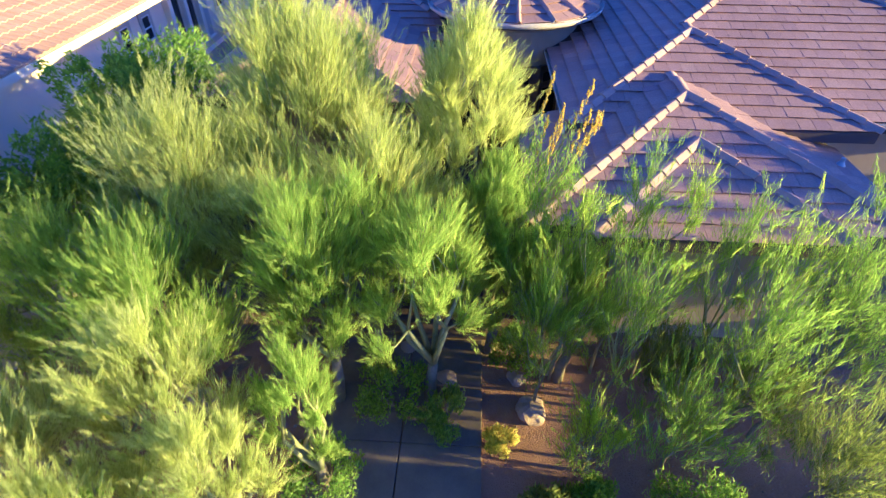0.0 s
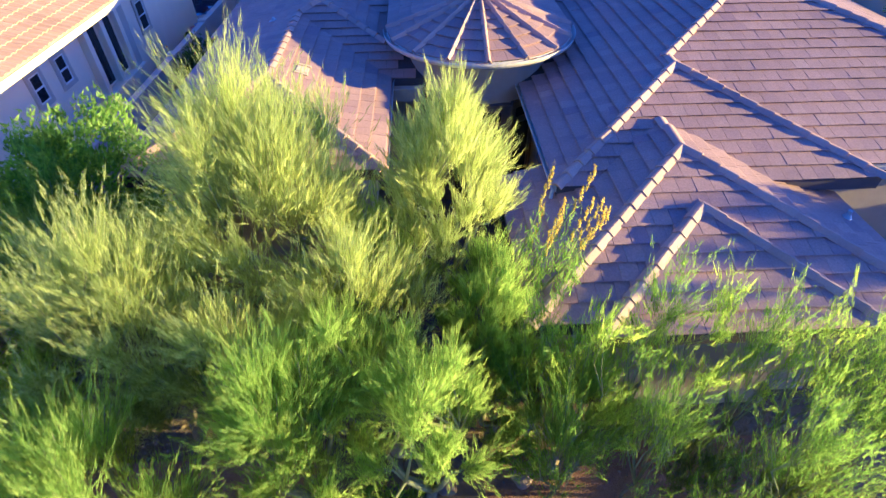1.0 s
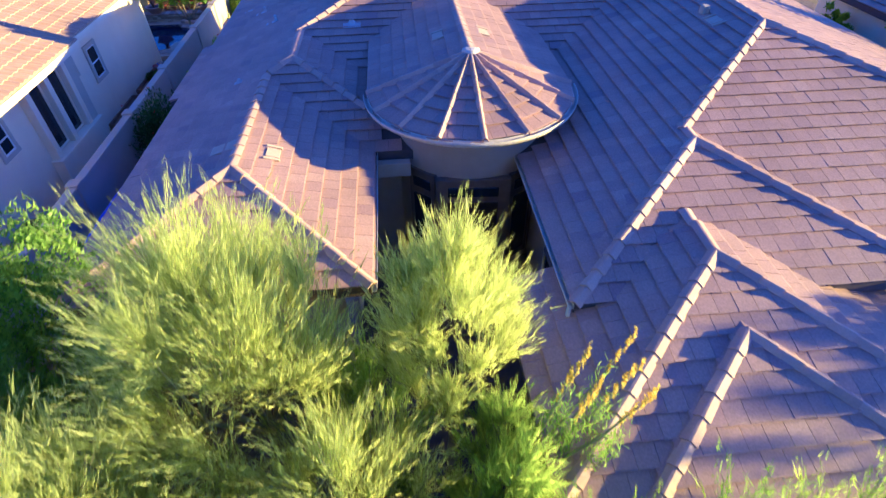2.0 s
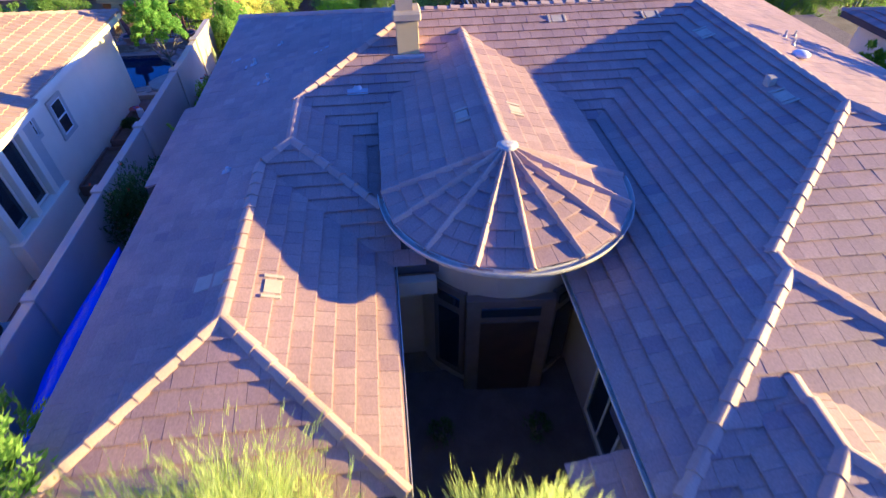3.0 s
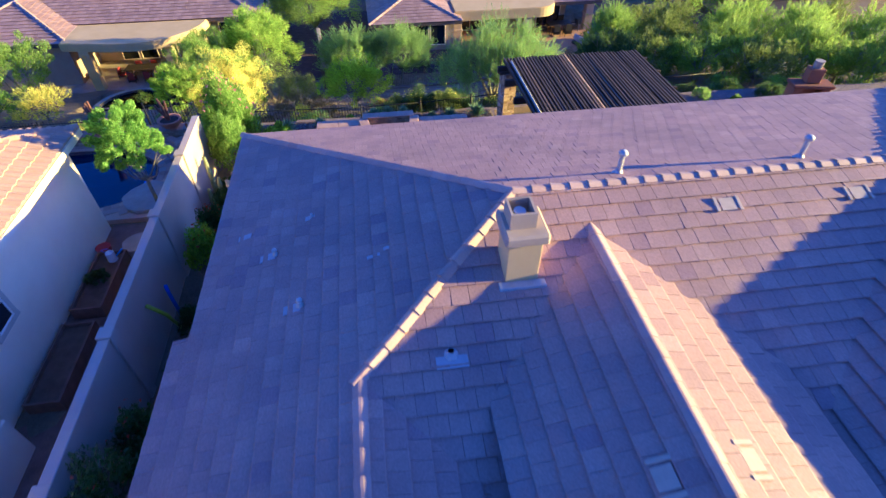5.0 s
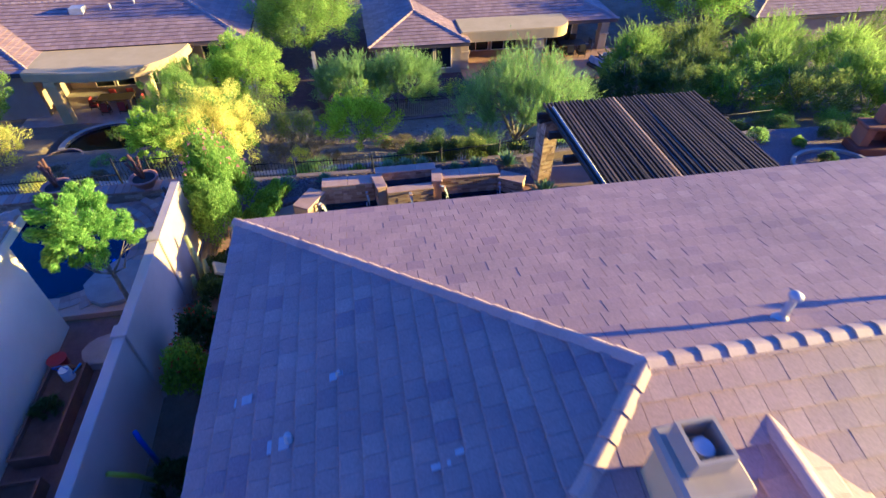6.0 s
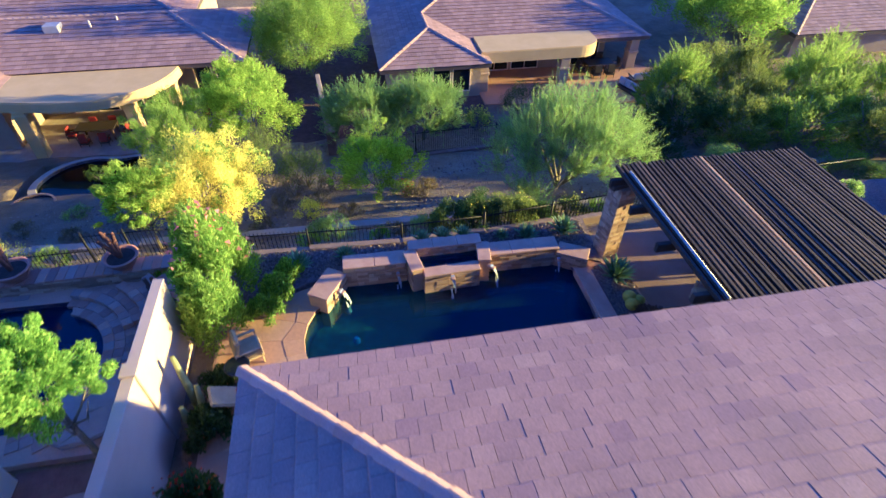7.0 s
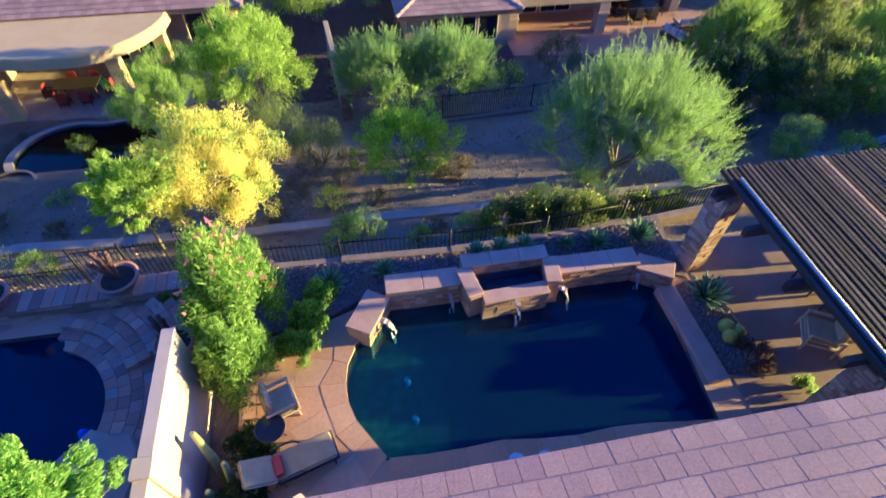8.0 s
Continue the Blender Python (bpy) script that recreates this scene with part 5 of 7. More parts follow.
part("coping", boxed(2.32, 2.78, 34.7, 37.2, 0.0, 0.34, 0.015), CAPSTONE, falls).matrix_local = pose(0.75, 0.0, 0, 0, 0, 1.2)
spa = thing("spa_basin", "small raised stone basin spilling water into the pool", "water feature", kind="structure")
stone_wall(spa, (-2.25, 38.15), (-2.1, 37.34), 0.26, -0.9, 0.93, slab=1.0)
stone_wall(spa, (-1.95, 37.34), (-0.42, 37.40), 0.24, -0.9, 0.80, slab=1.6)
stone_wall(spa, (-0.28, 37.40), (-0.18, 38.15), 0.26, -0.9, 0.93, slab=1.0)
stone_wall(spa, (-2.25, 38.3), (-0.2, 38.28), 0.3, -0.9, 0.96)
part("water", prism([(-2.1, 38.15), (-1.98, 37.46), (-0.4, 37.5), (-0.32, 38.15)], 0.3, 0.62), WATER, spa).visible_shadow = False
FOAM = surface("falling_water", (0.22, 0.28, 0.34), (0.55, 0.60, 0.66), 14, 40, 0.15, 0.8, 0.02)


def spout(x, y, dx, dy, z, w=0.2):
    """A short arc of falling water with its stone lip."""
    vs, fs = [], []
    px, py = -dy, dx
    for i in range(7):
        s = i / 6
        zz = z - 0.68 * s * s
        for j in range(5):
            q = (j / 4 - 0.5) * w * (1 + 0.5 * s)
            n = 0.02 * noise.noise((i * 0.9, j * 1.3, x))
            vs.append((x + dx * 0.28 * s + px * q + n, y + dy * 0.28 * s + py * q + n, zz))
    k = len(vs)
    vs += [(a - dx * 0.012, b - dy * 0.012, c - 0.012) for a, b, c in vs]
    for i in range(6):
        for j in range(4):
            if (i * 7 + j * 3) % 5 in (1, 4) and i > 0:
                continue
            a = i * 5 + j
            fs += [(a, a + 1, a + 6, a + 5), (k + a, k + a + 5, k + a + 6, k + a + 1)]
    mesh_ob("falling_water", vs, fs, FOAM, falls, "thin white stream of falling water", True)
    lip = part("spillway", boxed(-w / 2, w / 2, -0.1, 0.12, -0.07, -0.02, 0.01), CAPSTONE, falls)
    lip.matrix_local = Matrix.Translation((x, y, z)) @ Matrix.Rotation(math.atan2(dy, dx) - math.pi / 2, 4, "Z")


spout(-1.2, 37.16, 0, -1, 0.75, 0.10)
spout(-4.15, 37.25, 0.8, -0.6, 0.6, 0.12)
spout(-0.12, 37.3, 0.75, -0.65, 0.8, 0.10)
spout(-2.6, 37.72, 0, -1, 0.55, 0.08)
spout(1.95, 37.6, -0.3, -0.95, 0.5, 0.08)

# brick strip of the neighbour's side yard
BRICK = surface("dark_brick_paving", (0.16, 0.085, 0.06), (0.27, 0.15, 0.105), 3.0, 22, 0.85, 0.8, 0.02)
strip = part("pavement", prism([(-10.8, 8.0), (-8.0, 8.0), (-8.0, 33.8), (-10.8, 33.8)], -0.3, 0.03), BRICK)
tagged(strip, "dark reddish brick paving along the side yard", "paving", kind="structure")
# gravel bed and kerbs behind the pool
GRAVEL = surface("purple_gravel", (0.13, 0.09, 0.085), (0.29, 0.21, 0.20), 14, 60, 0.9, 1.0, 0.04)
bed = part("gravel_bed", prism([(-7.4, 37.45), (-5.6, 37.65), (-4.5, 38.15), (2.6, 38.1), (2.8, 37.6), (3.2, 37.4), (3.4, 39.5), (-7.4, 39.4)], -0.4, 0.30, 0.02), GRAVEL)
tagged(bed, "purple-grey gravel planting bed behind the pool", "gravel bed", kind="structure")
bed2 = part("gravel_bed", prism([(2.85, 34.9), (3.5, 34.7), (3.75, 35.4), (3.7, 36.4), (3.2, 37.4), (2.75, 37.2)], -0.2, 0.29, 0.02), GRAVEL)
tagged(bed2, "narrow gravel planting bed beside the pool coping", "gravel bed", kind="structure")


def kerb_run(name, label, pts, w, z_off, h, mat=None):
    k = thing(name, label, "kerb", kind="structure")
    for (x0, y0), (x1, y1) in zip(pts, pts[1:]):
        L = math.hypot(x1 - x0, y1 - y0)
        z0, z1 = ground_z(x0, y0) + z_off, ground_z(x1, y1) + z_off
        b = part("kerb_stone", boxed(-0.01, L + 0.01, -w / 2, w / 2, -0.4, h, 0.02), mat or CONCRETE, k)
        b.matrix_local = Matrix.Translation((x0, y0, (z0 + z1) / 2)) @ Matrix.Rotation(math.atan2(y1 - y0, x1 - x0), 4, "Z")
    return k


bed3 = part("gravel_bed", prism([(9.45, 32.4), (24.0, 32.0), (24.0, 39.6), (14.0, 40.05), (9.45, 39.7)], -0.5, 0.06, 0.02), GRAVEL)
tagged(bed3, "wide gravel planting bed beside the pergola", "gravel bed", kind="structure")
kerb_run("kerb", "curved concrete kerb ringing a gravel bed", [(14.7 + 1.5 * math.cos(a), 37.2 + 1.05 * math.sin(a)) for a in np.linspace(0.0, 2 * math.pi, 17)], 0.16, 0.0, 0.16)
kerb_run("kerb", "pale concrete kerb along the dry wash", [(-22, 43.4), (-18, 43.2), (-14.6, 42.9), (-11, 42.6), (-7.4, 42.35), (-4, 42.3), (-0.7, 42.2), (2, 42.1), (4.9, 42.1), (8, 42.3), (12, 42.9), (18, 44.0)], 0.34, 0.0, 0.14)
kerb_run("kerb", "dark reddish kerb under the far garden fence", [(-3.6, 49.3), (-0.5, 49.5), (3.6, 49.8), (6.5, 50.6), (9, 51.6)], 0.26, 0.0, 0.15, surface("dark_kerb", (0.14, 0.09, 0.075), (0.22, 0.15, 0.12), 3, 40, 0.9, 0.5, 0.01))
kerb_run("kerb", "pinkish block kerb carrying the iron fence", [(-7.6, 39.5), (-5, 39.35), (-2.3, 39.2), (0.2, 39.25), (2.4, 39.45), (6, 39.8), (14, 40.2)], 0.2, 0.0, 0.36, surface("fence_block", (0.22, 0.155, 0.12), (0.33, 0.24, 0.19), 3, 40, 0.9, 0.5, 0.01))


def iron_fence(label, pts, base, h, gap=0.11):
    f = thing("iron_fence", label, "fence", kind="structure")
    vs, fs = [], []

    def bar(a, b, r):
        k = len(vs)
        v, q = tube_data([a, b], [r, r], 4)
        vs.extend(v)
        fs.extend(tuple(i + k for i in t) for t in q)
    for (x0, y0), (x1, y1) in zip(pts, pts[1:]):
        L = math.hypot(x1 - x0, y1 - y0)
        z0, z1 = base(x0, y0), base(x1, y1)
        for zz in (0.12, h - 0.1):
            tube("rail", [(x0, y0, z0 + zz), (x1, y1, z1 + zz)], 0.018, IRON, f, 4)
        tube("post", [(x0, y0, z0 - 0.2), (x0, y0, z0 + h + 0.05)], 0.035, IRON, f, 4)
        n = int(L / gap)
        for i in range(1, n):
            s = i / n
            bar((x0 + (x1 - x0) * s, y0 + (y1 - y0) * s, z0 + (z1 - z0) * s + 0.05), (x0 + (x1 - x0) * s, y0 + (y1 - y0) * s, z0 + (z1 - z0) * s + h), 0.009)
    tagged(mesh_ob("pickets", vs, fs, IRON, f), kind="stuff")
    return f


iron_fence("low black iron picket fence behind the pool bed", [(-7.6, 39.62), (-5, 39.47), (-2.3, 39.32), (0.2, 39.37), (2.4, 39.57), (6, 39.92), (10, 40.1), (14, 40.3)], lambda x, y: -0.25, 1.15)
iron_fence("dark iron fence of the garden behind", [(-3.4, 49.6), (-0.5, 49.75), (3.6, 50.05), (6.5, 50.9), (9, 51.9)], lambda x, y: ground_z(x, y), 1.3)
iron_fence("black iron fence beside the neighbour's pool", [(-8.0, 39.6), (-8.3, 41.0), (-9.6, 41.6)], lambda x, y: ground_z(x, y), 1.2)

# fence and its kerb behind the neighbour's low wall
fk = part("kerb", boxed(-17.0, -8.75, 39.62, 39.80, -0.6, 0.05, 0.01), MORTAR)
tagged(fk, "low concrete kerb under the neighbour's iron fence", "kerb", kind="structure")
iron_fence("low black iron fence behind the neighbour's pool wall", [(-17.0, 39.71), (-15.0, 39.71), (-12.9, 39.71), (-10.9, 39.71)], lambda x, y: 0.02, 0.85)
iron_fence("tall black iron fence behind the neighbour's pool wall", [(-10.85, 39.71), (-9.8, 39.71), (-8.8, 39.71)], lambda x, y: 0.02, 1.35)

# ---- pergola ----
pergola = thing("pergola", "weathered dark wood slat pergola on stone columns", "pergola")
PX0, PX1, PY0, PY1, PZ = 3.4, 8.65, 33.35, 38.3, 2.92
slat_me = {}
nsl = 43
for i in range(nsl):
    x = PX0 + (PX1 - PX0) * i / (nsl - 1)
    # one slat has a lighter golden tone than the others
    k = "new" if i == 19 else i % 3
    if k not in slat_me:
        bm = boxed(-0.036, 0.036, PY0 - PY1, 0, -0.06, 0.06, 0.006)
        me = bpy.data.meshes.new("slat")
        bm.to_mesh(me)
        bm.free()
        me.materials.append(WOOD_PALE if k == "new" else WOOD_DARK)
        slat_me[k] = me
    s = new("slat", slat_me[k])
    s.parent = pergola
    s.matrix_local = pose(x + random.uniform(-0.012, 0.012), PY1 + random.uniform(-0.03, 0.05), PZ + random.uniform(-0.008, 0.008), random.uniform(-0.15, 0.15), 0, random.uniform(-0.25, 0.25))
for y in (PY0 + 0.45, PY0 + 2.0, PY1 - 1.6, PY1 - 0.45):
    part("beam", boxed(PX0 - 0.35, PX1 + 0.35, y - 0.06, y + 0.06, PZ - 0.30, PZ - 0.065, 0.01), WOOD_DARK, pergola)
tube("pipe", [(PX0 + 0.16, PY1 - 0.4, PZ + 0.09), (PX0 + 0.16, PY0 + 0.1, PZ + 0.09)], 0.035, METAL, pergola, 8, "pale metal conduit")
for cx, cy in ((3.5, 37.9), (4.0, 33.75), (8.3, 37.95), (8.3, 33.4)):
    c = new("column")
    c.parent = pergola
    c.matrix_local = pose(cx, cy, 0, 0, 0, 12)
    rnd = random.Random(int(cx * 100 + cy))
    part("core", boxed(-0.23, 0.23, -0.23, 0.23, -0.2, 2.58), STONE, c)
    vs, fs = [], []
    z = 0.0
    while z < 2.54:
        hh = rnd.uniform(0.06, 0.13)
        for side in range(4):
            x = -0.25
            while x < 0.24:
                ww = min(rnd.uniform(0.10, 0.26), 0.25 - x)
                o = rnd.uniform(0.238, 0.262)
                k = len(vs)
                for zz in (z, min(z + hh - 0.008, 2.58)):
                    for b in (0.21, o):
                        for a in (x + 0.004, x + ww - 0.004):
                            u, v = ((a, -b), (b, a), (-a, b), (-b, -a))[side]
                            vs.append((u, v, zz))
                fs += [tuple(k + i for i in f) for f in ((0, 2, 3, 1), (4, 5, 7, 6), (0, 1, 5, 4), (2, 6, 7, 3), (0, 4, 6, 2), (1, 3, 7, 5))]
                x += ww
        z += hh
    mesh_ob("stone_facing", vs, fs, STONE, c, "rough tan ledgestone")
    part("post_cap", boxed(-0.42, 0.2, -0.12, 0.12, 2.56, 2.68, 0.01), WOOD_DARK, c)

# ---- flagstones of the terrace, irregular and jointed ----
def in_poly(x, y, poly, grow=0.0):
    inside = False
    for i in range(len(poly)):
        (ax, ay), (bx, by) = poly[i], poly[i - 1]
        if (ay > y) != (by > y) and x < (bx - ax) * (y - ay) / (by - ay) + ax:
            inside = not inside
    return inside



COOL_DECK = surface("brown_deck_coat", (0.22, 0.135, 0.085), (0.30, 0.19, 0.125), 1.6, 45, 0.85, 0.5, 0.008, 0.0, (0.31, 0.21, 0.15))
patio = part("patio_slab", prism([(2.85, 32.3), (9.35, 32.3), (9.35, 38.55), (3.5, 38.55), (3.35, 37.4), (3.78, 36.4), (3.84, 35.4), (3.55, 34.66), (2.9, 34.8)], DECK_Z - 0.05, DECK_Z + 0.012), COOL_DECK)
tagged(patio, "brown textured deck coating under the pergola", "paving", kind="structure")
coping = thing("pool_coping", "flagstone edging round the pool rim", "coping", kind="structure")


def stone_slab(q, grow=0.985, rise=0.008, parent=terrace, name="flagstone"):
    c = (sum(p[0] for p in q) / len(q), sum(p[1] for p in q) / len(q))
    q = [(c[0] + (p[0] - c[0]) * grow, c[1] + (p[1] - c[1]) * grow) for p in q]
    part(name, prism(q if poly_area(q) > 0 else q[::-1], DECK_Z - 0.05, DECK_Z + rise * 0.5), FLAG, parent)


def rim_x(an):
    """Rim of the pool in a direction from the middle of its rounded end."""
    o, d = Vector((-3.2, 36.0)), Vector((math.cos(an), math.sin(an)))
    best = 9.0
    for i in range(len(POOL)):
        a, b = Vector(POOL[i - 1]), Vector(POOL[i])
        e = b - a
        den = d.x * e.y - d.y * e.x
        if abs(den) < 1e-9:
            continue
        w = a - o
        s, u = (w.x * e.y - w.y * e.x) / den, (w.x * d.y - w.y * d.x) / den
        if s > 0 and 0 <= u <= 1:
            best = min(best, s)
    return best


rnd = random.Random(15)
fan = {}
steps = [radians(a) for a in (152, 164, 177, 190, 203, 217, 231)]
for i, an in enumerate(steps):
    r0 = rim_x(an)
    for k in range(6):
        rr = r0 - 0.05 if k == 0 else r0 + 0.35 + (k - 1) * 0.72 + rnd.uniform(-0.16, 0.16)
        aa = an + (rnd.uniform(-0.06, 0.06) if k > 0 else 0)
        fan[i, k] = (max(-7.15, -3.2 + rr * math.cos(aa)), max(33.4, min(37.35, 36.0 + rr * math.sin(aa))))
for i in range(len(steps) - 1):
    for k in range(5):
        q = [fan[i, k], fan[i + 1, k], fan[i + 1, k + 1], fan[i, k + 1]]
        if abs(poly_area(q)) > 0.04:
            stone_slab(q, 0.99, 0.008 + rnd.uniform(0, 0.006) + (0.012 if k == 0 else 0), terrace if k else coping, "flagstone" if k else "coping_stone")


def rim_y(x):
    edge = [(-4.45, 34.40), (-3.3, 34.32), (-2.1, 34.36), (-1.3, 34.22), (-0.6, 34.18), (0.3, 34.24), (1.2, 34.1), (2.15, 34.0), (4.0, 34.0)]
    for (ax, ay), (bx, by) in zip(edge, edge[1:]):
        if ax <= x <= bx:
            return ay + (by - ay) * (x - ax) / (bx - ax)
    return 34.4


near = {}
for i in range(10):
    x = -4.4 + i * 0.73
    for k in range(4):
        jx = rnd.uniform(-0.2, 0.2) if 0 < k else 0
        near[i, k] = (x + jx, rim_y(x) + 0.04 if k == 0 else 34.05 - k * 0.62 + rnd.uniform(-0.14, 0.14))
for i in range(9):
    for k in range(3):
        stone_slab([near[i, k], near[i + 1, k], near[i + 1, k + 1], near[i, k + 1]], 0.99, 0.008 + rnd.uniform(0, 0.006) + (0.012 if k == 0 else 0), terrace if k else coping, "flagstone" if k else "coping_stone")
PALE_LID = plain("pale_lid", (0.62, 0.72, 0.72), 0.5)
for x, y in ((-2.05, 33.95), (-1.5, 33.9)):
    lid = thing("skimmer_lid", "round pale plastic skimmer lid set in the paving", "lid", (x, y, DECK_Z + 0.012))
    part("lid", cyl(bmesh.new(), 0, 0, 0.0, 0.02, 0.14, 0.13, 24), PALE_LID, lid)
    part("rim", cyl(bmesh.new(), 0, 0, -0.01, 0.012, 0.16, 0.16, 24), PALE_LID, lid)

# ---- patio furniture ----
CUSHION = surface("tan_cushion", (0.36, 0.27, 0.14), (0.47, 0.37, 0.21), 5, 120, 0.9, 0.4, 0.004)
PALE_CUSH = surface("cream_cushion", (0.60, 0.52, 0.38), (0.72, 0.64, 0.50), 5, 120, 0.9, 0.4, 0.004)
CUSH_RED = plain("red_cushion", (0.45, 0.07, 0.06), 0.9)
FRAME_M = plain("bronze_frame", (0.09, 0.08, 0.075), 0.45, 0.7)
GREY_CUSH = surface("grey_cushion", (0.36, 0.38, 0.40), (0.48, 0.50, 0.52), 5, 120, 0.9, 0.4, 0.004)


def soft_box(x0, x1, y0, y1, z0, z1, b=0.04):
    bm = boxed(x0, x1, y0, y1, z0, z1)
    bmesh.ops.bevel(bm, geom=bm.edges[:], offset=b, segments=3, affect="EDGES")
    return bm


def chaise(at, turn):
    t = thing("sun_lounger", "reclining sun lounger with tan cushions and red pillow", "sun lounger", at, turn)
    part("seat_cushion", soft_box(-0.31, 0.31, -0.1, 1.25, 0.30, 0.40), CUSHION, t)
    b = part("back_cushion", soft_box(-0.31, 0.31, -0.78, 0.0, 0.0, 0.10), CUSHION, t)
    b.matrix_local = pose(0, -0.08, 0.33, -32, 0, 0)
    p = part("pillow", soft_box(-0.24, 0.24, -0.10, 0.12, 0.40, 0.50), CUSH_RED, t, "red lumbar pillow")
    part("frame", boxed(-0.33, 0.33, -0.1, 1.28, 0.24, 0.29, 0.01), FRAME_M, t)
    for a in (-0.3, 0.3):
        for c in (0.0, 1.15):
            part("leg", boxed(a - 0.02, a + 0.02, c - 0.02, c + 0.02, 0, 0.25), FRAME_M, t)
        tube("armrest", [(a * 1.12, -0.15, 0.3), (a * 1.15, -0.05, 0.55), (a * 1.15, 0.45, 0.55), (a * 1.12, 0.55, 0.28)], 0.02, FRAME_M, t, 6)
    return t


def armchair(at, turn, mat=None, label="patio armchair with thick tan cushions", frame_mat=None):
    mat, fm = mat or CUSHION, frame_mat or FRAME_M
    t = thing("patio_chair", label, "chair", at, turn)
    part("seat_cushion", soft_box(-0.32, 0.32, -0.3, 0.34, 0.34, 0.48), mat, t)
    b = part("back_cushion", soft_box(-0.32, 0.32, -0.07, 0.07, 0.0, 0.55), mat, t)
    b.matrix_local = pose(0, -0.32, 0.45, -14, 0, 0)
    part("frame", boxed(-0.36, 0.36, -0.38, 0.36, 0.27, 0.33, 0.01), fm, t)
    for a in (-0.34, 0.34):
        part("armrest", boxed(a - 0.04, a + 0.04, -0.36, 0.34, 0.58, 0.63, 0.015), fm, t)
        for c in (-0.34, 0.31):
            part("leg", boxed(a - 0.02, a + 0.02, c - 0.02, c + 0.02, 0, 0.6), fm, t)
    return t


chaise((-6.35, 34.5, DECK_Z + 0.01), -74).scale = (0.85, 0.82, 0.9)
WICKER = surface("tan_wicker", (0.42, 0.30, 0.17), (0.58, 0.44, 0.27), 8, 60, 0.8, 1.0, 0.012)
armchair((-6.35, 35.75, DECK_Z + 0.01), -70, CUSHION, "tan wicker patio armchair with thick tan cushions", WICKER).scale = (0.85, 0.85, 0.9)
armchair((5.1, 35.3, DECK_Z + 0.015), 60, CUSHION, "tan wicker patio armchair in the shade of the pergola", WICKER)
ptab = thing("dining_table", "dark metal patio dining table under the pergola", "table", (7.0, 36.2, DECK_Z + 0.012))
part("tabletop", boxed(-0.55, 0.55, -0.95, 0.95, 0.70, 0.745, 0.015), FRAME_M, ptab)
for a in (-0.45, 0.45):
    for b in (-0.8, 0.8):
        part("leg", boxed(a - 0.03, a + 0.03, b - 0.03, b + 0.03, 0, 0.7), FRAME_M, ptab)
for dx, dy, tn in ((-0.95, -0.5, -90), (-0.95, 0.5, -90), (0.95, -0.5, 90), (0.95, 0.5, 90), (0.0, 1.4, 180), (0.0, -1.4, 0)):
    armchair((7.0 + dx, 36.2 + dy, DECK_Z + 0.015), tn, PALE_CUSH, "patio dining chair with cream cushions under the pergola").scale = (0.85, 0.85, 1)
side = thing("side_table", "small round wrought iron side table with glass top", "table", (-6.5, 35.2, DECK_Z + 0.01))
part("tabletop", cyl(bmesh.new(), 0, 0, 0.46, 0.48, 0.26, None, 24), DARK_GLASS, side)
tube("rim", [(0.27 * math.cos(a), 0.27 * math.sin(a), 0.47) for a in np.linspace(0, 2 * math.pi, 25)], 0.015, FRAME_M, side, 6)
for a in range(3):
    an = a * 2.094
    tube("leg", [(0.08 * math.cos(an), 0.08 * math.sin(an), 0.46), (0.22 * math.cos(an), 0.22 * math.sin(an), 0.0)], 0.012, FRAME_M, side, 6)

# furniture of the houses behind
dining = thing("dining_table", "outdoor dining table on the far patio", "table", (-17.0, 55.6, BACK_F))
part("tabletop", boxed(-1.0, 1.0, -0.5, 0.5, 0.70, 0.75, 0.01), WOOD_DARK, dining)
for a in (-0.85, 0.85):
    for b in (-0.4, 0.4):
        part("leg", boxed(a - 0.04, a + 0.04, b - 0.04, b + 0.04, 0, 0.7), WOOD_DARK, dining)
RED_CH = plain("red_seat", (0.30, 0.035, 0.02), 0.6)
for dx, dy, tn in ((-1.35, 0, -90), (1.35, 0, 90), (-0.5, -0.8, 0), (0.5, -0.8, 0), (-0.5, 0.85, 180), (0.5, 0.85, 180)):
    armchair((-17.0 + dx, 55.6 + dy, BACK_F), tn, RED_CH, "patio chair with red cushions").scale = (0.62, 0.62, 0.8)
for x, y in ((-11.6, 57.0), (-10.3, 57.3)):
    armchair((x, y, BACK_F), 180, RED_CH, "patio chair with red cushions").scale = (0.62, 0.62, 0.8)
dt = thing("dining_table", "dark round-cornered patio dining table", "table", (13.2, 59.4, BACK_F))
part("tabletop", boxed(-0.95, 0.95, -0.55, 0.55, 0.70, 0.75, 0.02), FRAME_M, dt)
for a in (-0.8, 0.8):
    for b in (-0.4, 0.4):
        part("leg", boxed(a - 0.03, a + 0.03, b - 0.03, b + 0.03, 0, 0.7), FRAME_M, dt)
for dx, dy, tn in ((-1.25, 0, -90), (1.25, 0, 90), (-0.45, -0.85, 0), (0.45, -0.85, 0), (-0.45, 0.85, 180), (0.45, 0.85, 180)):
    armchair((13.2 + dx, 59.4 + dy, BACK_F), tn, FRAME_M, "dark metal patio dining chair").scale = (0.75, 0.75, 1)


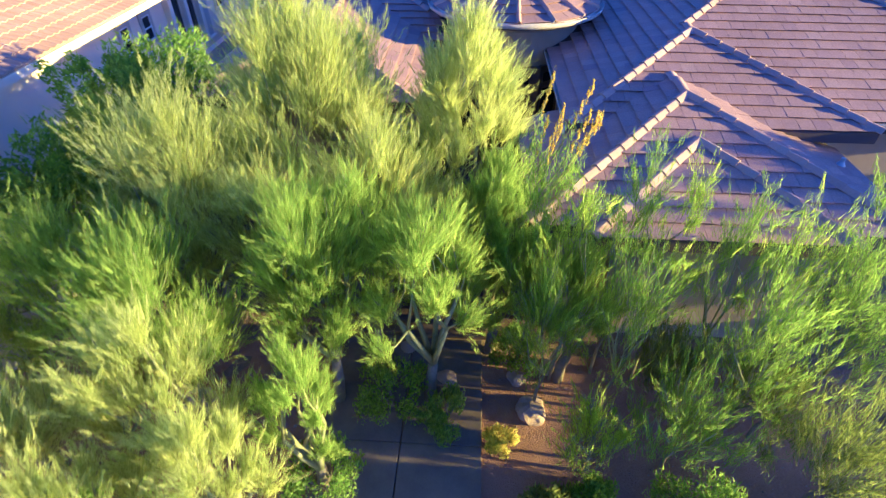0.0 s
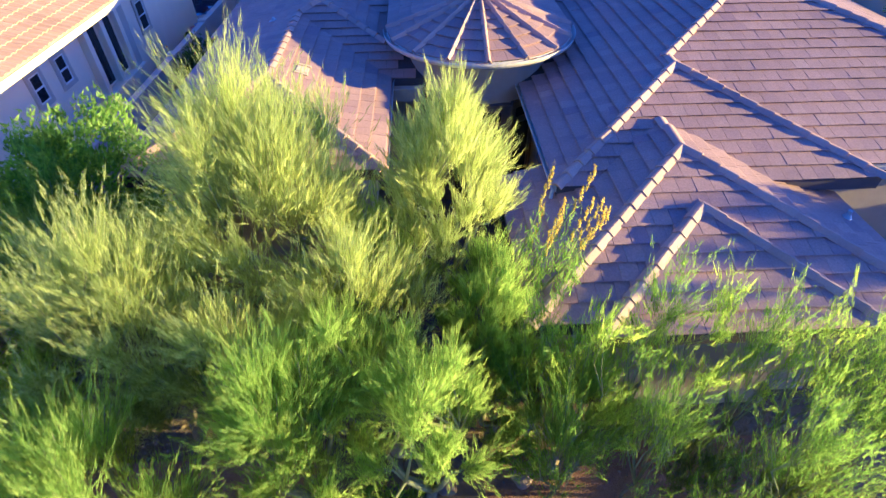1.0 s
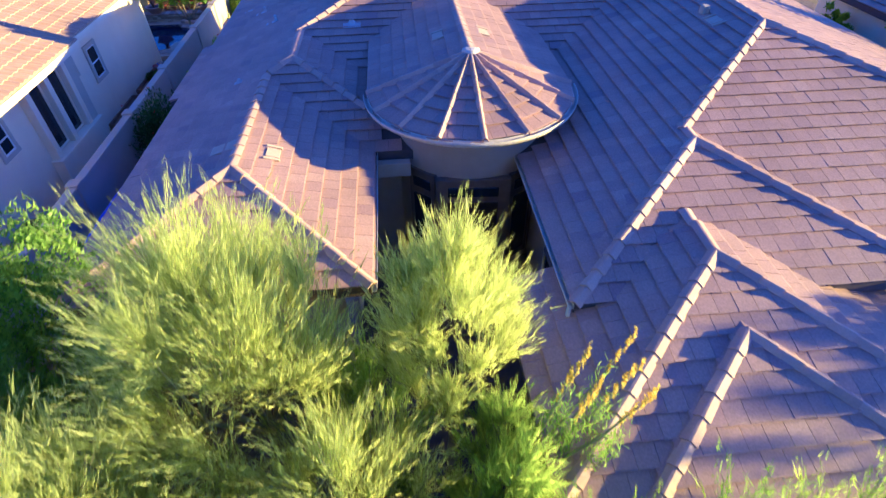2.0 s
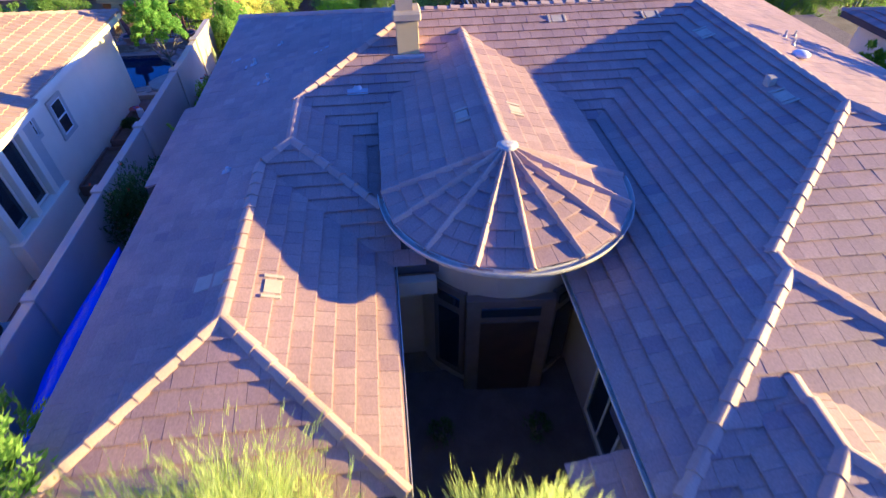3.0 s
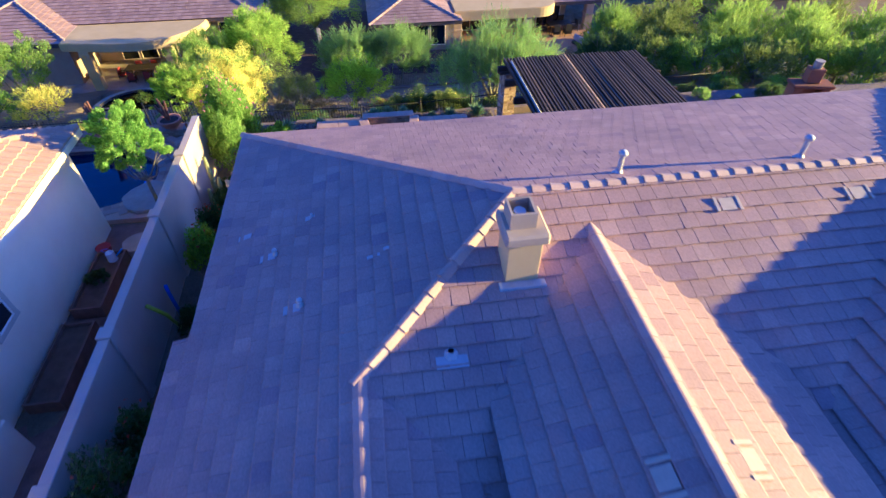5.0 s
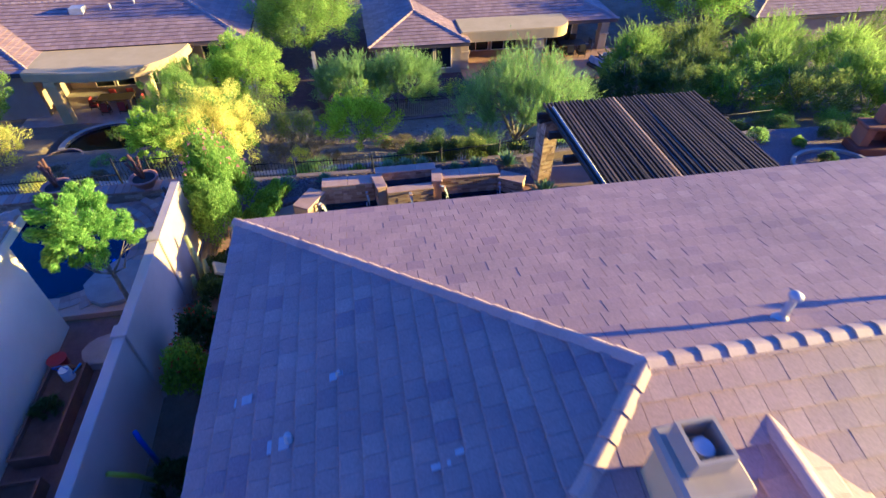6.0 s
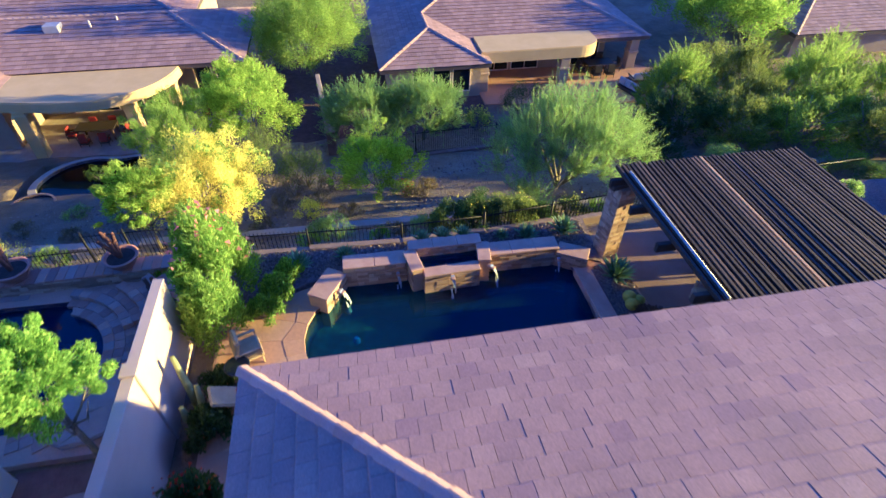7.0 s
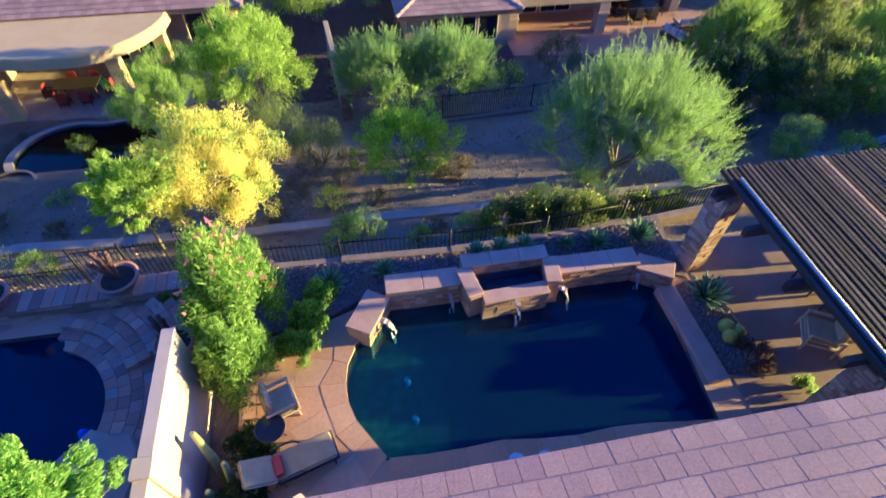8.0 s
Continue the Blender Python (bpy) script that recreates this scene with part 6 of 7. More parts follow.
def sofa(at, turn, w=1.9):
    t = thing("patio_sofa", "patio sofa with pale grey cushions", "sofa", at, turn)
    for i in range(3):
        a = -w / 2 + w * i / 3
        part("seat_cushion", soft_box(a + 0.01, a + w / 3 - 0.01, -0.3, 0.36, 0.32, 0.46), GREY_CUSH, t)
        part("back_cushion", soft_box(a + 0.01, a + w / 3 - 0.01, -0.42, -0.26, 0.42, 0.85), GREY_CUSH, t)
    part("frame", boxed(-w / 2 - 0.08, w / 2 + 0.08, -0.46, 0.38, 0.1, 0.31, 0.01), FRAME_M, t)
    for a in (-w / 2 - 0.05, w / 2 + 0.05):
        part("armrest", boxed(a - 0.05, a + 0.05, -0.44, 0.36, 0.55, 0.6, 0.01), FRAME_M, t)
    return t


sofa((15.6, 57.4, BACK_F), 0)
sofa((14.2, 56.3, BACK_F), -70, 1.5)

# paved patios behind
for pts in ([(-22, 52.9), (-19, 52.8), (-16.5, 53.0), (-13.8, 52.6), (-9.0, 56.2), (-9.0, 58.6), (-22, 58.6)], [(4.6, 56.0), (9, 55.6), (13, 54.9), (17.5, 55.4), (18.5, 58.5), (15, 61), (4.6, 61)]):
    pt = part("pavement", prism(pts, BACK_F - 0.4, BACK_F + 0.06, 0.01), CONCRETE if pts[0][0] < 0 else FLAG)
    tagged(pt, "patio slab behind the neighbouring house", "paving", kind="structure")


def rounded(outline, times=2):
    """The outline with its corners cut round."""
    for _ in range(times):
        res = []
        for (ax, ay), (bx, by) in zip(outline, outline[1:] + outline[:1]):
            res += [(ax * 0.75 + bx * 0.25, ay * 0.75 + by * 0.25), (ax * 0.25 + bx * 0.75, ay * 0.25 + by * 0.75)]
        outline = res
    return outline


def far_pool(label, outline, z, rim_mat, deep):
    outline = rounded(list(outline))
    p = thing("swimming_pool", label, "swimming pool", kind="structure")
    b = bmesh.new()
    r = [[b.verts.new((x, y, zz)) for x, y in outline] for zz in (z, deep)]
    for i in range(len(outline)):
        j = (i + 1) % len(outline)
        b.faces.new((r[0][i], r[0][j], r[1][j], r[1][i]))
    b.faces.new(r[1])
    part("basin", b, PLASTER, p)
    part("water", prism(outline, z - 0.14, z - 0.12), DARK_WATER, p).visible_shadow = False
    c = (sum(x for x, y in outline) / len(outline), sum(y for x, y in outline) / len(outline))
    big = [(c[0] + (x - c[0]) * 1.12, c[1] + (y - c[1]) * 1.12) for x, y in outline]
    part("coping", ring_slab(big, outline, z - 0.2, z + 0.04), rim_mat, p)
    return p


far_pool("kidney-shaped pool with dark water behind a patio", [(-18.1, 50.4), (-17.5, 51.7), (-16.2, 52.3), (-15.0, 52.0), (-14.0, 52.2), (-12.9, 51.6), (-12.4, 50.4), (-13.2, 49.3), (-15.0, 48.9), (-16.8, 48.8), (-17.8, 49.4)], -3.75, CONCRETE, -5.3)
far_pool("round spa with dark water and rough stone rim", [(-16.9 + 0.8 * math.cos(a), 47.6 + 0.7 * math.sin(a)) for a in np.linspace(0, 2 * math.pi, 25)[:-1]], -2.95, STONE, -3.9)

# ---- neighbour's pool garden to the west ----
BLOCKS = pieces("slate_pavers", [(0.0, (0.27, 0.15, 0.11)), (0.35, (0.52, 0.25, 0.15)), (0.7, (0.37, 0.27, 0.215)), (1.0, (0.62, 0.35, 0.22))], 0.75, 20)
WP = [(-16.0, 38.5), (-11.1, 38.4)] + [(-11.55 + 1.7 * math.cos(a), 36.3 + 1.7 * math.sin(a)) for a in np.linspace(1.22, -1.4, 22)] + [(-12.5, 34.7), (-16.0, 34.8)]
wdeck = part("pavement", ring_slab([(-17.5, 33.9), (-8.0, 33.9), (-8.0, 39.6), (-17.5, 39.6)], WP, -0.3, 0.2), BLOCKS)
tagged(wdeck, "slate-toned paving round the neighbour's pool", "paving", kind="structure")
wpool = thing("swimming_pool", "neighbour's dark blue pool with curved steps", "swimming pool", kind="structure")
b = bmesh.new()
r = [[b.verts.new((x, y, zz)) for x, y in WP] for zz in (0.18, -1.5)]
for i in range(len(WP)):
    j = (i + 1) % len(WP)
    b.faces.new((r[0][i], r[0][j], r[1][j], r[1][i]))
b.faces.new(r[1])
part("basin", b, PLASTER, wpool)
part("water", prism(WP, 0.02, 0.04), WATER, wpool).visible_shadow = False
# pavers in arcs round the rounded end, the upper ones rising as steps
rnd = random.Random(8)
for ring in range(8):
    rr = 1.71 + ring * 0.245
    n = int(rr * 2.75 / 0.235)
    for i in range(n):
        a0, a1 = -1.36 + 2.75 * i / n, -1.36 + 2.75 * (i + 1) / n - 0.01 / rr
        q = [(-11.55 + s * math.cos(a), 36.3 + s * math.sin(a)) for s, a in ((rr, a0), (rr + 0.235, a0), (rr + 0.235, a1), (rr, a1))]
        if any(x > -8.05 or y > 38.75 or y < 34.0 for x, y in q) or in_poly(sum(x for x, y in q) / 4, sum(y for x, y in q) / 4, WP):
            continue
        lift = (0.0, 0.0, 0.13, 0.13, 0.26, 0.26, 0.38, 0.38)[ring] if a0 > 0.35 else 0.0
        part("paver", prism(q if poly_area(q) > 0 else q[::-1], 0.12, 0.22 + lift + rnd.uniform(0, 0.008)), BLOCKS, wdeck)
vs, fs = [], []
for j in range(24):
    for i in range(34):
        x0, y0 = -17.3 + i * 0.42 + (0.21 if j % 2 else 0), 33.95 + j * 0.235
        q = [(x0, y0), (x0 + 0.405, y0), (x0 + 0.405, y0 + 0.222), (x0, y0 + 0.222)]
        if any(x > -8.05 or in_poly(x, y, WP) or (math.hypot(x + 11.55, y - 36.3) < 3.68 and x > -12.2) for x, y in q) or y0 > 38.7:
            continue
        k = len(vs)
        z1 = 0.212 + rnd.uniform(0, 0.008)
        vs += [(x, y, z) for z in (0.18, z1) for x, y in q]
        fs += [tuple(k + m for m in f) for f in ((4, 5, 6, 7), (0, 1, 5, 4), (1, 2, 6, 5), (2, 3, 7, 6), (3, 0, 4, 7))]
tagged(mesh_ob("paver_field", vs, fs, BLOCKS, wdeck), kind="stuff")
stone_wall(tagged(thing("pool_wall", "low stone wall with slab cap behind the neighbour's pool", "pool wall"), kind="structure"), (-17.0, 39.0), (-8.2, 39.15), 0.45, -0.5, 0.62, slab=0.24, cap_mat=BLOCKS)
TERRACOTTA = surface("terracotta", (0.36, 0.16, 0.11), (0.50, 0.25, 0.17), 4, 40, 0.8, 0.3, 0.005)


SOIL = surface("potting_soil", (0.03, 0.022, 0.016), (0.07, 0.05, 0.035), 8, 60, 0.95, 1.0, 0.02)


DRY_STEM = surface("dry_red_stem", (0.10, 0.045, 0.03), (0.22, 0.10, 0.06), 8, 40, 0.9, 0.6, 0.01)


def bowl_pot(at, r, h):
    t = thing("planter", "wide terracotta bowl planter with a dry plant", "planter", at)
    prof = [(0.55, 0.0), (0.85, 0.45), (1.0, 0.86), (1.08, 0.88), (1.08, 1.0), (0.92, 1.0), (0.86, 0.84), (0.0, 0.8)]
    vs, fs, n = [], [], 24
    for a in range(n):
        an = 2 * math.pi * a / n
        vs += [(p * r * math.cos(an), p * r * math.sin(an), q * h) for p, q in prof]
    k = len(prof)
    for a in range(n):
        for j in range(k - 1):
            fs.append((a * k + j, ((a + 1) % n) * k + j, ((a + 1) % n) * k + j + 1, a * k + j + 1))
    fs.append(tuple(a * k for a in range(n))[::-1])
    mesh_ob("pot", vs, fs, TERRACOTTA, t, "", True)
    part("soil", cyl(bmesh.new(), 0, 0, h * 0.7, h * 0.84, r * 0.84, None, 20), SOIL, t)
    for i in range(7):
        tube("stem", [(0, 0, h * 0.8), (random.uniform(-0.32, 0.06), random.uniform(-0.12, 0.2), h + random.uniform(0.35, 0.95))], [0.06, 0.045], DRY_STEM, t, 6)
    return t


bowl_pot((-9.85, 39.15, 0.60), 0.42, 0.36)
bowl_pot((-12.5, 39.1, 0.60), 0.42, 0.36)
bowl_pot((-8.5, 37.4, 0.22), 0.38, 0.5)
FLOAT = plain("blue_float", (0.03, 0.16, 0.75), 0.3)
for x, y, z in ((-10.2, 36.0, 0.06), (-10.3, 35.5, 0.06), (-3.86, 36.02, -0.02), (-3.81, 35.18, -0.02)):
    f = thing("pool_float", "small bright blue floating dispenser", "pool toy", (x, y, z))
    bm = bmesh.new()
    bmesh.ops.create_uvsphere(bm, u_segments=16, v_segments=8, radius=0.1)
    part("ball", bm, FLOAT, f, "", True)
    part("lid", cyl(bmesh.new(), 0, 0, 0.07, 0.13, 0.05), FLOAT, f)
# stone table slabs and raised beds in the side yard
SANDST = surface("sandstone_slab", (0.34, 0.26, 0.21), (0.46, 0.36, 0.29), 2.5, 30, 0.85, 0.5, 0.012)
for cx, cy, rx, ry, zz in ((-9.75, 34.95, 0.9, 1.0, 0.32), (-9.35, 32.6, 0.62, 0.55, 0.28)):
    rnd = random.Random(int(cx * 10))
    q = [(cx + rx * math.cos(a) * rnd.uniform(0.85, 1.08), cy + ry * math.sin(a) * rnd.uniform(0.85, 1.08)) for a in np.linspace(0, 2 * math.pi, 15)[:-1]]
    sl = part("stone_slab", prism(q, -0.1, zz, 0.03), SANDST)
    tagged(sl, "flat rounded sandstone slab in the side yard", "boulder")
SOIL = surface("garden_soil", (0.11, 0.065, 0.04), (0.20, 0.12, 0.075), 4, 40, 0.95, 1.0, 0.03)
BED_WOOD = surface("bed_timber", (0.16, 0.08, 0.05), (0.26, 0.13, 0.08), 3, 40, 0.8, 0.4, 0.006)
for y0, y1 in ((26.85, 29.3), (29.75, 32.1)):
    bd = thing("raised_bed", "low wooden raised garden bed filled with soil", "garden bed", (-10.08, (y0 + y1) / 2, 0))
    L = (y1 - y0) / 2
    for a, b, c, d in ((-0.42, -0.36, -L, L), (0.36, 0.42, -L, L), (-0.36, 0.36, -L, -L + 0.06), (-0.36, 0.36, L - 0.06, L)):
        part("plank", boxed(a, b, c, d, -0.05, 0.42, 0.006), BED_WOOD, bd)
    part("soil", boxed(-0.36, 0.36, -L + 0.06, L - 0.06, -0.05, 0.30), SOIL, bd)
shrub("herb", "leafy green herbs growing in the raised bed", (-10.08, 30.9, 0.3), 0.45, 0.36, DUSK, 51, 1400, 0.08)
pot = thing("planter", "red flower pot at the end of the bed", "planter", (-10.42, 32.32, 0))
part("pot", cyl(bmesh.new(), 0, 0, 0, 0.4, 0.16, 0.22, 16), plain("red_glaze", (0.45, 0.04, 0.04), 0.3), pot)
toy = thing("watering_can", "white and blue plastic watering can by the bed", "watering can", (-10.0, 31.8, 0.30))
part("body", cyl(bmesh.new(), 0, 0, 0, 0.3, 0.14, 0.12, 16), plain("white_plastic", (0.75, 0.78, 0.8), 0.4), toy)
tube("spout", [(0.1, 0, 0.1), (0.35, 0.1, 0.32)], 0.025, plain("blue_plastic", (0.05, 0.3, 0.7), 0.4), toy, 8)
tube("handle", [(-0.1, 0, 0.28), (-0.2, 0, 0.4), (0.0, 0, 0.45), (0.1, 0, 0.3)], 0.015, FLOAT, toy, 6)
ac = thing("air_conditioner", "grey metal air conditioning unit against the neighbour's wall", "air conditioner", (-9.85, 20.3, -0.02))
part("cabinet", boxed(-0.42, 0.42, -0.42, 0.42, 0.0, 0.85, 0.03), plain("ac_paint", (0.30, 0.33, 0.36), 0.5), ac)
part("fan_grille", cyl(bmesh.new(), 0, 0, 0.85, 0.88, 0.34, None, 24), IRON, ac)
for k in range(6):
    part("louvre", boxed(-0.43, 0.43, -0.435, 0.435, 0.12 + k * 0.11, 0.14 + k * 0.11), IRON, ac)

# blue cover in the west side yard
tarp = thing("boat_cover", "bright blue plastic cover over a long boat hull", "boat", (-6.8, 19.0, 0.0))
vs, fs, n, m = [], [], 18, 12
for i in range(n + 1):
    s = i / n
    wdt = 0.72 * math.sin(math.pi * min(1, 0.06 + s * 0.94)) ** 0.45
    for j in range(m + 1):
        a = math.pi * j / m
        vs.append((-wdt * math.cos(a) + 0.02 * noise.noise((i * 0.7, j, 0)), -2.6 + 5.2 * s, 0.1 + (1.75 + 0.35 * s + 0.08 * math.sin(s * 5)) * math.sin(a) ** 0.6 + 0.03 * noise.noise((i, j * 0.8, 4))))
for i in range(n):
    for j in range(m):
        a = i * (m + 1) + j
        fs.append((a, a + 1, a + m + 2, a + m + 1))
fs.append(tuple(range(m + 1)))
fs.append(tuple(range(n * (m + 1), (n + 1) * (m + 1)))[::-1])
mesh_ob("cover", vs, fs, BLUE_TARP, tarp, "", True)
tube("hose", [(-7.55, 29.4, 0.0), (-7.6, 29.45, 1.0), (-7.62, 29.5, 1.25)], 0.05, FLOAT, None, 8)
tagged(bpy.data.objects["hose"], "blue foam pole leaning against the garden wall", "pole")
part_wall_pole = tube("hose", [(-7.45, 29.0, 0.0), (-7.5, 28.7, 1.0), (-7.7, 28.5, 1.6)], 0.05, plain("yellow_green_hose", (0.45, 0.55, 0.03), 0.4), None, 8)
tagged(part_wall_pole, "yellow-green garden hose hung on the wall", "hose")

# ---- plants of the back gardens and the wash ----
def scatter_stones(name, label, x0, x1, y0, y1, n, lo, hi, seed, skip=lambda x, y: False, lift=0.0, flat=None):
    """Loose stones lying on the ground."""
    rng = np.random.default_rng(seed)
    vs, fs = [], []
    base = [(1, 0, 0), (0, 1, 0), (-1, 0, 0), (0, -1, 0), (0, 0, 1)]
    for _ in range(n):
        x, y = rng.uniform(x0, x1), rng.uniform(y0, y1)
        if skip(x, y):
            continue
        r = lo + (hi - lo) * rng.random() ** 3
        k = len(vs)
        z = ground_z(x, y) + lift if flat is None else flat + 0.012
        sx, sy, sz, a = r * rng.uniform(0.7, 1.3), r * rng.uniform(0.7, 1.3), r * rng.uniform(0.5, 0.9), rng.uniform(0, 3.14)
        for p in base:
            px, py = p[0] * sx, p[1] * sy
            vs.append((x + px * math.cos(a) - py * math.sin(a), y + px * math.sin(a) + py * math.cos(a), z + p[2] * sz + (0 if p[2] else -0.02)))
        fs += [(k, k + 1, k + 4), (k + 1, k + 2, k + 4), (k + 2, k + 3, k + 4), (k + 3, k, k + 4)]
    return tagged(mesh_ob(name, vs, fs, PEBBLE), label, "stones", kind="stuff")


PEBBLE = pieces("loose_stone", [(0.0, (0.13, 0.095, 0.08)), (0.5, (0.24, 0.18, 0.14)), (1.0, (0.36, 0.29, 0.23))], 0.9, 20)
scatter_stones("wash_stones", "loose grey-brown stones scattered in the dry wash", -20, 18, 40.0, 53.0, 17000, 0.02, 0.085, 1, skip=lambda x, y: x < -8.0 and y > 46.5)
scatter_stones("garden_stones", "reddish loose stones in the front garden", -7, 9, 6.0, 14.0, 5000, 0.015, 0.07, 2)
scatter_stones("bed_stones", "purple-grey stones in the pool bed", -7.2, 3.2, 38.15, 39.3, 9000, 0.018, 0.062, 3, flat=0.30)
scatter_stones("bed_stones", "purple-grey stones in the narrow bed by the coping", 2.85, 3.7, 34.9, 37.3, 2200, 0.015, 0.05, 4, flat=0.29)


def at_ground(x, y):
    return (x, y, ground_z(x, y) - 0.03)


WASH = "desert trees behind the pool"
gx = at_ground(4.0, 43.4)
broom_tree("palo_verde_tree", "broad airy palo verde with a forked trunk in the dry wash", gx, 2.75, 3.6, GREY, 11, 100000, 0.16, 0.05, 90, 0.34, WASH, 0.07, 0.15, (0.6, 0.2), 0.42, 0.52, 0.06, BARK)
tagged(tree("mesquite_tree", "small feathery bright green mesquite in the wash", at_ground(-2.65, 44.8), 2.7, 1.65, BRIGHT, 12, 17000, 0.12, 0.22, 0.06, 0.15, 7, 130, 0.3, 0.7, 0.3, low=0.12), group=WASH)
for k, (x, y) in enumerate(((-2.9, 51.6), (0.2, 51.9))):
    gx = at_ground(x, y)
    broom_tree("ironwood_tree", "grey-green rounded desert tree by the far fence", gx, gx[2] + 3.7, 2.7, GREY, 13 + k, 50000, 0.15, 0.07, 54, 0.36, WASH, 0.2, 0.09, (0.0, 0.0), 0.45, 0.34, 0.07)
tree("mesquite_tree", "tall yellow-green mesquite between the houses", at_ground(-5.7, 61.2), 6.4, 3.4, PALO, 15, 95000, 0.11, 0.32, 0.12, 0.12, 11, 300, 0.2, 0.95, 0.4, low=0.0)
tree("acacia_tree", "bright green leafy tree in the far garden", at_ground(-8.3, 51.6), 4.8, 2.2, BRIGHT, 16, 42000, 0.12, 0.28, 0.1, 0.2, 8, 160, 0.2, 0.7, 0.3, low=0.2)
tree("acacia_tree", "feathery yellow-green acacia by the spa", at_ground(-11.2, 49.6), 4.0, 1.9, PALO, 17, 24000, 0.14, 0.15, 0.07, 0.15, 7, 60, 0.6, 0.8, 0.4, low=0.15)
tree("palo_verde_tree", "palo verde covered in bright yellow blossom", at_ground(-8.5, 43.3), 3.6, 1.95, YELLOW, 18, 56000, 0.07, 0.5, 0.1, 0.15, 9, 130, 0.3, 0.85, 0.5, low=0.05, blossom=(PALO, 2200, 0.11, 40))
tree("citrus_tree", "slim young tree with glossy bright green leaves", at_ground(-10.2, 42.1), 3.4, 1.1, BRIGHT, 19, 9000, 0.16, 0.26, 0.05, 0.3, 7, 80, 0.1, 0.6, 0.2, low=0.3)
tree("ash_tree", "small round-headed tree with bright green leaves", (-8.85, 33.5, 0.0), 4.55, 0.98, FRESH, 20, 30000, 0.075, 0.42, 0.06, 0.42, 7, 60, 0.1, 0.8, 0.3, low=0.42)
shrub("creosote_bush", "twiggy olive-green creosote bush", at_ground(-7.2, 47.4), 2.9, 1.5, OLIVE, 61, 8000, 0.10, 0.14, 0.9, 34)
shrub("creosote_bush", "twiggy olive-green creosote bush", at_ground(-5.6, 46.6), 2.0, 1.2, OLIVE, 62, 5000, 0.10, 0.14, 0.9, 26)
shrub("oleander_shrub", "tall oleander hedge with pink blossom along the wall", (-7.15, 37.9, 0.1), 3.2, 1.15, GREEN, 63, 18000, 0.14, 0.28, 0.4, 46, blossom=(PINK, 110, 0.13), stretch=(0.8, 1.3))
shrub("oleander_shrub", "leafy green oleander hedge along the wall", (-7.05, 36.5, 0.1), 2.4, 0.85, GREEN, 64, 8000, 0.13, 0.28, 0.4, 34, stretch=(0.8, 1.1))
shrub("citrus_shrub", "low rounded glossy green shrub beside the terrace", (-6.05, 36.95, 0.25), 0.75, 0.5, GREEN, 65, 4200, 0.08, 0.5, 0.4, 26)
shrub("citrus_shrub", "low rounded glossy green shrub beside the terrace", (-5.75, 37.6, 0.25), 0.8, 0.5, GREEN, 66, 4200, 0.08, 0.5, 0.4, 26)
shrub("citrus_shrub", "low rounded glossy green shrub beside the terrace", (-5.5, 38.2, 0.28), 0.7, 0.42, GREEN, 67, 3200, 0.08, 0.5, 0.4, 26)
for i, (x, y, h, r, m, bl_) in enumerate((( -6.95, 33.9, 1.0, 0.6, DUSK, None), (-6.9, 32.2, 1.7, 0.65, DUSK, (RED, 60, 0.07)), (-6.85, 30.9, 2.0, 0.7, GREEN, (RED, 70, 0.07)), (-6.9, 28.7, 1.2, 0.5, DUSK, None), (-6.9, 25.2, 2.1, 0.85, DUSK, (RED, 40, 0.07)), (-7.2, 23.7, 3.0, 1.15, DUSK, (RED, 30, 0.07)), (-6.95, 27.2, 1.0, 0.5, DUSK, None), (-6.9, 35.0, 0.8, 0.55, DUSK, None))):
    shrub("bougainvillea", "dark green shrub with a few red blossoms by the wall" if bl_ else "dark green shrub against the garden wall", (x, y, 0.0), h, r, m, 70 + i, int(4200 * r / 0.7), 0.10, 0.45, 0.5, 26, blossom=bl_)
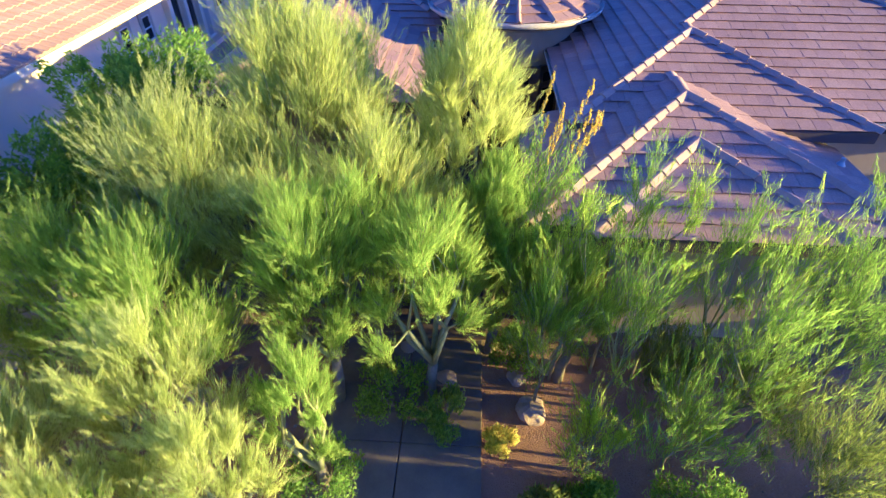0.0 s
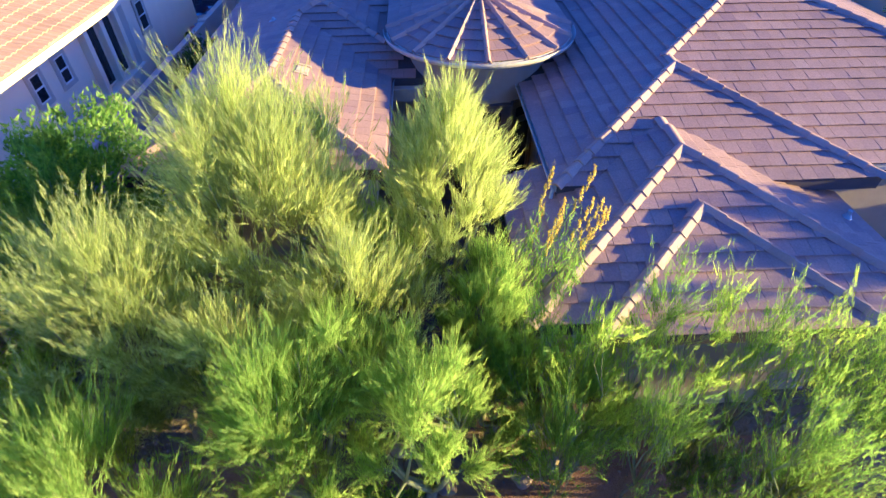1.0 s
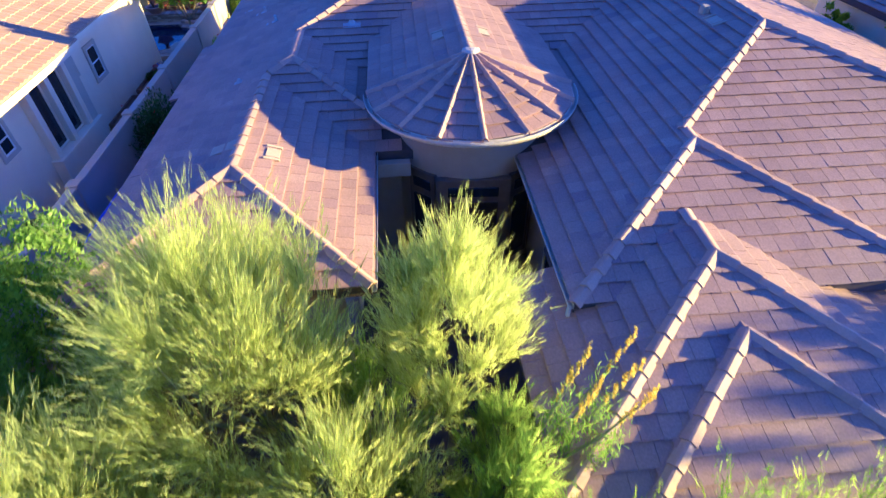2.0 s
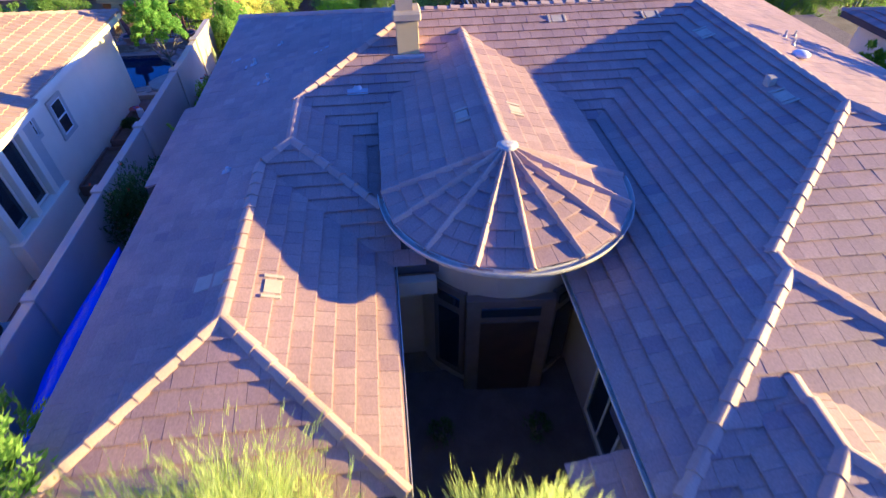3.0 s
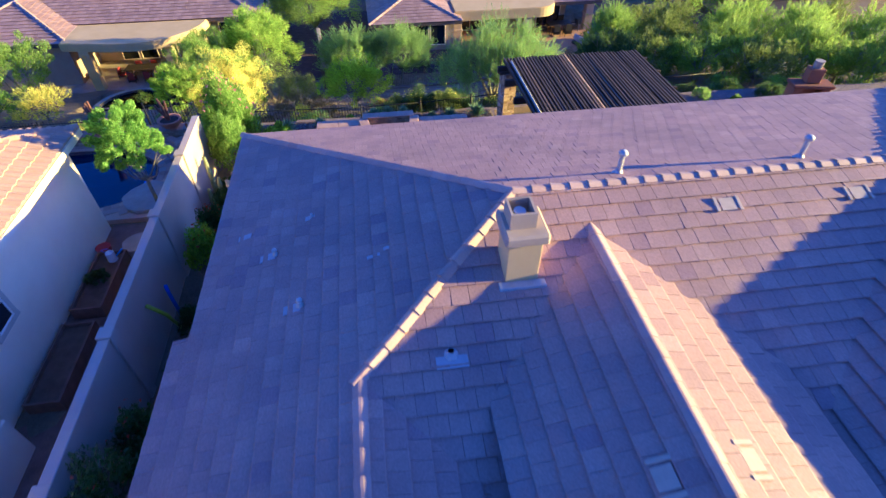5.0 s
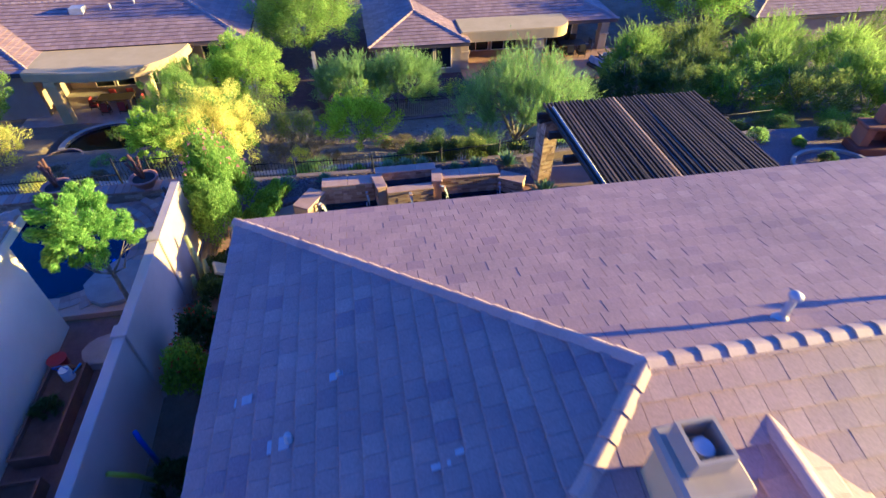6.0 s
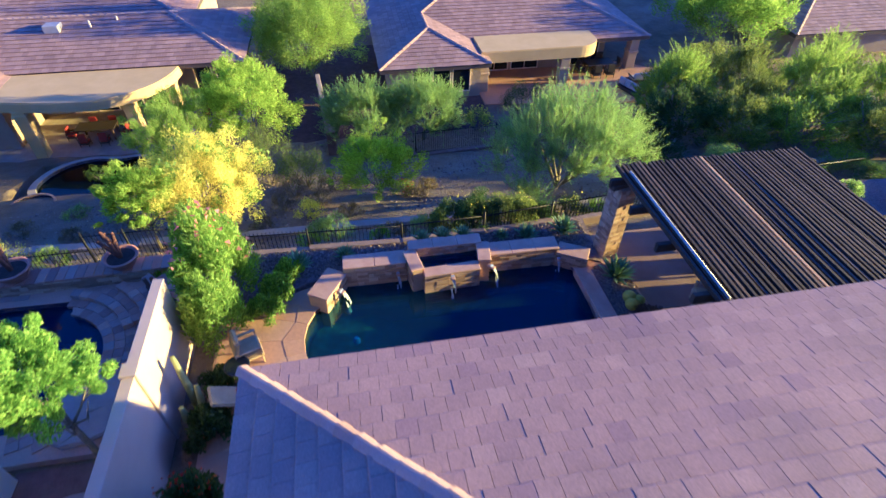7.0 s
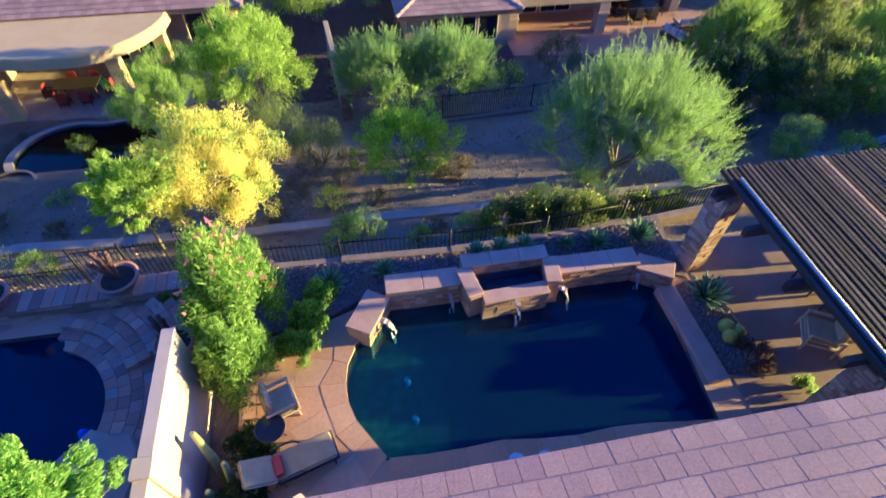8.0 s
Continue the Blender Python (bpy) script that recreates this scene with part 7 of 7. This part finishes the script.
for i, (x, y, h, r, m, n, b_) in enumerate((
    (-5.3, 43.4, 0.9, 0.6, YELLOW, 1600, None), (-4.3, 41.7, 1.0, 0.7, GREY, 2200, None), (-4.9, 41.9, 0.7, 0.5, GREY, 1500, None), (-2.9, 40.5, 0.6, 0.4, GREEN, 900, None),
    (-0.7, 40.0, 1.3, 0.85, OLIVE, 11000, (YELLOW, 90, 0.04)), (0.2, 40.05, 1.5, 1.0, DUSK, 14000, (YELLOW, 120, 0.04)), (1.2, 40.0, 1.5, 1.0, OLIVE, 14000, (YELLOW, 120, 0.04)), (2.1, 39.95, 1.1, 0.7, DUSK, 6000, None), (-1.5, 40.3, 0.9, 0.6, GREY, 1800, None),
    (3.4, 40.4, 1.0, 0.7, DUSK, 2600, (YELLOW, 90, 0.06)), (4.6, 40.6, 0.8, 0.6, GREEN, 1700, None), (-1.6, 45.0, 0.5, 0.6, MESQ, 900, (RED, 50, 0.05)), (-5.2, 40.7, 0.7, 0.45, GREEN, 900, None),
    (11.6, 43.9, 1.4, 1.2, GREY, 5200, None), (9.5, 41.5, 0.6, 0.4, GREEN, 900, None), (12.9, 45.8, 1.0, 0.8, GREY, 2600, None), (10.6, 46.6, 0.8, 0.6, GREY, 1500, None),
    (-14.8, 41.7, 1.3, 0.9, YELLOW, 2600, None), (-13.2, 41.5, 0.9, 0.6, MESQ, 1500, None), (-12.4, 44.9, 0.6, 0.5, GREY, 1000, None), (-14.2, 45.6, 0.5, 0.6, GREY, 1000, None), (-8.9, 38.6, 0.7, 0.5, GREEN, 1500, (RED, 30, 0.06)),
    (3.3, 52.7, 1.5, 1.0, MESQ, 3000, (YELLOW, 260, 0.07)), (6.3, 54.2, 2.4, 1.4, DUSK, 7000, None), (1.9, 53.4, 1.0, 0.6, DUSK, 1400, None), (-15.4, 50.4, 0.7, 0.6, GREEN, 900, None),
)):
    shrub("desert_shrub", {"YELLOW": "small shrub in yellow flower"}.get(m.name, "dry desert shrub with small grey-green leaves" if m in (GREY, MESQ, OLIVE) else ("small shrub bright with yellow flowers" if m is YELLOW else "dense dark green garden shrub")), at_ground(x, y) if y > 39.5 or x < -8 else (x, y, 0.2), h, r, m, 100 + i, n, 0.07, 0.3, 0.6, 22, blossom=b_)

DRY = leafy("dry_brush_leaf", [(0.0, (0.10, 0.075, 0.035)), (0.6, (0.20, 0.16, 0.075)), (1.0, (0.30, 0.27, 0.12))], 0.3)
for i, (x, y, h, r) in enumerate(((-6.4, 44.3, 0.8, 0.7), (-5.0, 44.6, 0.7, 0.6), (-3.9, 43.2, 0.6, 0.6), (-6.0, 45.6, 1.0, 0.8), (-4.5, 45.8, 0.8, 0.7), (-1.2, 44.6, 0.5, 0.6), (-0.6, 45.3, 0.4, 0.5), (-7.0, 42.9, 0.6, 0.5), (-2.4, 41.3, 0.5, 0.5), (-1.2, 41.1, 0.7, 0.55), (-9.9, 45.4, 0.7, 0.7), (-13.6, 43.6, 0.5, 0.5), (-11.4, 43.9, 0.6, 0.6), (1.9, 41.2, 0.4, 0.4), (-15.6, 44.4, 0.6, 0.6))):
    shrub("dry_bush", "dry brown desert bush in the wash", at_ground(x, y), h, r, DRY, 700 + i, int(2600 * r), 0.09, 0.12, 0.8, 24)
# trees of the gardens on the east side of the wash
EAST = "trees along the east bank of the wash"
for i, (x, y, h, r, m, n) in enumerate((
    (13.7, 50.9, 4.6, 2.6, MESQ, 22000), (16.2, 48.6, 4.0, 2.4, OLIVE, 15000), (20.9, 50.2, 4.7, 2.9, PALO, 20000), (18.3, 52.4, 4.6, 2.7, OLIVE, 18000), (24.6, 48.6, 4.6, 3.0, PALO, 18000),
    (19.2, 46.6, 3.6, 2.6, MESQ, 16000), (25.0, 53.6, 4.6, 3.0, MESQ, 14000), (22.2, 44.6, 3.6, 2.6, PALO, 15000), (28.6, 50.8, 4.6, 3.0, OLIVE, 12000), (26.5, 45.4, 4.2, 2.8, PALO, 14000), (30.5, 44.6, 4.6, 2.8, MESQ, 12000), (23.6, 41.6, 3.4, 2.2, MESQ, 12000), (27.6, 40.8, 3.4, 2.2, MESQ, 11000), (15.2, 53.9, 3.8, 2.2, MESQ, 13000),
)):
    gx = at_ground(x, y)
    broom_tree("palo_verde_tree", "feathery yellow-green desert tree crowding the wash", gx, gx[2] + h, r, m, 200 + i, int(n * 1.5), 0.175, 0.095, 50, 0.36, EAST, 0.12, 0.1, (0.0, 0.0), 0.5, 0.68, 0.08)
for i, (x, y, h, r, m, n, lf, sl) in enumerate((
    (23.6, 62.4, 5.0, 4.3, GREEN, 40000, 0.15, 0.35), (26.4, 65.0, 5.6, 3.7, GREEN, 26000, 0.16, 0.35), (18.2, 55.4, 3.2, 2.2, OLIVE, 14000, 0.13, 0.3), (10.0, 47.6, 1.6, 1.6, DUSK, 9000, 0.10, 0.3), (8.6, 48.6, 1.2, 1.3, DUSK, 6000, 0.10, 0.3), (9.6, 45.4, 1.1, 1.2, DUSK, 5500, 0.10, 0.3), (12.4, 48.0, 3.0, 2.0, DUSK, 14000, 0.12, 0.3), (14.2, 46.4, 2.6, 2.0, OLIVE, 12000, 0.12, 0.3), (16.6, 45.4, 2.6, 2.0, MESQ, 11000, 0.12, 0.3), (19.0, 43.8, 2.4, 1.9, OLIVE, 9000, 0.12, 0.3), (23.2, 43.0, 2.4, 2.0, MESQ, 9000, 0.12, 0.3),
)):
    tagged(tree("mesquite_tree", "dense green desert tree on the wash bank, partly sunlit", at_ground(x, y), h, r, m, 220 + i, n, lf, sl, 0.1, 0.2, 7, 90, 0.35, 0.8, 0.3, low=0.1), group=EAST)
for i, (x, y, h, r, m) in enumerate(((13.0, 39.4, 0.6, 0.45, GREY), (14.35, 38.75, 0.4, 0.32, MESQ), (16.1, 39.1, 0.7, 0.75, DUSK), (17.6, 39.4, 0.7, 0.7, DUSK), (14.6, 37.4, 0.5, 0.4, DUSK), (15.2, 40.6, 1.0, 0.9, DUSK), (13.4, 41.0, 1.0, 0.9, DUSK), (11.6, 41.2, 1.0, 0.9, MESQ), (12.9, 42.6, 1.1, 0.9, MESQ), (16.4, 42.6, 1.2, 1.0, MESQ), (18.6, 41.2, 1.1, 1.0, MESQ), (10.9, 43.2, 0.9, 0.8, GREY))):
    shrub("mound_shrub", "round clipped-looking green shrub on gravel", (x, y, max(ground_z(x, y), 0.06 if y < 39.6 else -9) - 0.03), h, r, m, 260 + i, int(4600 * r), 0.07, 0.35, 0.6, 30)
# garden of the house behind on the west
for i, (x, y, h, r, m, n) in enumerate(((-21.5, 50.5, 4.2, 1.9, MESQ, 13000), (-24.0, 49.0, 2.0, 1.5, YELLOW, 4000), (-18.9, 46.8, 1.8, 1.4, YELLOW, 4000), (-21.0, 46.0, 1.6, 1.4, GREEN, 4500), (-26.5, 52.0, 3.2, 1.8, GREEN, 8000))):
    tree("garden_tree", "sunlit garden tree before the far patio", at_ground(x, y), h, r, m, 240 + i, n, 0.13, 0.3, 0.08, 0.2, 7, 60, 0.3, 0.8, 0.3, low=0.1)
# the first two are added out of view to shade the east-facing roof slopes
for k, (x, y, h, r) in enumerate(((17.8, 11.8, 5.6, 2.0), (17.7, 24.2, 6.2, 1.3), (17.9, 28.6, 2.6, 0.9))):
    tree("garden_tree", "dark green tree between the house and its eastern neighbour", (x, y, 0.0), h, r, GREEN, 250 + k, int(11000 * max(1, r * r / 2.2)), 0.14, 0.4, 0.1, 0.3, 7, 60 if r < 2 else 150, 0.2, 0.8, 0.3, low=0.3)


def agave(at, r, seed, mat=AGAVE, n=44):
    rng = np.random.default_rng(seed)
    t = thing("agave", "spiky blue-green agave rosette in gravel", "agave", at, group="agaves by the pool")
    vs, fs = [], []
    for i in range(n):
        an, el = i * 2.39996, 0.25 + 1.15 * (i / n)
        d = Vector((math.cos(an) * math.cos(el), math.sin(an) * math.cos(el), math.sin(el)))
        s = Vector((-math.sin(an), math.cos(an), 0))
        up = d.cross(s) * -1
        L, w = r * rng.uniform(0.85, 1.1), r * 0.11
        k = len(vs)
        for q, ww, lift in ((0.0, 0.7, 0), (0.4, 1.0, 0.02), (0.75, 0.6, 0.05)):
            c = d * L * q + Vector((0, 0, 0.05 + lift * r))
            vs += [c - s * w * ww, c + up * -0.012, c + s * w * ww, c + up * 0.02]
        vs.append(d * L + Vector((0, 0, 0.05 + 0.06 * r)))
        for j in range(2):
            for m_ in range(4):
                a, b_ = k + j * 4 + m_, k + j * 4 + (m_ + 1) % 4
                fs.append((a, b_, b_ + 4, a + 4))
        for m_ in range(4):
            fs.append((k + 8 + m_, k + 8 + (m_ + 1) % 4, k + 12))
    mesh_ob("leaf_rosette", vs, fs, mat, t)
    return t


for i, (x, y, z, r) in enumerate(((-5.3, 38.55, 0.3, 0.5), (-4.0, 38.75, 0.3, 0.38), (-1.8, 38.62, 0.68, 0.36), (-1.2, 38.66, 0.68, 0.38), (-0.6, 38.66, 0.68, 0.36), (1.35, 38.75, 0.3, 0.45), (2.5, 38.8, 0.3, 0.55), (3.3, 36.75, 0.3, 0.62), (-6.5, 38.9, 0.3, 0.35), (8.9, 38.9, 0.1, 0.45), (0.6, 38.85, 0.3, 0.3))):
    agave((x, y, z), r, 300 + i)
PLUM = leafy("plum_leaf", [(0.0, (0.06, 0.035, 0.03)), (0.6, (0.12, 0.075, 0.06)), (1.0, (0.20, 0.13, 0.10))], 0.3)
for x, y in ((-1.8, 38.62), (-1.2, 38.66), (-0.6, 38.66)):
    pt = thing("planter", "small round clay pot on the gravel behind the basin", "planter", (x, y, 0.29), group="pots behind the basin")
    part("pot", cyl(bmesh.new(), 0, 0, 0.0, 0.36, 0.13, 0.19, 18), TERRACOTTA, pt)
    part("rim", cyl(bmesh.new(), 0, 0, 0.35, 0.40, 0.21, 0.21, 18), TERRACOTTA, pt)
BARREL = surface("barrel_cactus", (0.34, 0.32, 0.03), (0.55, 0.48, 0.06), 6, 60, 0.7, 0.6, 0.01)
for x, y, r in ((3.3, 35.9, 0.17), (3.5, 35.75, 0.15), (3.25, 35.65, 0.16)):
    t = thing("barrel_cactus", "round golden barrel cactus in gravel", "cactus", (x, y, 0.3), group="barrel cacti")
    vs, fs, n, m = [], [], 40, 9
    for i in range(m + 1):
        a = math.pi * i / m - math.pi / 2
        for j in range(n):
            rr = r * math.cos(a) * (1 + (0.07 if j % 2 else -0.05))
            vs.append((rr * math.cos(2 * math.pi * j / n), rr * math.sin(2 * math.pi * j / n), r * 0.85 + r * math.sin(a)))
    for i in range(m):
        for j in range(n):
            fs.append((i * n + j, i * n + (j + 1) % n, (i + 1) * n + (j + 1) % n, (i + 1) * n + j))
    mesh_ob("ribbed_body", vs, fs, BARREL, t, "", True)
shrub("ground_shrub", "low brown-purple shrub at the end of the bed", (3.45, 35.1, 0.28), 0.55, 0.5, PLUM, 330, 2200, 0.06)
shrub("ground_shrub", "small bright green seedling by the pergola column", (4.2, 34.35, 0.25), 0.4, 0.28, GREEN, 331, 500, 0.08)
CACT = surface("tall_cactus", (0.20, 0.24, 0.07), (0.34, 0.36, 0.14), 6, 60, 0.7, 0.5, 0.01)
cac = thing("columnar_cactus", "pale green columnar cactus arms beside the wall", "cactus", (-7.45, 34.7, 0.0))
for pts in ([(0, 0, -0.1), (0.0, 0.1, 0.8), (-0.05, 0.2, 1.7)], [(0.1, -0.1, -0.1), (0.25, -0.2, 0.5), (0.3, -0.15, 1.1)], [(0.0, -0.2, -0.1), (-0.05, -0.45, 0.4), (0.0, -0.5, 0.9)]):
    tube("arm", pts, [0.08, 0.085, 0.05], CACT, cac, 10)
# brick fireplace in the gravel garden
fp = thing("outdoor_fireplace", "rust-brown brick outdoor fireplace with a grey chimney pot", "fireplace", (17.0, 38.0, 0.05), -12)
RUST = pieces("rust_brick", [(0.0, (0.16, 0.05, 0.028)), (0.6, (0.27, 0.09, 0.045)), (1.0, (0.42, 0.16, 0.07))], 0.85, 20)
part("hearth", boxed(-0.9, 0.9, -0.5, 0.45, -0.1, 0.3, 0.03), RUST, fp)
for a, b in ((-0.75, -0.4), (0.4, 0.75)):
    part("cheek", boxed(a, b, -0.3, 0.4, 0.3, 1.0, 0.02), RUST, fp)
part("back", boxed(-0.4, 0.4, 0.2, 0.4, 0.3, 1.0), RUST, fp)
part("mantel", boxed(-0.85, 0.85, -0.36, 0.45, 1.0, 1.14, 0.03), RUST, fp)
part("shaft", boxed(-0.3, 0.3, -0.08, 0.4, 1.14, 1.75, 0.03), RUST, fp)
part("chimney_pot", cyl(bmesh.new(), 0.0, 0.16, 1.74, 2.05, 0.17, 0.2, 16), CONCRETE, fp, "grey round chimney pot")
# stone pillar of the far fence
pil = thing("pillar", "short stone gate pillar by the far fence", "pillar", (-4.55, 50.9, ground_z(-4.55, 50.9)), kind="structure")
part("shaft", boxed(-0.22, 0.22, -0.22, 0.22, -0.3, 1.35, 0.02), BRICK, pil)
part("pillar_cap", boxed(-0.26, 0.26, -0.26, 0.26, 1.35, 1.43, 0.02), CAPSTONE, pil)

mulch = part("mulch_bed", prism([(-7.0, 51.6), (-3.4, 50.0), (3.4, 50.3), (4.4, 52.5), (4.5, 57.0), (0.0, 57.0), (-0.5, 66.0), (-8.0, 66.0), (-8.8, 56.0)], -6.0, -4.28), surface("dark_mulch", (0.06, 0.035, 0.035), (0.12, 0.075, 0.07), 3, 30, 0.95, 1.0, 0.04))
tagged(mulch, "dark reddish mulch bed inside the far fence", "garden bed", kind="structure")

for x in (-15.6, -14.2, -12.8, -11.4, -10.0):
    shrub("ground_cover", "dark green creeping plant between the wall and the fence", (x, 39.42, 0.0), 0.28, 0.28, DUSK, int(900 - x * 10), 1600, 0.06, 0.4, 0.4, 22, stretch=(2.6, 0.6))
